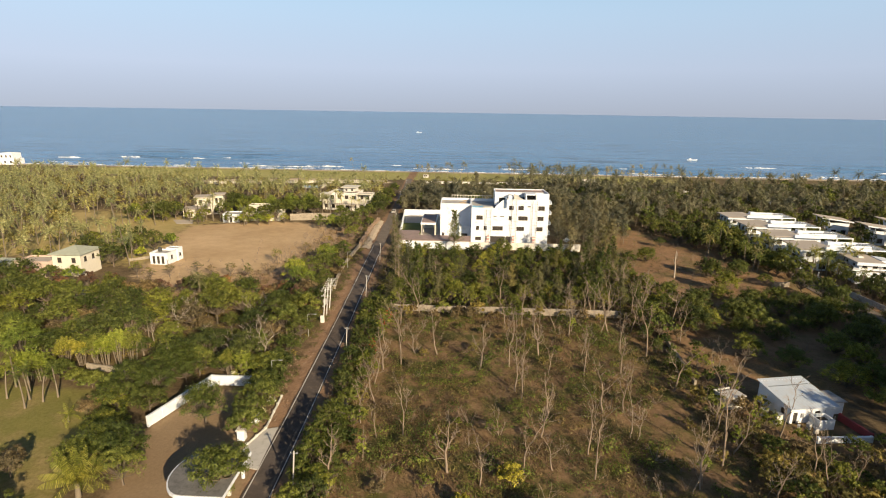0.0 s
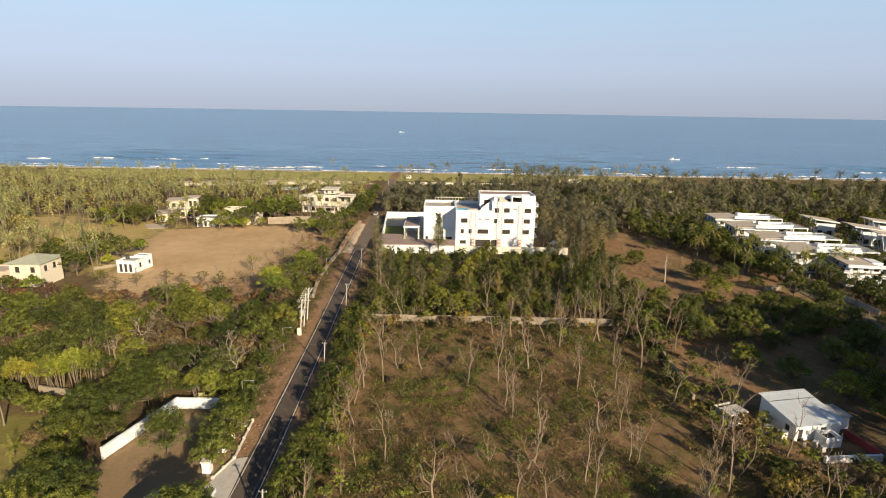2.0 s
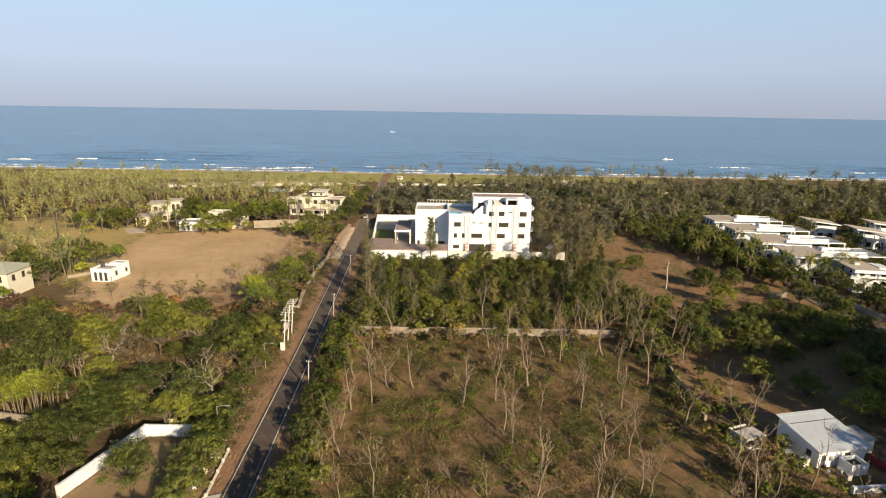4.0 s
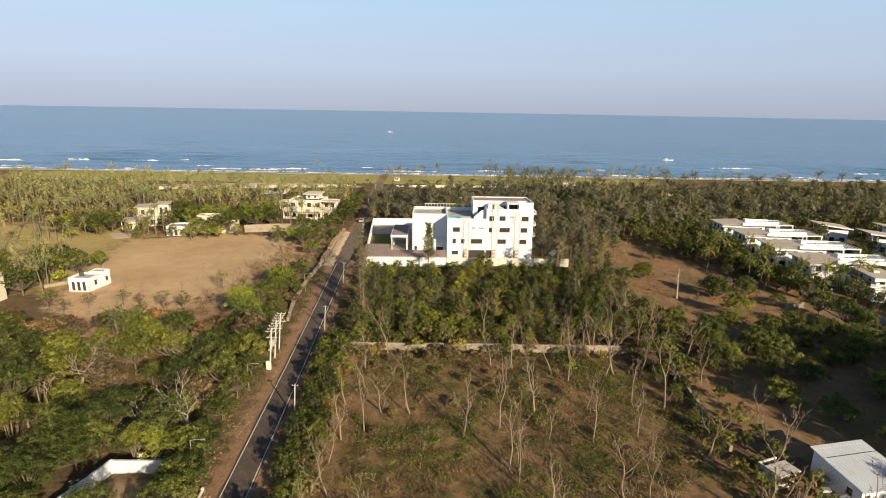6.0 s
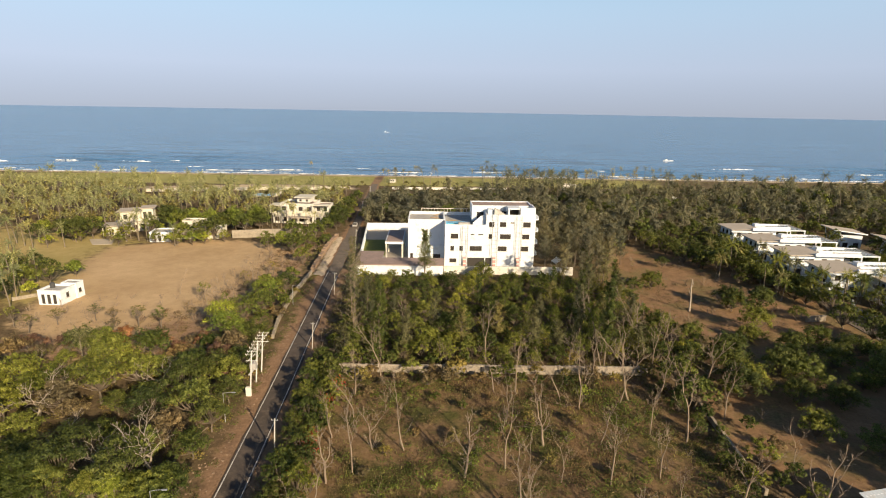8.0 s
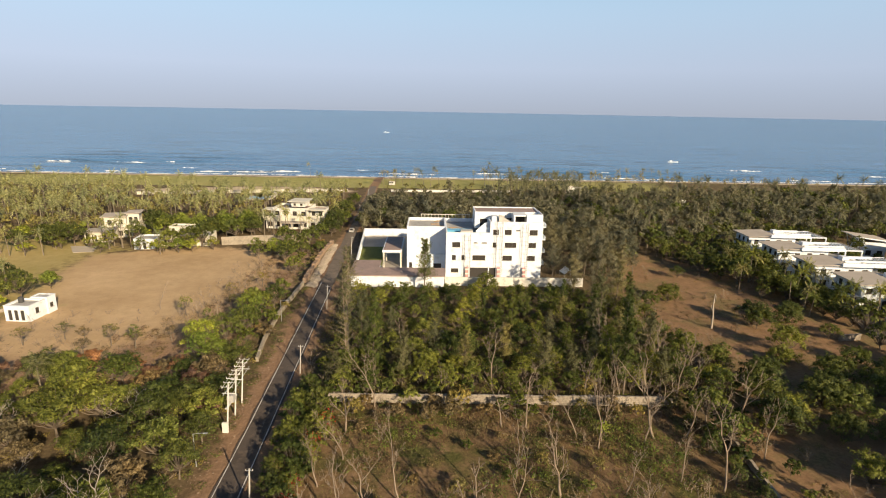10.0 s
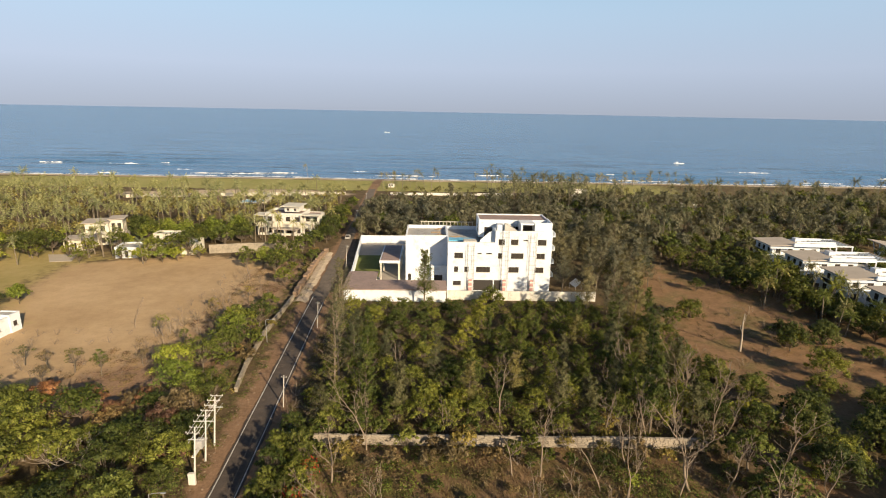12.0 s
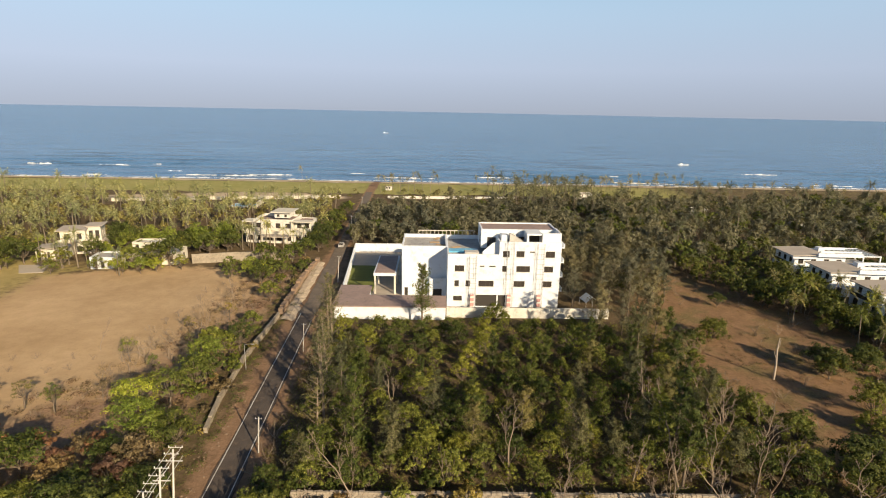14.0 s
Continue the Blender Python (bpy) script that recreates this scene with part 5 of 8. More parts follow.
def row_villa(m, label):
    """A long white villa: tan roof plate at one end, white fascia bands, an open pergola at the other."""
    v = thing("row_villa", label, "house", "modern villas", at=m)
    block(v, 0, 0, 16, 10, 0, 3.2, wall="white_paint", roof="deck_grey", front=wins(0, 16, 4, 0.5, 2.5, 1.9), left=wins(0.5, 9.5, 3, 0.6, 2.5, 1.6), parapet=0.2)
    block(v, 0.3, 0.4, 14, 9.6, 3.2, 6.1, wall="white_paint", roof="roof_tan", front=wins(0.3, 14, 4, 3.9, 5.3, 1.4), left=wins(1, 9, 3, 3.9, 5.3, 1.3), parapet=0.12)
    plate = Buf()
    plate.v = [(x, y, z + dz) for dz in (0, 0.22) for x, y, z in ((-1.0, -0.6, 6.14), (8.2, -0.6, 6.5), (8.2, 9.8, 6.5), (-1.0, 9.8, 6.14))]
    plate.f = [(3, 2, 1, 0), (4, 5, 6, 7), (0, 1, 5, 4), (1, 2, 6, 5), (2, 3, 7, 6), (3, 0, 4, 7)]
    part("roof_plate", plate, M["roof_tan"], v, "wide tan roof plate")
    for x0, y0, x1, z0, z1 in ((5.5, -1.1, 17.5, 6.3, 7.3), (9.0, 3.6, 20.5, 6.2, 6.8), (-1.2, -1.0, 5.4, 5.6, 6.05), (11.0, 7.4, 18.5, 6.2, 7.0)):
        part("white_fascia", Buf().box(x0, y0, z0, x1, y0 + 0.5, z1, 0.03), M["white_paint"], v)
    part("roof_box", Buf().box(9.4, 5.2, 6.2, 11.2, 7.0, 7.4, 0.05), M["white_paint"], v)
    part("roof_unit", Buf().box(12.2, 1.6, 6.2, 13.3, 2.4, 6.8, 0.05), M["old_white"], v)
    per = part("pergola", Buf().box(14.2, 0.2, 6.2, 23.4, 0.5, 6.5), M["white_paint"], v)
    part("beam", Buf().box(14.2, 9.3, 6.2, 23.4, 9.6, 6.5), M["white_paint"], per)
    part("beam", Buf().box(23.1, 0.5, 6.2, 23.4, 9.3, 6.5), M["roof_tan"], per)
    for i in range(9):
        part("slat", Buf().box(14.6 + i * 0.95, 0.5, 6.28, 14.76 + i * 0.95, 9.3, 6.46), M["white_paint"], per)
    for x, y in ((23.1, 0.2), (23.1, 9.3), (18.5, 0.2), (18.5, 9.3)):
        part("post", Buf().box(x, y, 0, x + 0.28, y + 0.28, 6.2), M["white_paint"], per)
    part("terrace", Buf().box(16.0, 0.2, 3.0, 23.4, 9.6, 3.2), M["deck_grey"], v)
    part("balcony", Buf().box(-1.0, 0.4, 3.1, 0.0, 8.6, 3.3), M["white_paint"], v)
    part("balcony_rail", Buf().box(-1.0, 0.4, 3.3, -0.92, 8.6, 4.2), M["glass_dark"], v)
    return v


first = row_villa(pose(97.9, 152, 0, 0, 0, -4), "long white modern villa with tan roof plate and open pergola")
for x, y, a in ((98.4, 167.5, -4), (98.8, 183.5, -3), (100, 199.5, -3)):
    copy_thing(first, pose(x, y, 0, 0, 0, a))


def wing_villa(m):
    """A villa under a tilted wing roof on raking struts."""
    v = thing("wing_roof_villa", "villa with a sloping grey wing roof on raking white struts", "house", "modern villas", at=m)
    block(v, -2.5, 0.5, 4.5, 8, 0, 5.4, wall="white_paint", roof="roof_tan", front=wins(-2.5, 4.5, 2, 0.8, 2.6, 1.8), left=wins(1, 7, 2, 0.8, 2.6), parapet=0.2)
    w = Buf()
    w.v = [(x, y, z) for z0 in (0, -0.3) for x, y, z in ((-6, -0.6, 7.6 + z0), (5.4, -0.6, 6.3 + z0), (5.4, 9, 6.3 + z0), (-6, 9, 7.6 + z0))]
    w.f = [(0, 1, 2, 3), (7, 6, 5, 4), (4, 5, 1, 0), (5, 6, 2, 1), (6, 7, 3, 2), (7, 4, 0, 3)]
    part("wing_roof", w, M["roof_tan"], v, "sloping grey-tan roof plate")
    part("white_fascia", Buf().hull([(-6.05, -0.64, 7.2), (5.45, -0.64, 5.9), (5.45, -0.64, 6.34), (-6.05, -0.64, 7.64)]), M["white_paint"], v)
    for y in (0.4, 3.6, 6.8):
        part("strut", Buf().tube([(-3.2, y, 0.1), (-5.2, y, 7.2)], 0.12, 6), M["white_paint"], v)
        part("strut", Buf().tube([(-3.2, y, 0.1), (-3.0, y, 6.95)], 0.12, 6), M["white_paint"], v)
    return v


for x, y in ((139, 199), (145.5, 185), (145, 173), (160, 196)):
    wing_villa(pose(x, y, 0, 0, 0, -10) @ Matrix.Diagonal((0.92, 0.92, 0.9, 1)))
run_wall("plot_wall", [(80.7, 134.7), (85.1, 135.3)], 1.3, "wall_pale", "weathered pale plot wall beside the villas", kind="structure")
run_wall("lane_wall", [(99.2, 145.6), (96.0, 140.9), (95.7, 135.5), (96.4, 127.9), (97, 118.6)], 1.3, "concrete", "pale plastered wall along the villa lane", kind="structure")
single("villa_lane", Buf().prism([(88.5, 104), (94.5, 104), (94.8, 128), (94.4, 140), (98.2, 148.6), (97.4, 204), (94.6, 204), (93.4, 150), (89.5, 138), (88.8, 125)], -0.1, 0.2), M["road_dusty"], "dusty brown lane along the villas", "road", kind="structure")

# white shed in the scrub on the right
shed = thing("shed", "white-walled shed with a pale sheet-metal roof in the scrub", "shed", at=pose(47.8, 70.4, 0, 0, 0, 11) @ Matrix.Diagonal((0.77, 0.88, 0.87, 1)))
part("wall", wall_panel(Buf(), "x", 0, 0, 9.3, 0, 2.9, 0.2, [(0.6, 1.5, 0, 2.0), (5.2, 6.4, 1.0, 2.0)]), M["white_paint"], shed)
part("wall", wall_panel(Buf(), "x", 7.4, 0, 9.3, 0, 3.95, -0.2), M["white_paint"], shed)
part("wall", wall_panel(Buf(), "y", 0, 0.2, 7.2, 0, 2.7, 0.2, [(1.2, 2.1, 1.0, 2.0)]), M["white_paint"], shed)
part("wall", wall_panel(Buf(), "y", 9.3, 0.2, 7.2, 0, 2.7, -0.2), M["white_paint"], shed)
for x0, x1 in ((0, 0.2), (9.1, 9.3)):
    g = Buf()
    g.v = [(x, y, z) for x in (x0, x1) for y, z in ((0.2, 2.7), (7.2, 2.7), (7.2, 3.9), (0.2, 2.92))]
    g.f = [(0, 3, 2, 1), (4, 5, 6, 7), (0, 1, 5, 4), (1, 2, 6, 5), (2, 3, 7, 6), (3, 0, 4, 7)]
    part("gable", g, M["white_paint"], shed)
part("door", Buf().box(0.6, 0.1, 0, 1.5, 0.15, 2.0), M["dark_void"], shed)
window(shed, "x", 0, (5.2, 6.4, 1.0, 2.0), 0.2)
window(shed, "y", 0, (1.2, 2.1, 1.0, 2.0), 0.2, 1)
for y0, z0, y1, z1 in ((-0.5, 2.84, 5.6, 3.68), (5.7, 3.72, 7.9, 4.02)):
    rf = Buf()
    m = 31
    for i in range(m + 1):
        x = -0.4 + 10.1 * i / m
        z = 0.035 * (i % 2)
        rf.v += [(x, y0, z0 + z), (x, y1, z1 + z)]
    rf.f = [(2 * i, 2 * i + 2, 2 * i + 3, 2 * i + 1) for i in range(m)]
    part("roof_sheet", rf, M["tin_roof"], shed, "pale corrugated metal roof sheet")
for z, y in ((0.9, -0.02),):
    part("meter_box", Buf().box(2.2, -0.22, 1.1, 2.7, 0, 1.8, 0.02), M["steel"], shed)
part("annex_wall", wall_panel(Buf(), "x", 1.6, 9.5, 13.2, 0, 2.3, 0.2, [(10.2, 11.1, 0, 1.9)]), M["white_paint"], shed)
part("annex_wall", wall_panel(Buf(), "y", 13.2, 1.8, 5.0, 0, 2.3, -0.2), M["white_paint"], shed)
part("annex_roof", Buf().box(9.4, 1.3, 2.3, 13.5, 5.2, 2.42), M["deck_grey"], shed, "dark flat roof of the annex")
part("annex_door", Buf().box(10.2, 1.7, 0, 11.1, 1.75, 1.9), M["dark_void"], shed)
lean = thing("lean_to", "low white walled counter with a dark open top beside the shed", "outbuilding", at=pose(51.0, 68.9, 0, 0, 0, 9))
part("wall", ring(0, 0, 2.4, 1.9, 0.15, 0, 1.5), M["white_paint"], lean)
part("shelf", Buf().box(0.16, 0.16, 0.9, 2.24, 1.74, 1.0), M["dark_void"], lean, "dark shelf set down inside the walls")
for x, y in ((0.05, 0.05), (2.25, 0.05), (0.05, 1.75), (2.25, 1.75)):
    part("post", Buf().tube([(x, y, 1.5), (x, y, 2.1)], 0.04, 5), M["steel"], lean)
for i, (x, y, a, sz) in enumerate(((46.2, 70.6, 20, 1.1), (45.3, 72.4, -10, 0.9), (49.8, 69.2, 35, 0.7), (50.2, 68.2, 5, 0.6), (48.4, 69.2, 50, 0.45))):
    bx_ = thing("storage_bin", "scuffed pale metal bin standing beside the shed", "bin", "bins by the shed", pose(x, y, 0, 0, 0, a))
    part("body", Buf().box(-sz / 2, -sz / 3, 0, sz / 2, sz / 3, sz * 1.25, 0.03), M["old_white" if i < 2 else "deck_grey"], bx_)
    part("lid", Buf().box(-sz / 2 - 0.03, -sz / 3 - 0.03, sz * 1.25, sz / 2 + 0.03, sz / 3 + 0.03, sz * 1.25 + 0.06, 0.01), M["steel"], bx_)
run_wall("yard_wall", [(49.0, 65.9), (56.5, 66.5)], 0.8, "white_paint", "low white yard wall in front of the shed", thick=0.3, piers=4)
run_wall("yard_wall", [(56.8, 66.9), (55.8, 71.8)], 1.0, "cloth_red", "low red-painted yard wall beside the shed", thick=0.25, piers=4)
hut = thing("ruined_hut", "small roofless grey hut under trees", "hut", at=pose(40.5, 73.5, 0, 0, 0, 20))
for a, c in (((0, 0, 0, 3, 0.2, 1.9), "a"), ((0, 2.8, 0, 3, 3, 1.9), "b"), ((0, 0.2, 0, 0.2, 2.8, 1.9), "c"), ((2.8, 0.2, 0, 3, 2.8, 1.5), "d")):
    part("wall", Buf().box(*a), M["old_white"], hut)
part("roof_slab", Buf().box(-0.2, -0.2, 1.9, 3.2, 2.0, 2.05, 0.02), M["concrete"], hut)

# walls among the plots
def stone_wall(label, x0, y0, x1, y1, h, thick, seed):
    """A wall of rough stones in courses, one stretch of masonry after another."""
    w = thing("boundary_wall", label, "wall", kind="structure")
    r = random.Random(seed)
    ln, a = math.hypot(x1 - x0, y1 - y0), math.degrees(math.atan2(y1 - y0, x1 - x0))
    m = round(ln / 4.4)
    for i in range(m):
        b = Buf().box(0, -thick / 2 + 0.07, -0.3, ln / m, thick / 2 - 0.07, h - 0.06)
        for c in range(5):
            x, z0 = -0.1 * (c % 2), c * h / 5
            while x < ln / m - 0.15:
                wd = r.uniform(0.35, 0.75)
                jut = r.uniform(-0.03, 0.05)
                b.box(x + 0.02, -thick / 2 - jut, z0 + 0.02, min(x + wd, ln / m) - 0.02, thick / 2 + jut, z0 + h / 5 - 0.015 + (r.uniform(-0.05, 0.09) if c == 4 else 0), 0.035)
                x += wd
        p = tagged(part("masonry", b, M["wall_pale"], w), kind="stuff")
        p.matrix_basis = pose(x0 + (x1 - x0) * i / m, y0 + (y1 - y0) * i / m, 0, 0, 0, a)
    return w


stone_wall("rough pale stone block boundary wall between two plots", -15.8, 110.9, 36.5, 110.4, 1.5, 0.36, 3)
run_wall("boundary_wall", [(40.6, 101), (38.8, 81)], 0.8, "wall_stone", "low dark stone boundary wall overgrown with weeds", thick=0.3, piers=3, uneven=0.1, kind="structure")
run_wall("roadside_wall", [(-30.6, 124), (-31.8, 132), (-32.8, 146), (-32.4, 166)], 0.9, "wall_stone", "low rough roadside wall half hidden by weeds", thick=0.4, piers=3, uneven=0.12, kind="structure")
run_wall("roadside_wall", [(-32.4, 168), (-33.2, 194), (-32.6, 208)], 1.3, "rubble", "pale rubble wall beside the lane", thick=0.9, piers=1.7, uneven=0.3, kind="structure")
bank = Buf()
ys = np.arange(164, 209, 1.5)
rb = np.random.RandomState(9)
for y in ys:
    c = road_x(y)
    for q, z in ((-5.6, -0.1), (-4.6, 0.35), (-3.4, 0.3), (-2.2, -0.05)):
        bank.v.append((c + q + rb.normal(0, 0.16), y, z + abs(rb.normal(0, 0.1)) * (z > 0)))
bank.f = [(4 * i + j, 4 * i + j + 1, 4 * i + j + 5, 4 * i + j + 4) for i in range(len(ys) - 1) for j in range(3)]
single("rubble_bank", bank, M["rubble_pale"], "low bank of pale rubble and sand beside the lane", "rubble", kind="structure")
gate = run_wall("garden_wall", [(-42.5, 64.2), (-39.0, 76.2), (-32.6, 76.2)], 1.6, "white_paint", "white stepped garden wall around a dirt yard", thick=0.25, piers=2.6, kind="structure")
run_wall("garden_wall", [(-62, 80), (-46, 77)], 1.0, "wall_stone", "old grey garden wall under trees", piers=3, kind="structure")
# entrance canopy: a slab with a rounded end on short walls
cw = thing("entrance_canopy", "grey flat entrance canopy with a white rounded edge", "canopy")
arc = [(-29.2 + 2.9 * math.cos(radians(a)), 51.6 + 4.0 * math.sin(radians(a))) for a in range(90, 271, 15)]
outline = [(-24.6, 47.6), (-24.6, 55.6)] + arc
part("slab", Buf().prism(outline, 2.55, 2.95), M["white_paint"], cw)
part("top", Buf().prism([(-26.9 + (x + 26.9) * 0.97, 51.6 + (y - 51.6) * 0.975) for x, y in outline], 2.95, 3.0), M["slab_dark"], cw, "weathered grey slab top")
for x, y in ((-31.2, 50.4), (-31.2, 53.2), (-25.4, 49), (-25.4, 54.6)):
    part("column", Buf().tube([(x, y, -0.1), (x, y, 2.55)], 0.22, 10), M["white_paint"], cw)
part("back_wall", Buf().box(-29.5, 51.4, 0, -25.6, 51.7, 2.55), M["old_white"], cw)
part("cross_beam", Buf().box(-29.5, 55.0, 2.2, -25.8, 55.25, 2.5), M["dark_frame"], cw)
run_wall("bed_kerb", [(-27.4, 60.8), (-26.3, 64.6), (-26.9, 73)], 0.3, "old_white", "low pale kerb of a planted bed", thick=0.2, piers=2.0, coping=0, kind="structure")
run_wall("roadside_wall", [(-16.3, 57), (-16.5, 66), (-16.7, 76)], 0.9, "wall_stone", "low broken stone wall under dry trees", thick=0.5, piers=2.5, uneven=0.2, kind="structure")
for (x, y, h) in ((-28.4, 66.3, 1.8), (-28.6, 62.2, 1.5)):
    gp = thing("gate_pillar", "short white gate pillar beside the drive", "pillar", "gate pillars")
    part("shaft", Buf().box(x - 0.5, y - 0.5, -0.1, x + 0.5, y + 0.5, h, 0.06), M["white_paint"], gp)
    part("cap", Buf().box(x - 0.6, y - 0.6, h, x + 0.6, y + 0.6, h + 0.15, 0.04), M["old_white"], gp)
single("drive_apron", Buf().prism([(-28.4, 57), (-24.2, 56), (-24.7, 65), (-26.1, 64.5), (-27.3, 60.6)], -0.1, 0.14), M["concrete"], "pale concrete apron between drive and lane", "pavement", kind="structure")


# ---- poles along the lane ----
def lane_pole(x, y, h, label="slim grey concrete power pole with short cross arms"):
    p = thing("power_pole", label, "pole", "poles along the lane", at=pose(x, y, 0, random.uniform(-1, 1), 4 + random.uniform(-1, 1), 4))
    part("shaft", Buf().box(-0.075, -0.065, -0.3, 0.075, 0.065, h, 0.02), M["pole_concrete"], p)
    for z in (h - 0.3,):
        arm = part("cross_arm", Buf().box(-0.42, -0.04, z, 0.42, 0.02, z + 0.06), M["steel"], p)
        for dx in (-0.36, 0.36):
            part("insulator", Buf().tube([(dx, 0, z + 0.06), (dx, 0, z + 0.18)], 0.035, 6), M["old_white"], arm)
    return p


POLES = [(-18.7, 52.3, 5.6), (-20.2, 88.2, 5.4), (-22.2, 119.8, 5.2), (-23.4, 149.6, 5.6), (-24.0, 190, 7), (-28.5, 243, 7), (-30.2, 285, 7)]
for x, y, h in POLES:
    lane_pole(x, y, h)
for (x0, y0, h0), (x1, y1, h1) in zip([(-17.6, 18, 6.6)] + POLES, POLES):
    for dx in (-0.36, 0.36):
        pts = [(x0 + dx + (x1 - x0) * t, y0 + (y1 - y0) * t, h0 - 0.08 + (h1 - h0) * t - 1.6 * t * (1 - t)) for t in np.linspace(0, 1, 9)]
        single("power_line", Buf().tube(pts, 0.012, 3), M["cable"], "thin dark power line between the poles", "cable", "power lines")

# transformer stand: a row of three poles under a lattice of arms
tf = thing("transformer_stand", "white three-pole transformer stand with a lattice of steel arms", "transformer")
for x, y, h in ((-28.2, 103.4, 7.3), (-28.5, 107.2, 7.2), (-28.65, 110.4, 7.1)):
    part("pole", Buf().tube([(x, y, -0.2), (x + 0.7, y, h)], [0.12, 0.09], 8), M["pole_white"], tf)
for z in (5.7, 6.85):
    for dx in (-0.55, 0.55):
        part("beam", Buf().tube([(-27.52 + dx, 102.6, z), (-27.97 + dx, 111.2, z)], 0.03, 4), M["pole_white"], tf)
for i in range(8):
    t = i / 7
    x, y = -27.52 - 0.45 * t, 102.8 + 8.2 * t
    arm = part("cross_arm", Buf().box(x - 0.8, y - 0.03, 6.9, x + 0.8, y + 0.03, 6.95), M["pole_white"], tf)
    for dx in (-0.72, 0, 0.72):
        part("insulator", Buf().tube([(x + dx, y, 6.95), (x + dx, y, 7.14)], 0.04, 6), M["old_white"], arm)
for y in (103.4, 107.2, 110.4):
    x = -27.52 - 0.45 * (y - 103.4) / 7
    part("brace", Buf().tube([(x - 0.55, y, 5.7), (x + 0.55, y, 6.85)], 0.035, 4), M["pole_white"], tf)
    part("cross_arm", Buf().box(x - 0.9, y - 0.05, 5.62, x + 0.9, y + 0.05, 5.7), M["pole_white"], tf)
tank = part("transformer_box", Buf().box(-28.4, 104.8, 3.4, -27.6, 105.8, 4.4, 0.08), M["deck_grey"], tf, "grey finned transformer tank")
for i in range(6):
    part("fin", Buf().box(-28.5, 104.86 + i * 0.16, 3.5, -28.41, 104.92 + i * 0.16, 4.3), M["deck_grey"], tank)
part("shelf_beam", Buf().box(-28.25, 103.4, 3.22, -27.95, 107.2, 3.38), M["pole_white"], tf)
part("panel_box", Buf().box(-28.65, 102.75, 0, -27.85, 103.15, 1.5, 0.03), M["old_white"], tf, "pale switch box at the pole foot")


def street_lamp(x, y, h, a):
    s = thing("street_lamp", "thin grey street lamp with a bent arm beside the lane", "lamp", "street lamps", at=pose(x, y, 0, 0, 0, a))
    part("shaft", Buf().tube([(0, 0, -0.2), (0, 0, h * 0.6), (0, 0, h)], [0.06, 0.05, 0.04], 6), M["steel"], s)
    part("arm", Buf().tube([(0, 0, h), (0.7, 0, h + 0.1), (1.3, 0, h + 0.1)], 0.03, 5), M["steel"], s)
    part("lamp_head", Buf().box(1.2, -0.1, h + 0.03, 1.7, 0.1, h + 0.12, 0.02), M["steel"], s)


street_lamp(-29.1, 95.6, 4.6, 5), street_lamp(-31.3, 142.3, 4.6, 5), street_lamp(-29.2, 76, 4.6, 5)
# far things by the shore
for i, (x, y, w, d, h) in enumerate(((-24, 352, 3, 2.4, 1.8), (78, 330, 8, 6, 3), (150, 270, 9, 6, 3.2), (118, 290, 8, 5, 3))):
    hs = small_house("beach_hut", "small pale hut with a flat roof near the shore", pose(x, y, 0, 0, 0, 7 * i - 12), [((-w / 2, 0, w / 2, d, 0, h), dict(front=wins(-w / 2, w / 2, 2, 0.9, 1.9, 0.9), parapet=0.2))], "huts by the shore", wall="old_white", roof="roof_tan")
run_wall("shore_wall", [(-22, 325), (42, 328)], 1.1, "old_white", "low pale wall behind the shore palms", piers=6, kind="structure")
run_wall("shore_wall", [(-146, 304), (-93, 315), (-45, 322)], 1.5, "cream_paint", "low pale wall behind the palms", piers=6, kind="structure")

# ---- plants ----


def make_tree(name, VFwood, VFgreen, wood, green, label, category="tree", group=""):
    """A first tree of its kind, out of which copies are made."""
    t = thing(name, label, category, group)
    part("trunk", quad_mesh("trunk", *VFwood, M[wood], True), None, t)
    if VFgreen is not None:
        part("crown", quad_mesh("crown", *VFgreen, M[green]), None, t)
    return t


def plant(kinds, spots, seed, lo=0.8, hi=1.2, size=None):
    """Sets copies of the given first trees at the spots; the firsts take the first spots."""
    r = random.Random(seed)
    used = set()
    for i, (x, y) in enumerate(spots):
        k = kinds[i % len(kinds)] if i < len(kinds) else r.choice(kinds)
        s = r.uniform(lo, hi) * (size(x, y) if size else 1.0)
        m = pose(x, y, -0.05, r.uniform(-3, 3), r.uniform(-3, 3), r.uniform(0, 360)) @ Matrix.Diagonal((s, s, s * r.uniform(0.9, 1.12), 1))
        if i < len(kinds):
            k.matrix_basis = m
        else:
            made = copy_thing(k, m)
            made.matrix_basis = m


def wood_of(name, kinds, spots, seed, label, wood, green, category="woods", lo=0.8, hi=1.2):
    """A far wood: many plants in one object for stems and one for greenery."""
    r = random.Random(seed)
    tw, tg = [], []
    for x, y in spots:
        a, b = r.choice(kinds)
        turn, s = r.uniform(0, 6.28), r.uniform(lo, hi)
        sz = s * r.uniform(0.85, 1.2)
        if a is not None:
            tw.append(placed(a, x, y, -0.05, turn, s, sz))
        tg.append(placed(b, x, y, -0.05, turn, s, sz))
    t = thing(name, label, category, kind="stuff")
    if tw:
        part("trunks", quad_mesh("trunks", *join(tw), M[wood]), None, t)
    part("crowns", quad_mesh("crowns", *join(tg), M[green]), None, t)
    return t


def clear_of_road(x, y, gap=4.0):
    return abs(x - road_x(y)) > gap


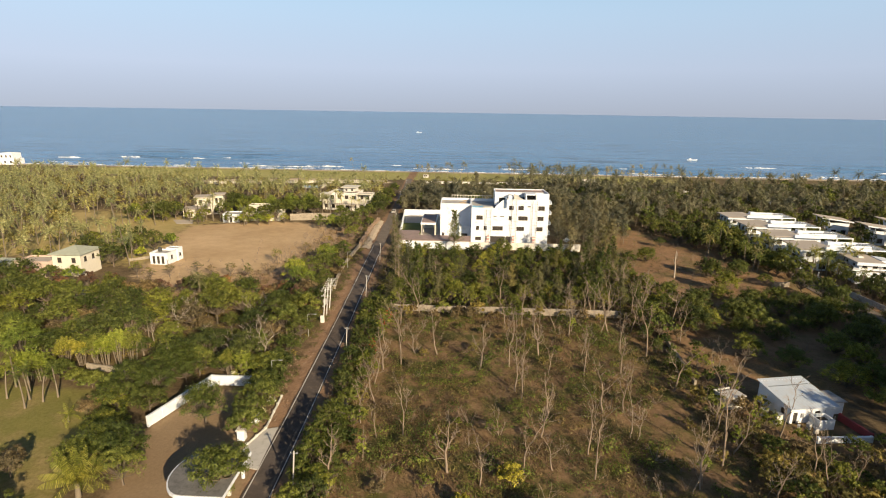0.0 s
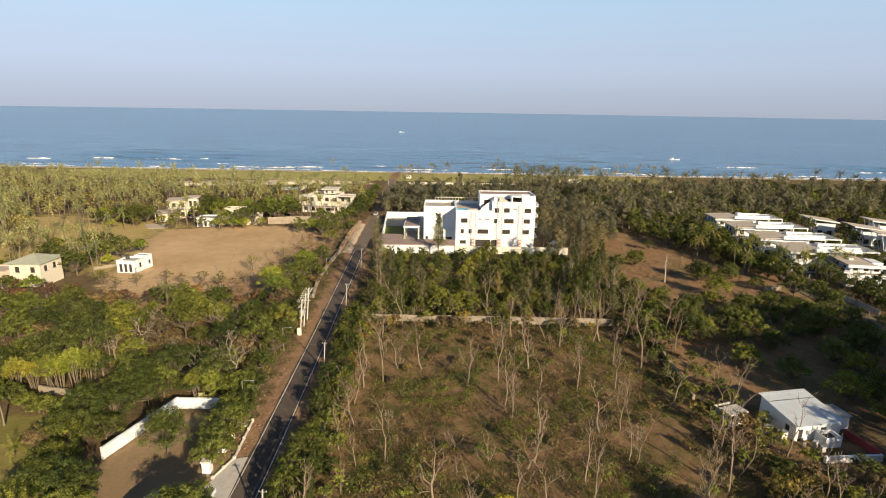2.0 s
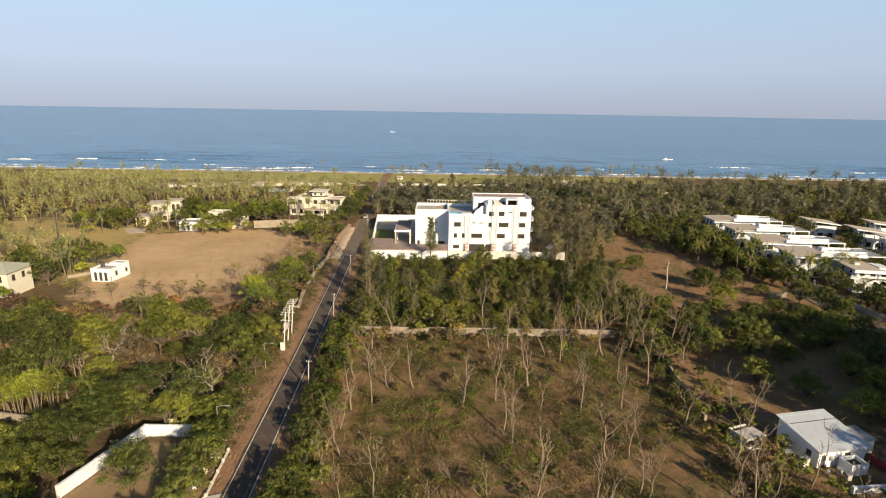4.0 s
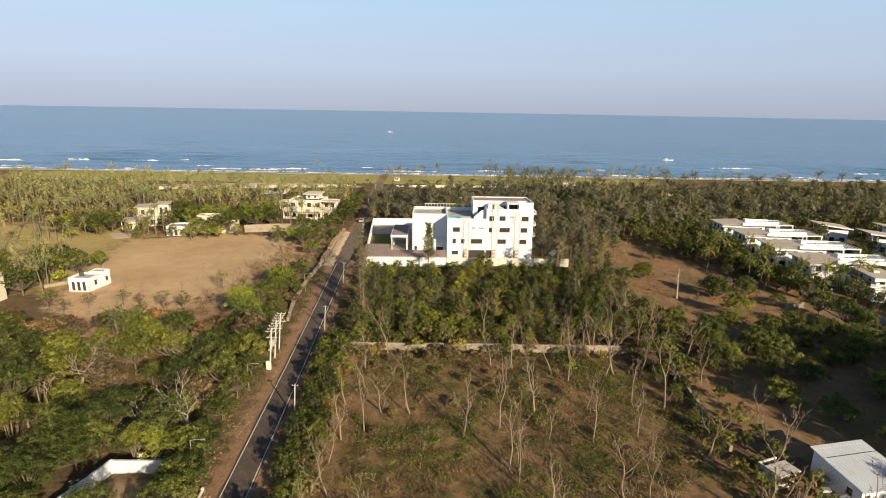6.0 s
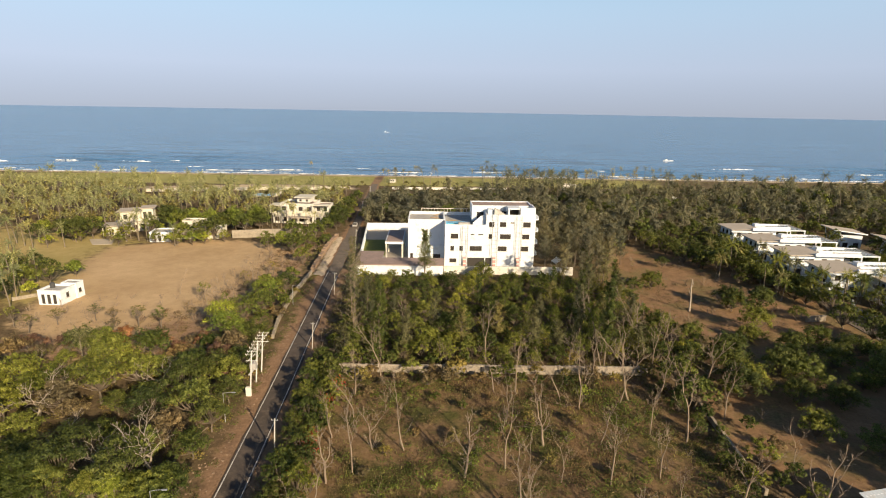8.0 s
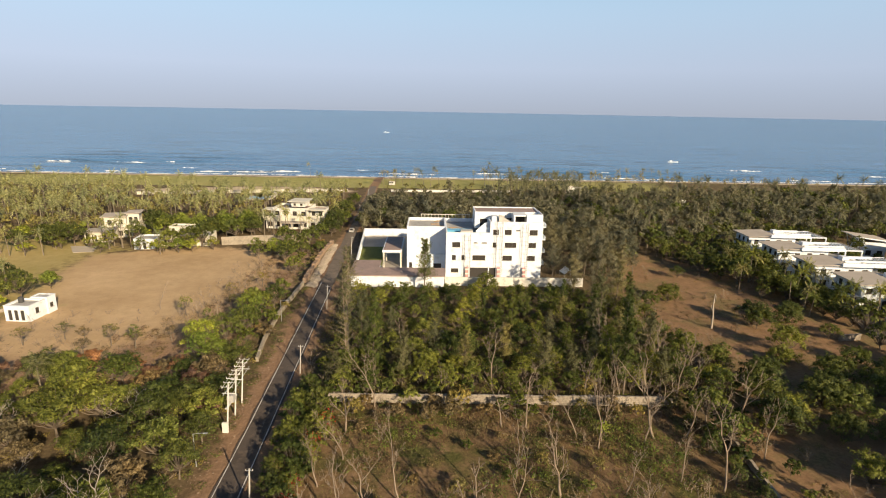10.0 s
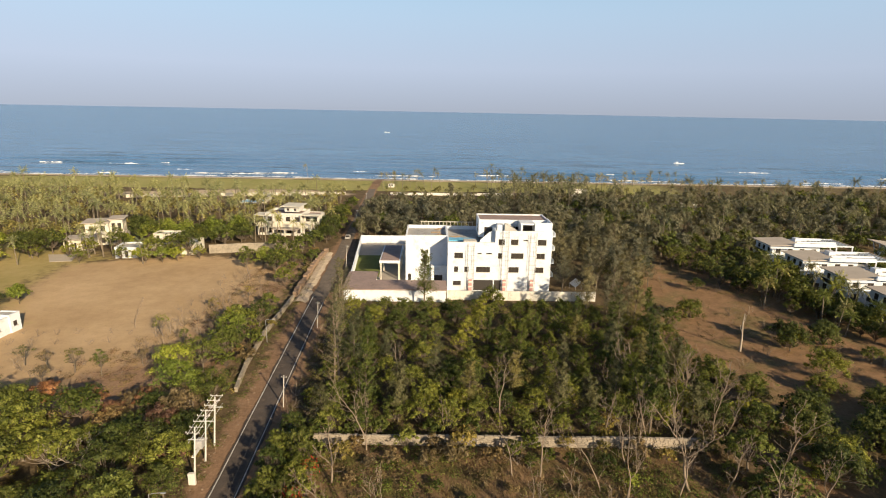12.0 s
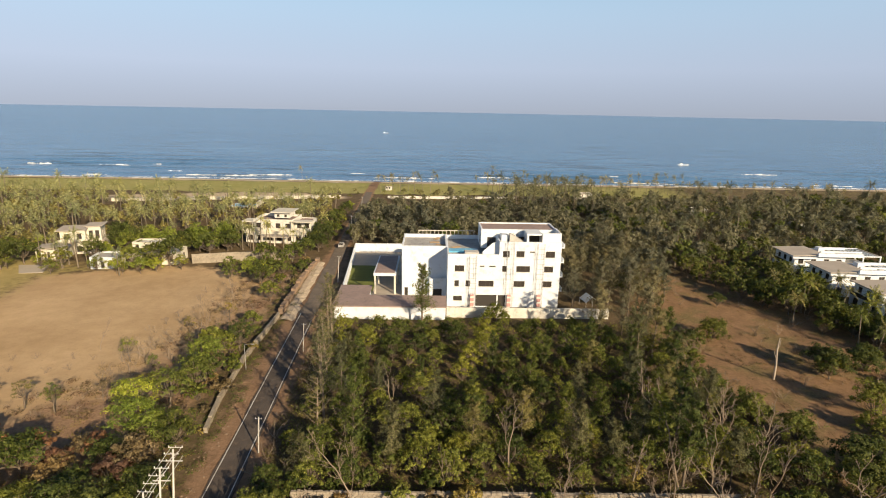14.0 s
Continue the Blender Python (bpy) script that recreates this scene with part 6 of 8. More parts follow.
# -- mixed thicket left of the lane --
THICKET = [(-30, 77), (-29.5, 102), (-31, 122), (-40, 120.5), (-52, 117), (-66, 115), (-76, 112.5), (-92, 112), (-98, 117), (-108, 119), (-132, 119), (-100, 94), (-66, 81), (-44, 80)]
thick = [make_tree("broadleaf_tree", *broadleaf(40 + i, h, w, nl, 0.4, 0.16, cl), "bark", g, lb, group="thicket trees") for i, (h, w, nl, cl, g, lb) in enumerate((
    (5.6, 5.8, 1250, 30, "leaf_green", "leafy green broadleaf tree in a dense thicket"),
    (6.4, 6.2, 1300, 32, "leaf_dark", "dark green spreading tree in a dense thicket"),
    (4.8, 5.4, 950, 26, "leaf_grove", "deep green tree with thin foliage in the thicket"),
    (5.2, 5.0, 1050, 26, "leaf_green", "rounded green tree in a dense thicket"),
    (6.0, 5.6, 1150, 28, "leaf_dark", "dark leafy tree with an uneven crown"),
    (4.2, 4.6, 800, 20, "leaf_dry", "half-dry tree with brown thinning leaves")))]
inside = in_poly(THICKET)
DRY = [(-56, 97, 8.2), (-33, 83.4, 8.2), (-38.6, 83.4, 7.0), (-42.6, 105.2, 6.8), (-57.4, 91.6, 4.2), (-75, 104, 5), (-50, 117, 4.4), (-66, 111, 4.8), (-36, 120, 4.2), (-86, 110, 5), (-49, 93, 3.6), (-60, 119, 4.2), (-82, 98, 4.5)]
spots = scatter(11, lambda x, y: inside(x, y) and clear_of_road(x, y, 5.2) and not (y < 83 and -70 < x < -43) and all((x - a) ** 2 + (y - b) ** 2 > (0.4 * h) ** 2 for a, b, h in DRY), (-132, -29, 74, 152), 4.0)
plant(thick, spots, 12, 0.62, 1.4)

# -- grove in front of the white building --
grove = [make_tree("grove_tree", *broadleaf(60 + i, h, w, nl, 0.38, 0.02, cl), "bark", g, lb, group="grove trees") for i, (h, w, nl, cl, g, lb) in enumerate((
    (5.6, 4.6, 900, 26, "leaf_grove", "young green tree in the grove by the white building"),
    (6.4, 4.4, 900, 26, "leaf_green", "slender green tree in the grove"),
    (4.8, 4.2, 760, 22, "leaf_green", "fresh light green tree in the grove"),
    (5.8, 4.0, 760, 22, "leaf_green", "upright green tree in the grove")))]
spots = [(13.2, 163.2), (14.9, 162.4), (21, 160.4), (28.7, 162), (11.6, 162.6), (24.4, 161), (19, 160)] + scatter(21, lambda x, y: clear_of_road(x, y, 8.3) and not (34 < x and y > 150), (-20, 46, 113, 163.5), 4.25)
plant(grove, spots, 22, 0.6, 1.05, lambda x, y: 1.0 if y > 161.9 and 11 < x < 15.5 else min(1.0, (0.343 * (167 - y) + 1.0) / 5.4))

# -- orchard right --
orchard = [make_tree("orchard_tree", *broadleaf(80 + i, h, w, int(nl * 1.3), 0.38, -0.02, cl + 10), "bark", g, "low round dark green orchard tree on bare reddish soil", group="orchard trees") for i, (h, w, nl, cl, g) in enumerate((
    (4.6, 5.6, 1300, 28, "leaf_dark"), (4.0, 5.4, 1100, 18, "leaf_green"), (4.8, 5.4, 1100, 19, "leaf_green")))]
rows = [(52.9, 115.8), (51.7, 106.7), (49.4, 122.3), (62.5, 124.4), (66.9, 118.5), (61.9, 107.5), (70.7, 113.2), (77.4, 117.9), (70.4, 105.8), (80.6, 114.9), (62.4, 100.3), (52.8, 92.2), (56.5, 101.4), (59.1, 110.2), (75.7, 124.7), (58.2, 87.9), (45.6, 127.5), (74.5, 106.5), (79.6, 110.5), (50.3, 111.5), (48.5, 103.5), (64.2, 114.6), (76.7, 98.2), (84, 106.4), (86.5, 113), (71.3, 89.6), (68, 82.3), (63.5, 82), (65.5, 74.5), (70.1, 94.6), (67.6, 141.9), (55.4, 156.6), (75.4, 143.3), (46.7, 116.5), (88, 121), (92, 100), (86, 92), (84, 99), (78, 86), (92, 108), (66, 129), (72, 73), (80, 80), (76, 66), (84, 70), (92, 84)]
plant(orchard, rows, 23, 0.95, 1.3)

# -- bushes and small trees round the clearings and houses --
loose = [make_tree("small_tree", *broadleaf(90 + i, h, w, nl, 0.52, 0.12, cl, 2.2), "bark", g, lb, group="loose trees") for i, (h, w, nl, cl, g, lb) in enumerate((
    (6.5, 6.0, 620, 22, "leaf_dark", "dark leafy tree near the houses"),
    (5.0, 5.2, 560, 20, "leaf_green", "green tree at the field edge"),
    (3.4, 3.8, 480, 14, "leaf_bright", "small bright green tree at the field edge")))]
rows = [(-75, 201), (-46.5, 205), (-44, 194), (-41, 200), (-40, 208), (-38, 215), (-37, 223), (-36, 231), (-74, 214), (-80, 218), (-93, 204), (-97, 215), (-95, 223), (-89, 216), (-116, 199), (-121, 203), (-126, 198), (-66, 214), (-37, 176), (-38, 147), (-36, 137), (-35, 150), (-36, 160), (46, 178), (52, 187), (60, 195), (70, 198), (-26, 232), (-36, 246), (-37, 262), (48, 150), (39.5, 100), (39.5, 106), (-42, 186), (-43, 196), (-40, 238), (-62, 221), (-72, 230), (115, 129), (120, 129)]
rows += [(-101, 122.5), (-97, 125), (-107, 121.5), (-114, 121), (-120, 122), (-112, 134.5), (-91.2, 161.5), (-96.5, 150.7), (-92.4, 153.8), (-97, 145.5), (-93, 147.5), (-101.6, 161.7), (-100, 155), (-104, 150), (-106, 159.8), (-101, 142), (-108, 146), (-95, 138), (-111, 154)]
rows += [(-81.5, 200.6), (-76.5, 201.5), (-72.2, 202.5), (-83, 215.5), (-92, 208), (-95, 212), (-86, 224), (-75, 219), (-68, 217), (-66, 225), (-115, 212), (-118, 206), (-121, 216), (-112, 203), (-122, 224), (-130, 206), (-66, 232), (-35, 226), (-34.5, 240), (-35, 252), (-36, 268), (-33.5, 234), (-33.8, 245), (-34.6, 258), (-35.2, 275), (-36, 284), (-36.6, 294)]
plant(loose, rows, 24, 0.8, 1.3, lambda x, y: 1.15 if x < -44 and y > 195 else 1.0)

by_villas = [make_tree("villa_tree", *broadleaf(98 + i, h, w, 760, 0.44, 0.04, 24, 2.4), "bark", g, lb, group="trees by the villas") for i, (h, w, g, lb) in enumerate(((5.6, 5.2, "leaf_dark", "dense dark tree before the white villas"), (4.6, 4.8, "leaf_grove", "low dark green tree before the white villas"), (6.4, 5.0, "leaf_dark", "tall dark leafy tree between the villas")))]
plant(by_villas, [(82, 172), (89, 154), (91, 160), (86, 182), (90, 172), (94, 186), (90, 196), (83, 192), (95.6, 198), (100.5, 122), (104, 124), (110, 128), (99.6, 128.5), (103, 130.5), (107, 131.5), (112, 132), (100, 123), (99.4, 134.5), (100.2, 140), (67.5, 140.6), (77, 145.1), (78.9, 135.4), (89.2, 142.6), (66.2, 175.4), (77, 174.7), (85.8, 158), (88, 165), (92.4, 156.5), (92.6, 163), (91, 150), (80.5, 160), (92.8, 168.5), (93, 175), (92, 180.5), (93.6, 191), (87, 148), (84.6, 163), (87, 170), (89, 177), (88, 186), (136, 193), (140, 189), (144, 178.5), (132, 197), (150, 189), (128, 191), (138, 182), (133, 187), (151, 178), (128, 203), (86, 131), (87, 125), (86.5, 119), (98.8, 124.6), (99.2, 117), (99.8, 111), (104, 117), (98.6, 105), (104, 109), (87.5, 145.2), (91.6, 153.6), (90.4, 157)], 48, 0.75, 1.15)
# all out of view to the right and behind, added for their long shadows
shade = [make_tree("shade_tree", *broadleaf(95 + i, 11.5, 9.0, 1100, 0.68, 0.2, 20), "bark", "leaf_dark", "tall dark shade tree beside the scrub", group="shade trees") for i in range(2)]
rows = [(66, 55), (70, 62), (74, 68), (78.5, 74), (68, 47), (60, 43), (54, 37), (47, 32), (80, 56), (84, 66), (89, 78), (76, 48), (41, 36), (33, 31), (25, 26), (36, 22), (16, 22), (84, 84)]
rows += [(77.5, 70), (74.8, 66.6), (82, 75.5), (86.5, 81), (91, 87), (95.5, 93), (84, 66), (90, 72), (96, 80), (100, 88)]
plant(shade, rows, 33, 0.9, 1.2, lambda x, y: 1.4 if 0.83 * x + 0.55 * y > 98 else 1.0)

# -- leafless trees on the dry plot --
BARE = [(-9.9, 85, 11), (-7.8, 89.9, 7.6), (-3.7, 89.2, 10), (3.8, 84.1, 9), (9.1, 76.9, 10), (10.2, 76.7, 7.6), (-8.7, 109.6, 11.5), (9.3, 115, 12), (1.2, 112, 6.5), (21.8, 99.5, 11), (34.3, 91.3, 13), (27.8, 78.9, 6.1), (42.5, 77.6, 9), (21.2, 82.8, 10.5), (30.3, 101.9, 12), (27.9, 112.8, 8), (29.4, 113.2, 12), (37.8, 112, 10.5), (39.6, 112, 8.6), (16.6, 113, 5.5)]
BARE += [(9.8, 74.2, 9), (17.1, 61.5, 10.5), (24.3, 64.8, 5.5), (29, 55.7, 11), (33.6, 60.1, 12.5), (5.7, 65, 5.5), (24.5, 71.9, 8), (36.3, 54.8, 5.6), (43.5, 55.2, 7.6), (-10.8, 63.3, 6.5), (-7.3, 64.3, 9.5), (-14.8, 53.8, 8), (-8.5, 113.7, 8), (13, 104.5, 10.5)]
bare = [make_tree("bare_tree", forked(100 + i, 10, tr, sp, 5, 0.0084, up * 1.3, 0.13), None, "bark_pale", None, lb, group="leafless trees") for i, (tr, sp, up, lb) in enumerate(((0.3, 0.6, 0.1, "tall leafless tree with pale crooked branches on dry ground"), (0.22, 0.9, 0.08, "leafless tree with wide bare limbs on dry ground"), (0.34, 0.5, 0.12, "tall thin leafless tree on dry ground"), (0.15, 0.8, 0.12, "low-forked leafless tree with twiggy limbs"), (0.26, 0.7, 0.1, "leafless tree with several rising stems on dry ground"), (0.32, 0.75, 0.05, "gaunt leafless tree with a broken outline")))]
rows = [(26.0, 108.6), (34.0, 113.9), (-13.6, 67), (2.9, 54.7), (-12.4, 72), (-1.0, 57), (12, 58), (37, 70), (47, 56), (52, 58), (15.5, 96), (20, 119), (27, 123), (31, 128), (38, 121), (41, 131), (-12, 121), (-6, 127), (44, 66), (23, 52), (58, 60), (24, 113), (33, 112.8), (36.5, 117), (43, 119), (46, 124), (-43, 152), (-46, 160), (-41, 168), (-45, 176), (-39, 182), (-50, 150), (-40, 144), (-53.2, 144.6), (-51, 146), (-59.4, 149), (-46.5, 158.2), (-48, 166), (-44, 171), (-49.5, 140), (-46, 146), (-42.6, 155), (-47, 180)]
r = random.Random(25)
BARE += [(x, y, r.uniform(4.2, 6.0) if x < -30 else r.uniform(6, 10.5)) for x, y in rows]
BARE += [(x, y, r.uniform(6.5, 11)) for x, y in scatter(101, lambda x, y: abs(x - 53) + abs(y - 72) > 16, (8, 46, 52, 108), 7.5, 900, 26)]
BARE += [(-13.4, 78, 7), (-12.8, 83, 8), (-13.6, 92, 7.5), (-11.4, 97, 9), (-12, 103, 8)]
for i, (x, y, h) in enumerate(BARE):
    m = pose(x, y, -0.05, r.uniform(-4, 4), r.uniform(-4, 4), r.uniform(0, 360)) @ Matrix.Diagonal((h / 10, h / 10, h / 10, 1))
    ob = bare[i] if i < len(bare) else copy_thing(r.choice(bare), m)
    ob.matrix_basis = m
spread = [make_tree("dry_tree", forked(120 + i, 7, 0.16, sp, 5, 0.026, 0.09, 0.17, False), None, "bark_white", None, lb, group="dry spreading trees") for i, (sp, lb) in enumerate(((0.55, "wide leafless tree with a fan of grey twigs among green trees"), (0.7, "leafless tree with long crooked grey limbs among green trees"), (0.62, "low leafless tree with a spreading crown of twigs")))]
r = random.Random(26)
for i, (x, y, h) in enumerate(DRY):
    m = pose(x, y, -0.05, 0, 0, r.uniform(0, 360)) @ Matrix.Diagonal((h / 7, h / 7, h / 7, 1))
    ob = spread[i] if i < 3 else copy_thing(r.choice(spread), m)
    ob.matrix_basis = m
spots = [(57.6, 140.5)]
stump = [tube(np.array([[0, 0, -0.2], [0.12, 0, 2.4], [0, 0.1, 4.6], [0.2, 0, 6.4]]), np.array([0.26, 0.2, 0.16, 0.09]), 7), tube(np.array([[0, 0.1, 4.4], [0.5, 0.2, 5.2], [0.6, 0.2, 6.0]]), np.array([0.1, 0.08, 0.04]), 5), tube(np.array([[0.06, 0.05, 3.2], [-0.4, 0, 3.9], [-0.6, -0.1, 4.5]]), np.array([0.08, 0.06, 0.03]), 5)]
dead = make_tree("dead_trunk", join(stump), None, "bark_white", None, "pale dead trunk standing in the clearing")
dead.matrix_basis = pose(57.8, 140.3, 0, 0, -3, 0) @ Matrix.Diagonal((0.85, 0.85, 1.2, 1))
red = [make_tree("red_leaf_tree", *broadleaf(140 + i, 5.0, 4.6, 900, 0.4, 0.2, 13), "bark", "leaf_red", "tree with rust-red dry leaves beside the lane", group="red-leaved trees") for i in range(2)]
plant(red, [(-31.6, 104.4), (-36, 112), (-58, 117.5), (-70, 115.5), (-83, 119), (-41, 118), (-44.5, 115.5), (-49, 118.5), (-55, 118), (-64, 116.5), (-88, 118), (-93, 116), (-105, 121.5), (-99, 123), (-112, 119.5), (-116, 121)], 27, 0.75, 1.15)

# -- casuarinas near the building and the lane --
cas = [make_tree("casuarina_tree", *feathery(150 + i, h, w, 1350, 0.62, 30), "bark", g, "tall feathery grey-green casuarina tree", group="casuarinas") for i, (h, w, g) in enumerate(((12, 6.0, "leaf_casuarina"), (14, 6.5, "leaf_casuarina"), (10.5, 5.5, "leaf_casuarina"), (13, 5.6, "leaf_grove")))]
rows = [(-15, 113.5), (-13.2, 130), (-14, 144), (31.5, 172), (33.5, 177), (37, 171), (34, 184), (38, 190), (33, 196), (37, 203), (32, 208), (40, 180), (-10, 118), (-5, 116), (12, 122), (18, 117), (28, 117), (0, 124), (23, 134), (-2, 136), (10, 140), (19, 142), (34, 143), (-12, 139), (33, 156.5), (38, 158), (43, 168.7), (50.9, 177), (46, 172), (41, 176), (44, 184), (42, 192), (47, 196), (41, 202), (45, 208), (36.5, 150), (40, 148), (42, 156), (26, 140), (15, 134), (31, 134), (38, 137), (6, 130), (-8, 132), (21, 128), (33, 122), (39, 127), (42, 142), (44, 150), (52, 200), (56, 206), (50, 213), (22, 115.5), (26.5, 119), (30, 113.6), (36, 114), (18, 124), (24, 127), (29.5, 129.5), (35, 131), (36, 144.5), (28, 147), (5, 118.5), (48.5, 170), (50, 184), (55, 178), (47, 189.5), (52, 193), (57, 187), (60, 201), (48, 204), (45, 177)]
near_house = [make_tree("casuarina_tree", *feathery(156 + i, h, w, 1500, 0.62, 30), "bark", "leaf_feather", "tall dusty grey-green casuarina beside the white building", group="casuarinas by the building") for i, (h, w) in enumerate(((13, 7.0), (11.5, 6.6)))]
plant(near_house, [p for p in rows if p[0] > 30 and p[1] > 150], 29, 0.62, 0.98)
rows = [p for p in rows if not (p[0] > 30 and p[1] > 150)]
plant(cas, rows, 28, 0.6, 0.92, lambda x, y: 0.75 if x < 30 and y > 125 and x > -10 else 1.0)
wispy = [make_tree("roadside_casuarina", *feathery(175 + i, h, w, 620, 0.5, 24), "bark_pale", "leaf_casuarina", "tall thin casuarina with wispy sparse foliage beside the lane", group="roadside casuarinas") for i, (h, w) in enumerate(((15, 6.0), (13.5, 6.5)))]
plant(wispy, [(-15, 126), (-18.2, 147.5), (-16.6, 132.5), (-17.5, 140), (-18.9, 154), (-19.6, 160), (-14.6, 119.5), (-16.6, 137)], 41, 0.78, 1.02)
slim = make_tree("slender_tree", *feathery(170, 13.6, 5.6, 2600, 0.5, 44), "bark", "leaf_dark", "tall slender ivy-like tree before the white wall")
slim.matrix_basis = pose(-2.0, 161.6, 0)

sap = [make_tree("sapling", *broadleaf(180 + i, h, w, 230, 0.27, 0.28, 10), "bark", g, "thin wispy sapling with a small crown on the bare field", group="field saplings") for i, (h, w, g) in enumerate(((4.4, 3.2, "leaf_olive"), (3.8, 2.6, "leaf_dry"), (4.6, 3.0, "leaf_green")))]
plant(sap, [(-59.1, 130), (-64.9, 131.6), (-53.9, 128.7), (-49.5, 133), (-45.5, 140), (-52, 144.9), (-44, 150), (-47.5, 158), (-42, 164), (-69, 132.5), (-75, 130), (-61.5, 126), (-44, 134), (-78, 126), (-83, 129)], 37, 0.8, 1.15)
corner = [make_tree("field_corner_tree", *broadleaf(190 + i, 6.4, 5.6, 900, 0.36, 0.14, 22), "bark", g, lb, group="trees at the field corner") for i, (g, lb) in enumerate((("leaf_bright", "bright green bushy tree between field and lane"), ("leaf_green", "green bushy tree between field and lane")))]
plant(corner, [(-40.9, 125.4), (-36.5, 134.6), (-38.4, 130.5), (-38.7, 121.4), (-35.3, 119.4), (-36.4, 139.5)], 38, 0.95, 1.25)

# -- palms --
pk = [palm(200 + i, h, 17, 3.4, 8) for i, h in enumerate((9, 11, 7.5, 12.5, 10))]
firsts = [make_tree("coconut_palm", *p, "bark_palm", "frond", "tall coconut palm with drooping fronds", group="coconut palms") for p in pk]
rows = [(-27.6, 344), (-24, 349), (-21, 346), (-25.5, 353), (-17, 348), (-13, 352), (-9.5, 349), (-5, 354), (-1, 350), (4, 354), (-22, 357), (33, 349), (31, 353), (36, 351), (44, 347), (52, 350), (66, 346), (79, 349), (92, 347), (-78.5, 386), (35, 384), (37, 379), (33, 375), (47, 372), (52, 366), (56, 374), (62, 368), (68, 372), (75, 366), (83, 371), (90, 376), (98, 368), (106, 373), (115, 369), (123, 376), (132, 372), (140, 378), (150, 374), (60, 356), (70, 358), (82, 355), (-64, 229), (-78, 226), (-84, 230), (-70, 238), (-36, 236), (-118, 190), (-124, 184), (-130, 178), (-119, 176), (-134, 188), (40, 360), (25, 362), (-10, 384)]
shore = [make_tree("shore_palm", *palm(205 + i, h, 15, 3.4, 8), "bark_palm", "frond_dull", "dusty coconut palm with ragged fronds behind the beach", "palm", "shore palms") for i, h in enumerate((9, 10.5, 8))]
plant(shore, [p for p in rows if p[1] > 340], 42, 0.7, 1.0)
plant(firsts, [p for p in rows if p[1] <= 340], 29, 0.75, 1.1, lambda x, y: 0.9)
low = [make_tree("villa_palm", *palm(214 + i, h, 19, 2.9, 10), "bark_palm", g, "leaning coconut palm with a full green crown", "palm", "villa palms") for i, (h, g) in enumerate(((5.4, "leaf_green"), (6.2, "leaf_under"), (6.8, "leaf_green")))]
plant(low, [(83.5, 147.6), (83.6, 150), (83.2, 154.2), (91.8, 150.2), (98.6, 147.6), (103.4, 149), (107.5, 149), (111.5, 150), (88.5, 160), (93, 158.5), (93.2, 165), (92.4, 171), (91.5, 178), (93.6, 182), (90, 188), (93.4, 193), (93, 199), (78, 166), (84, 172), (99.5, 130), (109, 126), (120, 148), (86, 164), (82, 180), (-56.2, 108.5), (87.5, 176), (116, 151), (92.2, 146.6), (100.6, 149.4), (101.8, 146.4), (105.4, 150.6), (98.4, 143.6), (94.4, 162), (94.2, 177), (94.4, 188)], 45, 0.9, 1.15)
yard = [make_tree("house_palm", *palm(210 + i, h, 18, 2.5, 9), "bark_palm", "frond", "coconut palm with full fronds beside a house", "palm", "house palms") for i, h in enumerate((7.2, 8.2, 6.4))]
plant(yard, [(-99, 198.8), (-95.8, 200.4), (-126.6, 192.3), (-122.5, 190), (-131, 195), (-58.4, 220.6), (-55, 220.2), (-51.5, 220.8), (-103.7, 156.4), (-107, 153), (-110, 161), (-92.6, 199.5), (-113.5, 191), (-60.5, 224), (-56.6, 222.6), (-53.8, 223.6), (-50.2, 222), (-46.6, 223), (-43.2, 222.4), (-40.8, 225), (-62, 227), (-102.5, 202.2), (-96.5, 201.4), (-99.6, 202.6), (-107.5, 203), (-94, 204), (-81, 193.6), (-58.5, 226), (-66.5, 222), (-93.8, 144.5), (-97.5, 141), (-96, 149), (-100, 152), (-91.5, 139.5), (-104, 160), (-98, 157)], 35, 0.88, 1.12)
dense = [make_tree("spreading_tree", *broadleaf(280 + i, h, w, 1700, 0.46, 0.12, 34, 2.0), "bark", g, lb, group="trees round the houses") for i, (h, w, g, lb) in enumerate(((7.5, 7.5, "leaf_bright", "dense bright green spreading tree beside the houses"), (6.5, 7.5, "leaf_dark", "dense dark green tree at the field's far corner")))]
plant(dense, [(-89.5, 215), (-114.2, 197.6), (-62.5, 219), (-83.5, 208.5), (-93.5, 219), (-84.5, 218.5), (-79, 217), (-73.8, 216), (-70.6, 218.5), (-76, 222), (-118.5, 205.5), (-65.5, 224.5), (-97, 224), (-89, 225), (-36.5, 232), (-35, 220), (-124, 207)], 36, 0.85, 1.2)
front = [make_tree("front_garden_tree", *broadleaf(285 + i, h, w, 620, 0.4, 0.1, 18), "bark", g, lb, group="trees before the houses") for i, (h, w, g, lb) in enumerate(((5.2, 4.6, "leaf_green", "loose green tree standing before a house"), (4.4, 4.8, "leaf_bright", "light green bushy tree at the field's far edge")))]
plant(front, [(-98.5, 193.6), (-75.2, 199), (-82.8, 195.4), (-51.2, 190.8), (-43.4, 191.2), (-94.1, 165.3), (-113, 198.1), (-119.6, 192.6), (-47.2, 192.5), (-88.5, 197), (-76.4, 195.4), (-53.1, 196), (-80.8, 194.6), (-67.8, 199.4), (-43.5, 193.5), (-99, 199.5), (-104.5, 199), (-39, 194), (-48.5, 198), (-73, 197)], 44, 0.75, 1.15)
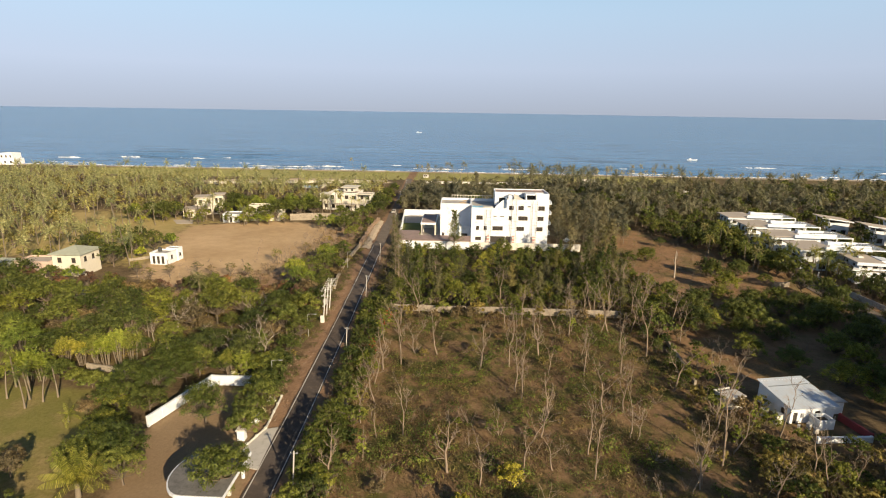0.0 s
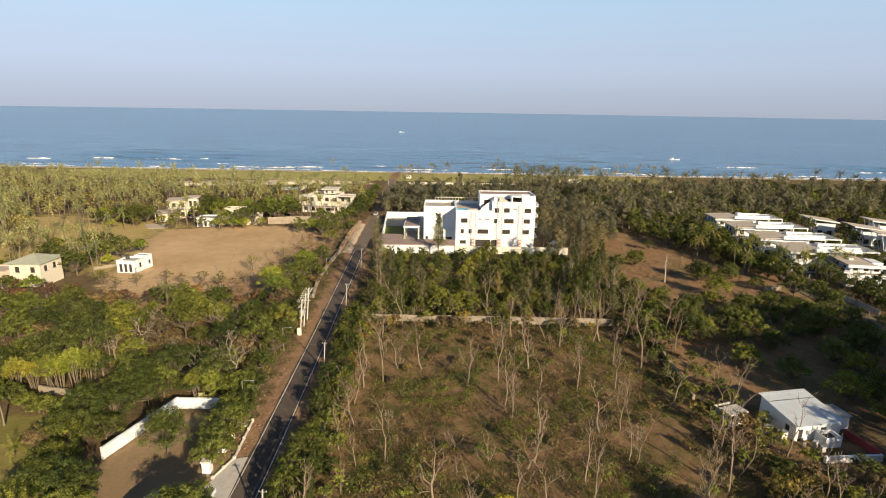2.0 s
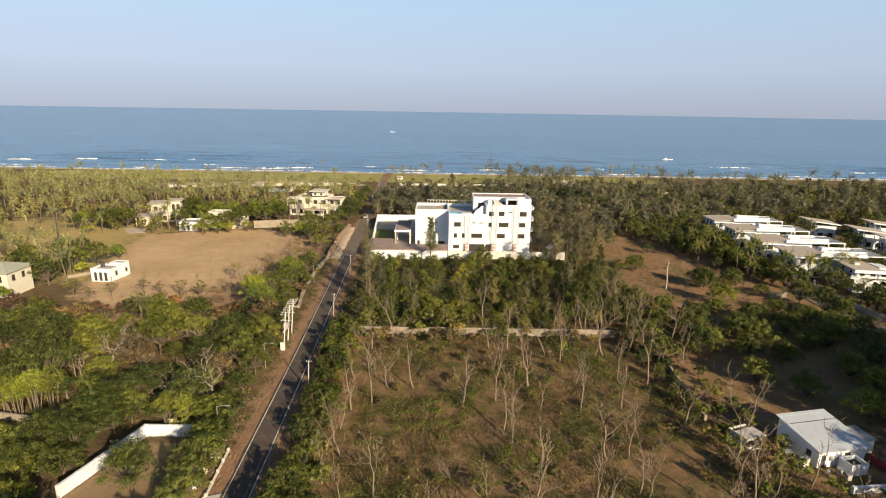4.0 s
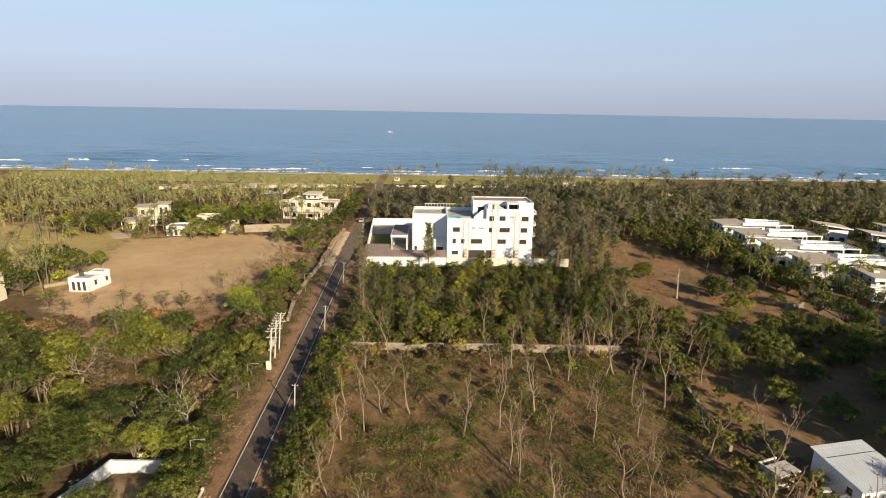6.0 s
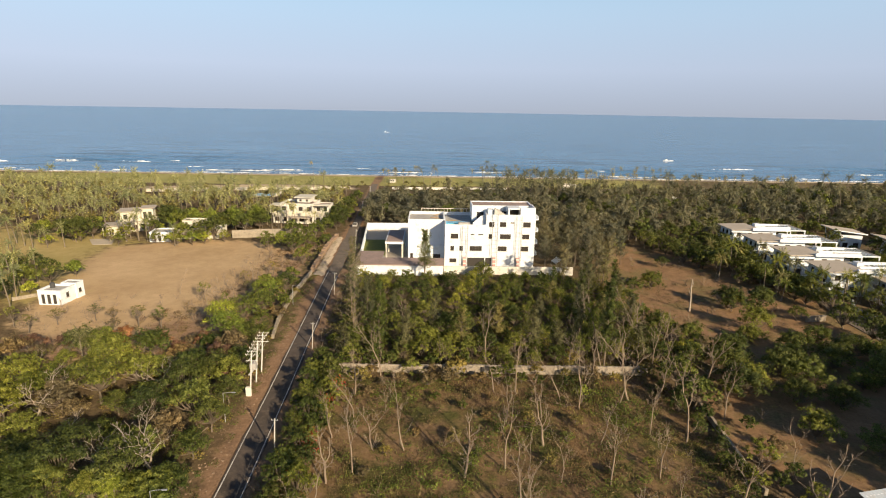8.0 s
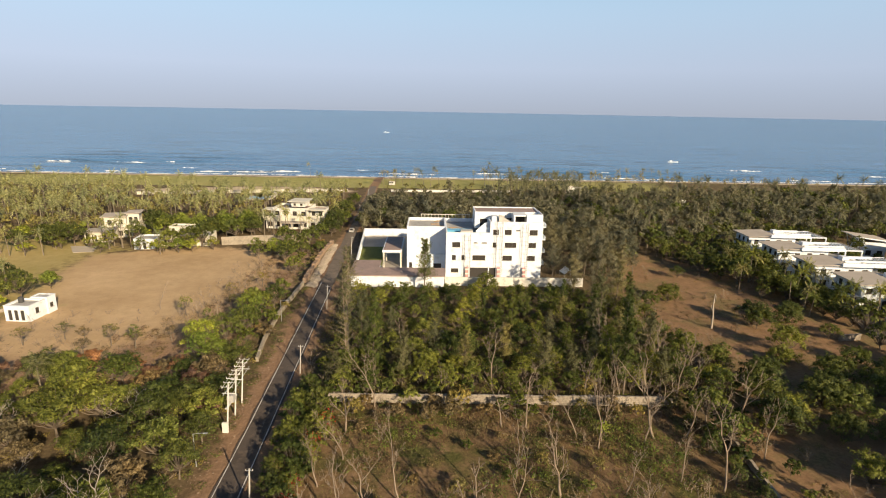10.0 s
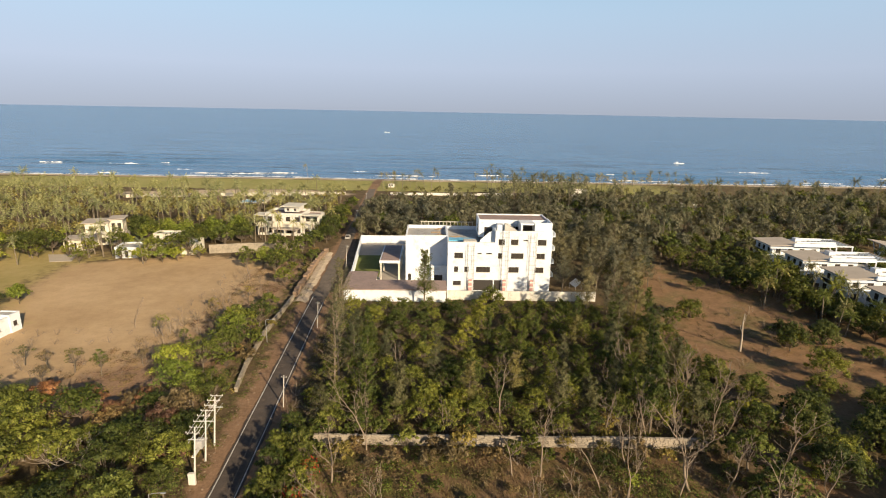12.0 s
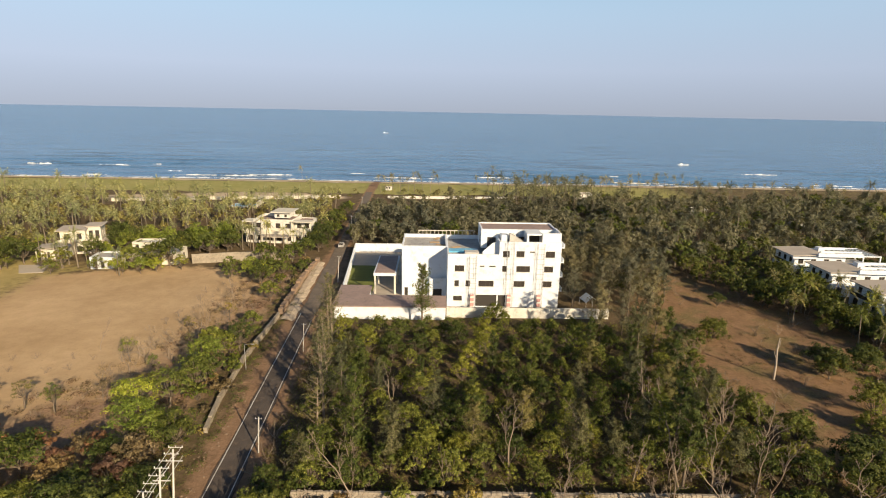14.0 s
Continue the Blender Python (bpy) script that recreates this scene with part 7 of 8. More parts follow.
cane = [make_tree("areca_palm", *cane_palm(220 + i, 5.8, 9), "bark_palm", g, lb, "palm", "garden palms") for i, (g, lb) in enumerate((("leaf_yellow", "clump of yellow-green areca palms in the garden"), ("leaf_bright", "clump of green areca palms in the garden")))]
plant(cane, [(-61.6, 81.4), (-66.2, 75.6), (-63.6, 81), (-59.4, 81), (-57.6, 81.6), (-66, 80.6), (-37, 78.4), (-34.5, 78), (-59, 84), (-68, 75), (-56.5, 83.5)], 30, 0.85, 1.1)
gard = [make_tree("garden_palm", *palm(230 + i, h, 14, 2.2, 12), "bark_palm", "leaf_green", "slim garden palm with green fronds", "palm", "garden palms") for i, h in enumerate((7.4, 6.4, 1.4))]
plant(gard, [(-57.1, 89.8), (-46.7, 77.7), (-54.2, 64.7)], 31, 0.95, 1.05)
for i, (x, y) in enumerate(((-61.6, 69.5), (-60.4, 71), (-62.8, 67.6), (-64, 70), (-66, 72.5), (-67.5, 70), (-69, 73.5), (-55.6, 85.4), (-51.3, 84.4), (-48.8, 79.6))):
    copy_thing(gard[i % 2], pose(x, y, -0.05, 3 * (i % 3) - 3, 2, 77 * i) @ Matrix.Diagonal((0.95, 0.95, 0.7 + 0.05 * (i % 4), 1)))
fr = np.random.RandomState(241)
fan = make_tree("feather_palm", tube(np.array([[0, 0, -0.1], [0, 0.05, 0.8], [0, 0.1, 1.6]]), np.array([0.3, 0.25, 0.2]), 7), frond_set(fr, np.array([0, 0.1, 1.6]), 28, 4.3, 22, 0.85, (0.15, 1.4), 0.14), "bark_palm", "leaf_yellow", "large yellow-green feather palm beside the drive", "palm")
fan.matrix_basis = pose(-42.6, 50.4, 0) @ Matrix.Diagonal((1.15, 1.15, 1.3, 1))
gt = [make_tree("garden_tree", *broadleaf(250 + i, h, w, 1250, 0.38, 0.12, 24), "bark", g, lb, group="garden trees") for i, (h, w, g, lb) in enumerate((
    (4.6, 5.0, "leaf_green", "bushy green tree in the yard"), (4.0, 6.0, "leaf_dark", "dark bush tree at the lawn's edge"), (6.4, 7.0, "leaf_green", "large green tree above the garden")))]
plant(gt, [(-26.8, 50.4), (-44, 58), (-80, 88), (-46.8, 62), (-49, 67), (-47, 71.5), (-44.5, 68), (-28.6, 68.5), (-29.6, 72.5), (-40.5, 55), (-38.8, 52.6), (-60, 48), (-63, 55), (-42.5, 79), (-29.4, 76), (-31.6, 79), (-34.5, 80), (-86, 92), (-75, 89), (-45.5, 54.5), (-48, 41), (-54, 42), (-60, 40), (-66, 44), (-28.2, 62.5), (-28.4, 65.5)], 32, 0.72, 1.05)

lush = [make_tree("lush_garden_tree", *broadleaf(245 + i, h, w, 1500, 0.4, 0.1, 26), "bark", g, lb, group="trees at the garden's end") for i, (h, w, g, lb) in enumerate(((7.0, 7.0, "leaf_bright", "large bright green tree at the end of the lawn"), (3.2, 4.2, "leaf_green", "round green garden bush at the end of the lawn"), (4.6, 4.4, "leaf_dry", "brownish thin-leaved bush tree beside the lawn")))]
for i, (k, x, y, q) in enumerate(((0, -74.5, 81.5, 1.0), (1, -64.5, 76.8, 1.0), (2, -50.8, 65.6, 0.9), (0, -78.5, 86, 0.95), (0, -70.5, 76.5, 0.7), (1, -60.5, 75.2, 0.8), (1, -57.2, 74, 0.9), (1, -67.5, 77.5, 1.0), (2, -52.8, 53.2, 0.9), (1, -53.6, 73.5, 0.9), (1, -62, 46.5, 0.9), (0, -81, 77.5, 0.9), (1, -72.8, 73.4, 0.9), (2, -55, 50.5, 0.75))):
    m = pose(x, y, -0.05, 0, 0, 67 * i) @ Matrix.Diagonal((q, q, q, 1))
    ob = lush[k] if i < 3 else copy_thing(lush[k], m)
    ob.matrix_basis = m
entry = make_tree("entrance_tree", *broadleaf(256, 6.6, 5.4, 2300, 0.34, 0.3, 34), "bark", "leaf_green", "bushy green tree spreading over the entrance canopy")
entry.matrix_basis = pose(-26.2, 50.8, 0) @ Matrix.Diagonal((1.2, 1.2, 1.1, 1))
belt = [make_tree("garden_border_tree", *broadleaf(270 + i, h, w, 2100, 0.33, 0.1, 34), "bark", "leaf_grove", "large dark spreading tree along the white garden wall", group="garden border trees") for i, (h, w) in enumerate(((6.0, 6.4), (5.2, 6.0)))]
plant(belt, [(-35.2, 65.6), (-46.6, 61.5), (-48.5, 67), (-46, 72), (-43.4, 76.5), (-50, 73), (-44, 56.5), (-41, 55), (-50, 44.5), (-46.5, 42.5), (-53, 41.5), (-47.5, 78.5), (-38, 79.5), (-29.3, 79.5), (-28.9, 73), (-45, 79)], 34, 0.85, 1.12)

# -- far woods, each one mass --
seen = lambda x, y: abs(x) < 0.87 * y + 14
cf = [feathery(300 + i, h, w, 420, 1.08, 15, 1.0) for i, (h, w) in enumerate(((8, 7.5), (9, 8), (7, 7), (8, 8.5)))]
bs = [broadleaf(330 + i, h, w, 620, 0.62, 0.1, 16, 1.0) for i, (h, w) in enumerate(((6.5, 7), (5.5, 6), (7.5, 7.5)))]
bu = [broadleaf(335 + i, h, w, 300, 0.8, 0.1, 10, 1.0) for i, (h, w) in enumerate(((6.5, 7), (5.5, 6), (7.5, 7.5)))]
bf = [broadleaf(320 + i, h, w, 620, 0.62, 0.1, 16, 1.0) for i, (h, w) in enumerate(((6.5, 7), (5.5, 6), (7.5, 7.5)))]
pf = [palm(340 + i, h, 17, 3.9, 8) for i, h in enumerate((7.5, 8.5, 9.5, 6.5))]
spots = scatter(41, lambda x, y: clear_of_road(x, y, 3.4) and not (-26 < x < 40 and y < 223.5) and not (50 < x < 72 and 255 < y < 285) and y < 284 + 0.22 * max(0, x), (-27, 74, 223, 302), 5.0)
spots += scatter(56, lambda x, y: y > 196 + max(0, x - 54) * 0.6, (40.5, 70, 190, 226), 4.6)
wood_of("casuarina_wood", cf, spots, 42, "dense grey-green casuarina wood behind the white building", "bark", "leaf_feather", lo=0.6, hi=1.1)
far_wood = in_poly([(70, 205), (100, 214), (128, 222), (165, 222), (330, 215), (360, 322), (200, 316), (110, 304), (70, 301), (60, 296)])
inside = lambda x, y: far_wood(x, y) and seen(x, y)
spots = scatter(43, inside, (60, 360, 205, 345), 5.5, 9000)
wood_of("casuarina_wood", cf + bf[:1], spots, 44, "wide casuarina wood reaching towards the shore, haze-grey in colour", "bark", "leaf_feather", lo=0.65, hi=1.1)
spots = scatter(57, inside, (60, 360, 205, 345), 11, 3000) + scatter(58, lambda x, y: True, (-26, 72, 226, 284), 13, 900)
wood_of("mixed_wood", bs, spots, 59, "leafy green trees standing among the casuarinas", "bark", "leaf_green", lo=0.7, hi=1.15)
spots = scatter(61, lambda x, y: True, (52, 80, 240, 262), 3.6, 500)
wood_of("green_thicket", bs, spots, 62, "fresh green thicket behind the white building", "bark", "leaf_bright", lo=0.5, hi=0.8)
spots = scatter(63, lambda x, y: far_wood(x, y) and seen(x, y), (60, 300, 205, 325), 13, 3000) + scatter(64, lambda x, y: True, (34, 76, 286, 338), 6.5, 900)
wood_of("wood_palms", pf, spots, 65, "coconut palms rising out of the casuarina wood", "bark_palm", "frond_dull", lo=0.85, hi=1.3)
inside = in_poly([(70, 202), (71.5, 187), (74, 175), (83, 163), (87, 152), (90, 141), (95, 131), (95, 131), (88.5, 138), (93, 150), (94.6, 204), (95, 214), (100, 222), (128, 226), (165, 226), (240, 200), (260, 130), (168, 120), (166, 165), (166, 222), (128, 215), (98, 217), (78, 214)])
spots = scatter(45, lambda x, y: inside(x, y) and seen(x, y), (66, 260, 120, 226), 4.7)
spots += scatter(55, lambda x, y: True, (121, 127, 140, 212), 4.5) + [(122, 150), (126, 144), (110, 147), (111, 130), (117, 147), (130, 158), (134, 150)]
bv = [broadleaf(350 + i, h, w, 760, 0.55, 0.04, 18, 1.0) for i, (h, w) in enumerate(((6.0, 6), (5.0, 5.4), (6.8, 6.2)))]
wood_of("dark_wood", bv, spots, 46, "dark green trees round the modern villas", "bark", "leaf_dark", lo=0.7, hi=1.15)
grove_in = in_poly([(-40, 240), (-66, 250), (-90, 236), (-115, 232), (-126, 208), (-175, 222), (-128, 172), (-110, 160), (-122, 140), (-200, 170), (-420, 300), (-420, 326), (-158, 312), (-144, 298), (-92, 306), (-42, 310)])
inside = lambda x, y: grove_in(x, y) and seen(x, y) and not (-92 < x < -75 and 290 < y < 306)
spots = scatter(47, inside, (-420, -38, 140, 338), 5.6, 14000)
wood_of("palm_grove", pf, spots[::1], 48, "wide grove of coconut palms between the houses and the shore", "bark_palm", "frond", lo=0.7, hi=1.1)
spots = scatter(49, inside, (-420, -38, 140, 338), 7.2, 8000)
wood_of("grove_underwood", bu, spots, 50, "low trees and bushes under the palms", "bark", "leaf_under", lo=0.5, hi=0.9)
spots = scatter(51, lambda x, y: clear_of_road(x, y, 5) and seen(x, y), (-60, 260, 300, 345), 9.5)
wood_of("shore_scrub", bu, spots, 52, "dusty scrub behind the beach", "bark", "leaf_olive", lo=0.25, hi=0.55)
spots = scatter(53, lambda x, y: True, (60, 230, 350, 372), 7)
wood_of("palm_belt", pf, spots, 54, "belt of palms along the shore", "bark_palm", "frond_dull", lo=0.45, hi=0.75)

# -- undergrowth: low shrubs, weeds and dry grass --
sh = [shrub(400 + i, 0.62, 1.5, 110, 0.13) for i in range(5)]


def cover(name, inside, box, gap, seed, green, label, lo, hi, tries=9000, flat=1.0):
    spots = scatter(seed, inside, box, gap, tries)
    r = random.Random(seed)
    V = [placed(r.choice(sh), x, y, -0.05, r.uniform(0, 6.28), s, s * flat * r.uniform(0.6, 1.3)) for x, y in spots for s in (r.uniform(lo, hi),)]
    ob = new(name, quad_mesh(name, *join(V), M[green]))
    return tagged(ob, label, "undergrowth", kind="stuff")


plot = in_poly([(-18, 44), (-19.5, 110), (38, 110), (39, 80), (46, 62), (70, 50), (60, 40)])
patchy = lambda k: (lambda x, y: plot(x, y) and noise.noise((x * 0.11 + k * 7, y * 0.11, k)) > 0.06)
cover("weeds", patchy(1), (-20, 70, 40, 110), 1.5, 61, "leaf_olive", "olive weeds and low shrubs on the dry plot", 0.5, 1.4, flat=0.55)
cover("dry_weeds", patchy(2), (-20, 70, 40, 110), 1.35, 62, "dry_grass", "straw-coloured dry weeds and grass", 0.4, 1.3, flat=0.5)
cover("green_shrubs", lambda x, y: plot(x, y) and noise.noise((x * 0.11 + 21, y * 0.11, 3)) > -0.08, (-20, 70, 40, 110), 1.7, 63, "leaf_green", "scattered green shrubs on the dry plot", 0.6, 1.7)
cover("scrub_clumps", lambda x, y: plot(x, y) and noise.noise((x * 0.09 + 41, y * 0.09, 9)) > 0.1, (-12, 60, 46, 109), 2.6, 95, "leaf_green", "clumps of green weeds and seedlings on the dry plot", 1.2, 2.4, flat=1.1)
cover("scrub_clumps", lambda x, y: plot(x, y) and noise.noise((x * 0.09 + 57, y * 0.09, 17)) > 0.02, (-12, 60, 46, 109), 2.6, 96, "dry_grass", "clumps of brown dried scrub on the dry plot", 1.1, 2.2, flat=1.0)
cover("scrub_clumps", lambda x, y: plot(x, y) and noise.noise((x * 0.09 + 41, y * 0.09, 9)) > 0.2, (-12, 60, 46, 109), 2.9, 97, "leaf_bright", "bright green seedlings on the dry plot", 1.0, 2.0, flat=1.1)
hedge = [make_tree("hedge_bush", *broadleaf(260 + i, h, w, 230, 0.52, 0.0, 14), "bark", g, lb, "bush", "roadside bushes") for i, (h, w, g, lb) in enumerate(((3.0, 3.4, "leaf_olive", "dusty olive bush beside the lane"), (3.6, 3.6, "leaf_green", "green bush beside the lane"), (2.6, 3.2, "leaf_dry", "dry brown bush beside the lane"), (3.2, 3.0, "leaf_grove", "dark green bush at the plot edge")))]
spots = scatter(81, lambda x, y: 4.6 < x - road_x(y) < 9.5 and (y < 112), (-22, -8, 46, 112), 3.6, 1500) + scatter(82, lambda x, y: True, (37, 46, 58, 112), 3.6, 400, 30) + scatter(88, lambda x, y: not (44 < x < 62 and y > 63.2), (38, 62, 50, 66), 2.5, 700, 40) + scatter(83, lambda x, y: -10.5 < x - road_x(y) < -6.4 and (y < 158 or y > 186), (-44, -28, 128, 208), 3.2, 1500, 30) + scatter(84, lambda x, y: True, (-14, 36, 106, 110), 3.0, 500, 22) + scatter(87, lambda x, y: True, (-16, 44, 112, 124), 3.2, 900, 52) + scatter(86, lambda x, y: plot(x, y) and noise.noise((x * 0.07, y * 0.07, 13)) > 0.0, (-10, 38, 50, 108), 4.0, 900, 46)
plant(hedge, spots, 85, 0.55, 1.1, lambda x, y: 0.62 if -9 < x < 34 and y < 106 else 1.0)
tall_hedge = [make_tree("lane_hedge_tree", *broadleaf(264 + i, h, w, 780, 0.33, 0.0, 24), "bark", g, lb, group="hedge trees") for i, (h, w, g, lb) in enumerate(((4.4, 3.8, "leaf_grove", "dark green dense hedge tree along the lane"), (3.8, 3.6, "leaf_green", "green dense hedge tree along the lane"), (4.8, 3.4, "leaf_dark", "dark upright hedge tree along the lane")))]
plant(tall_hedge, scatter(93, lambda x, y: 4.3 < x - road_x(y) < 8.0, (-22, -8, 48, 112), 2.4, 1800, 60) + [(36.4 + 1.4 * (i % 2), 80 + 3.1 * i) for i in range(9)], 94, 0.7, 1.1, lambda x, y: 1.0 if x < 0 else 0.7)
edge_l = lambda x, y: -9.5 < x - road_x(y) < -3.6 and (y > 74)
edge_r = lambda x, y: 3.4 < x - road_x(y) < 8 and y > 44
cover("verge_weeds", edge_l, (-44, -20, 60, 210), 1.5, 64, "leaf_green", "green weeds along the verge", 0.5, 1.5)
cover("verge_weeds", edge_r, (-24, -10, 44, 165), 1.5, 65, "leaf_olive", "dusty weeds and shrubs along the verge", 0.5, 1.9)
thk = in_poly(THICKET)
cover("thicket_floor", lambda x, y: thk(x, y) or (thk(x, y - 8) and y < 145), (-132, -29, 74, 152), 2.2, 66, "leaf_olive", "dry weeds beneath the thicket", 0.7, 1.8)
cover("grove_floor", lambda x, y: clear_of_road(x, y, 6), (-20, 46, 112, 165), 1.9, 67, "leaf_green", "weeds and saplings beneath the grove", 0.7, 2.2)
clr = in_poly(CLEARING)
cover("clearing_weeds", lambda x, y: clr(x, y) and noise.noise((x * 0.1, y * 0.1, 5)) > -0.05, (38, 106, 76, 204), 2.3, 68, "dry_grass", "dry grass tufts on the reddish clearing", 0.3, 0.8)
cover("dry_shrubs", lambda x, y: clr(x, y) and noise.noise((x * 0.09, y * 0.09, 31)) > -0.12, (42, 78, 122, 160), 2.0, 91, "leaf_dry", "low dried-up brown shrubs on the reddish clearing", 0.5, 1.2)
cover("dry_shrubs", lambda x, y: clr(x, y) and noise.noise((x * 0.09, y * 0.09, 37)) > 0.1, (42, 96, 84, 200), 2.6, 92, "leaf_olive", "olive weeds on the reddish clearing", 0.4, 1.0)
fld = in_poly(FIELD)
cover("field_edge_weeds", lambda x, y: fld(x, y) and (x > -52 or y < 134) and noise.noise((x * 0.06, y * 0.06, 8)) > 0.0, (-104, -36, 122, 204), 1.8, 69, "dry_grass", "dry grass tufts at the edge of the bare field", 0.25, 0.8, flat=0.6)

brown = in_poly([(-64, 127), (-56, 140), (-50, 152), (-48.5, 170), (-47, 190), (-39, 195), (-37, 160), (-38, 127)])
cover("field_brush", lambda x, y: brown(x, y) and noise.noise((x * 0.1, y * 0.1, 44)) > -0.15, (-64, -36, 127, 195), 2.3, 98, "leaf_dry", "low brown brush along the lane side of the field", 0.8, 2.0)
cover("field_brush", lambda x, y: brown(x, y) and noise.noise((x * 0.1, y * 0.1, 52)) > 0.05, (-64, -36, 127, 195), 2.6, 99, "leaf_red", "low rust-brown brush along the lane side of the field", 0.7, 1.7)
tf_ = [tuft(430 + i, 0.36, 8) for i in range(4)]


def grass(name, inside, box, gap, seed, green, label, lo, hi, tries):
    spots = scatter(seed, inside, box, gap, tries)
    r = random.Random(seed)
    ob = new(name, quad_mesh(name, *join([placed(r.choice(tf_), x, y, -0.03, r.uniform(0, 6.28), s) for x, y in spots for s in (r.uniform(lo, hi),)]), M[green]))
    return tagged(ob, label, "grass", kind="stuff")


grass("dry_grass", patchy(5), (-20, 70, 40, 110), 0.55, 71, "dry_grass", "thin dry grass on the plot", 0.6, 1.5, 30000)
grass("green_grass", patchy(6), (-20, 70, 40, 110), 0.65, 72, "leaf_olive", "thin olive grass on the plot", 0.6, 1.5, 22000)
br = [brush(440 + i, 1.7, 6) for i in range(4)]
spots = scatter(73, lambda x, y: plot(x, y) and (x < -6 or x > 30 or y < 62 or noise.noise((x * 0.12, y * 0.12, 3)) > 0.25), (-19, 64, 44, 108), 4.6, 2000) + scatter(74, edge_r, (-24, -10, 44, 165), 2.6, 2500) + scatter(75, lambda x, y: thk(x, y), (-130, -30, 76, 126), 9, 900) + scatter(76, lambda x, y: True, (-54, -36, 138, 190), 2.6, 1500, 90) + scatter(78, lambda x, y: clr(x, y) and noise.noise((x * 0.08, y * 0.08, 21)) > -0.1, (40, 100, 95, 200), 4.6, 1500, 90) + scatter(77, lambda x, y: fld(x, y - 6) or fld(x, y), (-90, -42, 126, 146), 3.6, 900, 50)
r = random.Random(75)
tagged(new("dry_brush", quad_mesh("dry_brush", *join([placed(r.choice(br), x, y, 0, r.uniform(0, 6.28), s, s) for x, y in spots for s in (r.uniform(0.6, 1.7),)]), M["bark_pale"])), "leafless twiggy brush on the dry plot and verge", "brush", kind="stuff")

r = random.Random(77)
stones = Buf()
for i in range(330):
    y = r.uniform(66, 135)
    x = road_x(y) - r.uniform(2.6, 6.0)
    q = r.uniform(0.05, 0.15)
    k = len(stones.v)
    stones.v += [(x + q * a * r.uniform(0.6, 1.2), y + q * b * r.uniform(0.6, 1.2), q * c * r.uniform(0.5, 1.0)) for a, b, c in ((-1, -1, -0.2), (1, -1, -0.2), (1, 1, -0.2), (-1, 1, -0.2), (-0.6, -0.6, 1), (0.6, -0.6, 1), (0.6, 0.6, 1), (-0.6, 0.6, 1))]
    stones.f += [tuple(k + j for j in f) for f in ((4, 5, 6, 7), (0, 1, 5, 4), (1, 2, 6, 5), (2, 3, 7, 6), (3, 0, 4, 7))]
single("rubble", stones, M["rubble"], "broken stones and rubble scattered along the verge", "stones", kind="stuff")

# ---- single things that stand out ----
pool = thing("swimming_pool", "blue swimming pool with a pale kerb among palms", "pool", at=pose(-84, 298, 0, 0, 0, 3))
part("water", Buf().box(-5, -4, 0.05, 5, 4, 0.3), M["pool_blue"], pool, "clear blue pool water")
part("kerb", ring(-5.8, -4.8, 5.8, 4.8, 0.8, -0.1, 0.42), M["cream_paint"], pool)
part("screen_wall", Buf().box(6.2, -4, 0, 6.5, 8, 2.2), M["cream_paint"], pool)
single("forecourt", Buf().prism([(-112.5, 201.5), (-107, 194), (-101.5, 195), (-104.5, 202)], -0.1, 0.1), M["roof_tan"], "grey paved forecourt before the garden house", "pavement", kind="structure")
tarp = thing("tarp_shelter", "white tarpaulin shelter beside the white building", "shelter", at=pose(36.2, 175, 0, 0, 0, 12))
part("sheet", Buf().hull([(-1.6, -1.6, 1.4), (0.1, -1.6, 2.6), (0.1, 1.8, 2.6), (-1.6, 1.8, 1.4)], [(0.1, -1.6, 2.6), (1.8, -1.6, 1.3), (1.8, 1.8, 1.3), (0.1, 1.8, 2.6)]), M["white_paint"], tarp)
for x, y, h in ((-1.5, -1.5, 1.4), (-1.5, 1.7, 1.4), (1.7, -1.5, 1.3), (1.7, 1.7, 1.3), (0.1, -1.5, 2.5), (0.1, 1.7, 2.5)):
    part("pole", Buf().tube([(x, y, -0.1), (x, y, h)], 0.035, 5), M["bamboo"], tarp)


def car(x, y, turn, paint, label):
    c = thing("car", label, "car", at=pose(x, y, 0.12, 0, 0, turn))
    side = [(-2.0, 0.35), (2.0, 0.35), (2.05, 0.75), (1.1, 0.92), (0.55, 1.4), (-1.1, 1.43), (-1.75, 0.98), (-2.05, 0.9)]
    b = Buf()
    m = len(side)
    b.v = [(a, -0.82, h) for a, h in side] + [(a, 0.82, h) for a, h in side]
    for i in (4, 5, m + 4, m + 5):
        b.v[i] = (b.v[i][0], b.v[i][1] * 0.8, b.v[i][2])
    b.f = [tuple(range(m)), tuple(range(2 * m - 1, m - 1, -1))] + [(i, m + i, m + (i + 1) % m, (i + 1) % m) for i in range(m)]
    part("body", b, paint, c)
    part("windscreen", Buf().hull([(1.08, -0.68, 0.97), (1.08, 0.68, 0.97), (0.6, 0.6, 1.39), (0.6, -0.6, 1.39)]), M["glass_dark"], c)
    part("rear_window", Buf().hull([(-1.77, 0.68, 1.02), (-1.77, -0.68, 1.02), (-1.16, -0.6, 1.42), (-1.16, 0.6, 1.42)]), M["glass_dark"], c)
    for a in (-1.25, 1.25):
        for sgn in (-0.84, 0.68):
            w = part("wheel", Buf().tube([(a, sgn, 0.32), (a, sgn + 0.16, 0.32)], 0.32, 12), M["cable"], c, "black tyre")
            part("rim", Buf().tube([(a, sgn - 0.01, 0.32), (a, sgn + 0.17, 0.32)], 0.18, 8), M["steel"], w)
    for sgn in (-0.6, 0.45):
        part("headlight", Buf().box(2.0, sgn, 0.6, 2.07, sgn + 0.2, 0.74), M["old_white"], c)
    return c


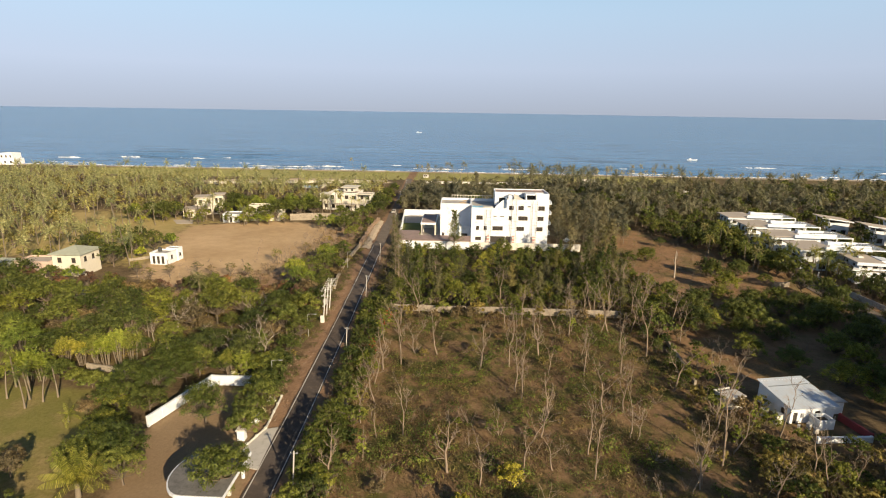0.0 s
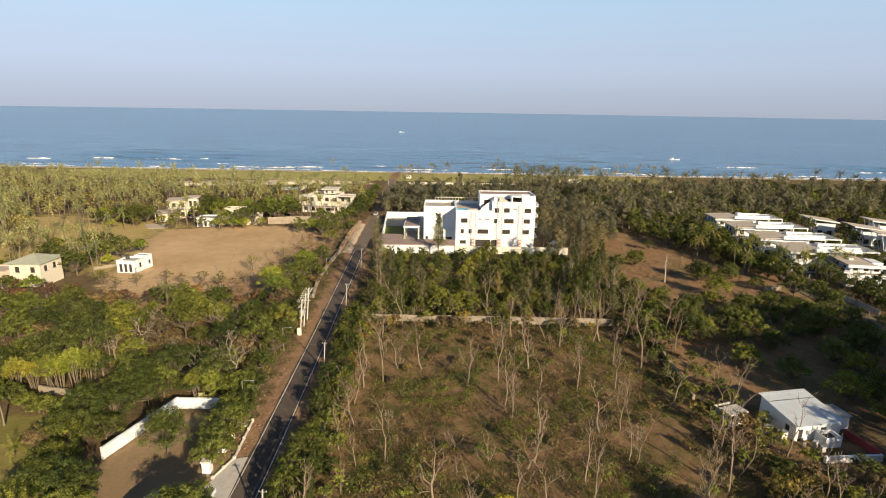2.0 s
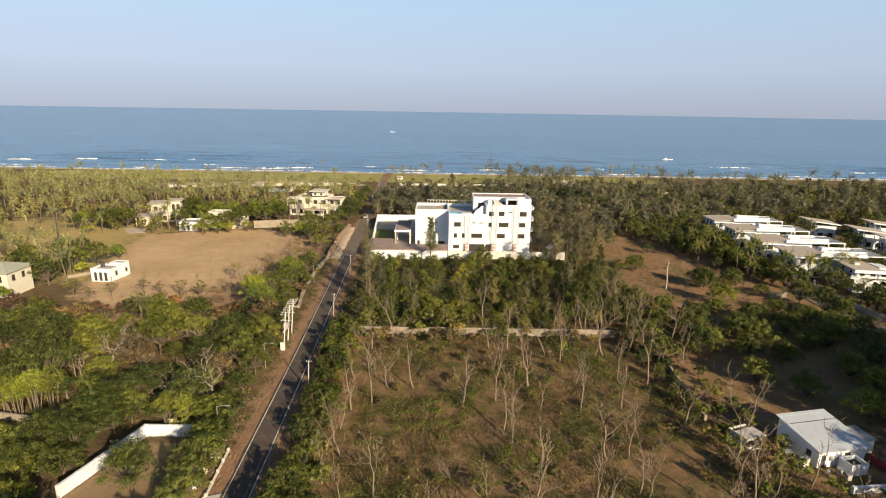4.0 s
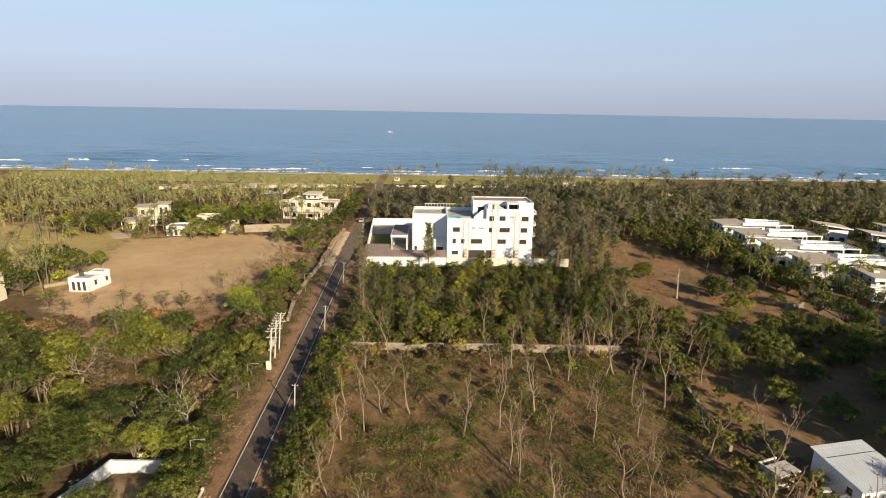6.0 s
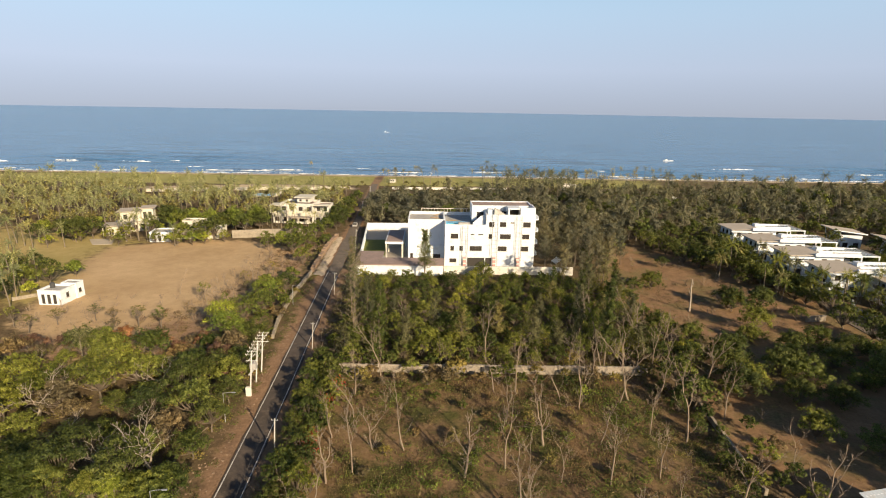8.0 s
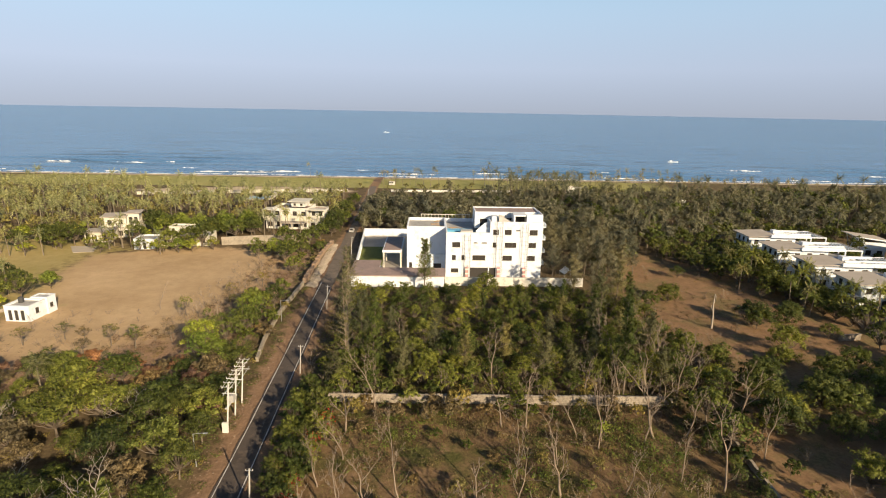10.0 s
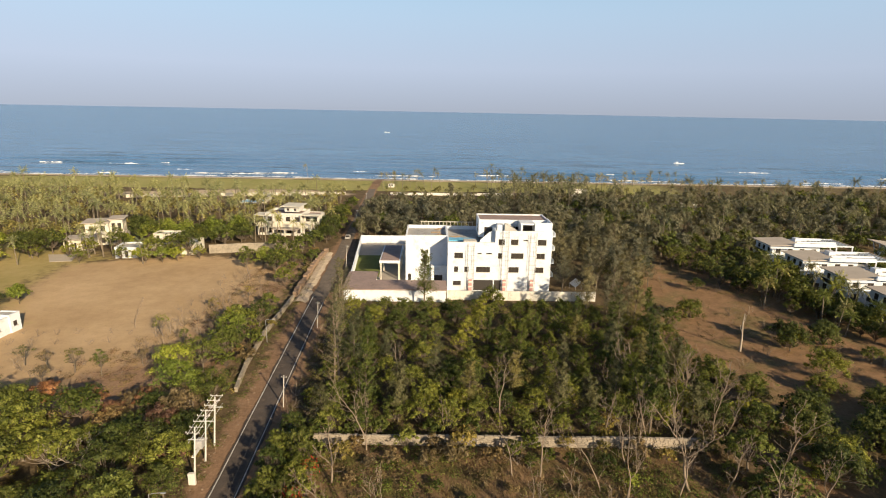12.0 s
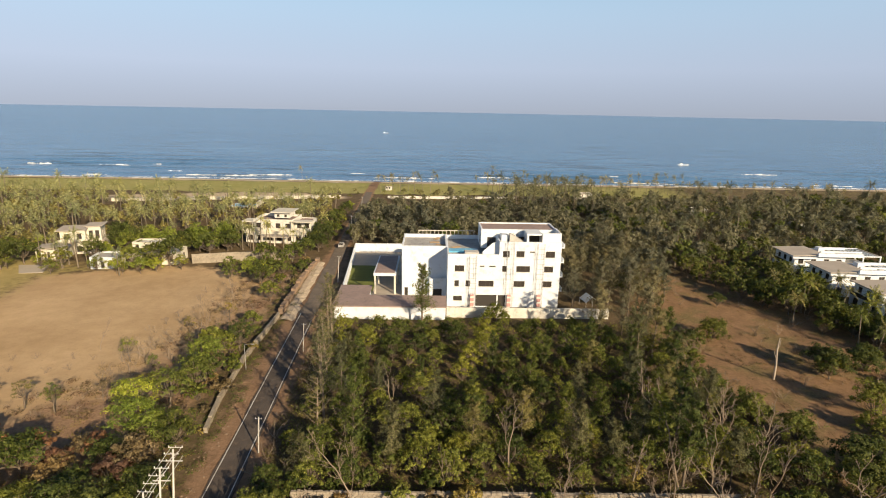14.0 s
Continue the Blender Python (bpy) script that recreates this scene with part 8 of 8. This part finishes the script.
car(-28.9, 226, 92, M["deck_grey"], "small grey car standing on the shaded lane")


def blossom(name, x, y, h, w, green, flower, label, seed, share=0.35):
    """A bush or small tree with flowers as a second, looser crown."""
    t = thing(name, label, "bush" if h < 3.2 else "tree", "flowering plants", at=pose(x, y, -0.05, 0, 0, seed * 37 % 360))
    a, b = broadleaf(seed, h, w, 420, 0.36, 0.02, 14)
    part("stem", quad_mesh("stem", *a, M["bark"], True), None, t)
    part("leaves", quad_mesh("leaves", *b, M[green]), None, t)
    _, f = broadleaf(seed, h * 1.03, w * 1.06, int(420 * share), 0.3, 0.04, 14)
    tagged(part("flowers", quad_mesh("flowers", *f, M[flower]), None, t), "small bright flowers scattered over the leaves", kind="stuff")


for i, (x, y, h, w) in enumerate(((-15.8, 88, 2.4, 2.8), (-16.6, 92, 2.0, 2.4), (-15.5, 99, 2.8, 2.6), (-14.9, 104, 3.0, 2.8), (-17.4, 84, 1.6, 2.0))):
    blossom("bougainvillea", x, y, h, w, "leaf_green", "bloom_red", "green bougainvillea with red flowers beside the lane", 500 + i, 0.22)
for i, (x, y, h, w) in enumerate(((-71.5, 83.5, 3.6, 3.6), (-28.0, 67.4, 1.8, 1.6), (-27.6, 70.5, 1.8, 1.6), (-36, 77.4, 2.2, 1.4), (-41, 72.5, 2.0, 1.3), (-33.8, 77.2, 2.2, 1.4))):
    blossom("frangipani", x, y, h, w, "leaf_green", "bloom_white", "frangipani with white blossoms near the garden wall", 520 + i, 0.18)
for i, (x, y, h, w) in enumerate(((6.6, 55.6, 2.6, 3.4), (57.5, 65.5, 2.0, 2.2), (-18.6, 121, 3.0, 2.6), (0.5, 50.5, 2.2, 2.6), (-60.5, 53, 1.8, 2.4), (-13.8, 68, 2.0, 2.2))):
    yb = make_tree("yellow_bush", *broadleaf(540 + i, h, w, 620, 0.34, 0.0, 16), "bark", "leaf_yellow", "bright yellow-green bush on the dry plot", "bush", "yellow bushes")
    yb.matrix_basis = pose(x, y, -0.05)
# a dead leaning tree and creepers over bare trunks
for i, (x, y, h) in enumerate(((29.5, 56.5, 5.5), (36.2, 62.6, 6.0), (41.5, 68.5, 4.5), (-11.8, 58.6, 3.8), (22.6, 100.6, 4.6))):
    cr = make_tree("creeper_tree", forked(560 + i, h * 1.4, 0.35, 0.6, 4), broadleaf(570 + i, h, 1.5, 420, 0.26, 0.0, 12)[1], "bark_pale", "leaf_bright", "bare trunk wrapped in bright green creeper", "tree", "creeper trees")
    cr.matrix_basis = pose(x, y, -0.05, 0, 0, 50 * i)
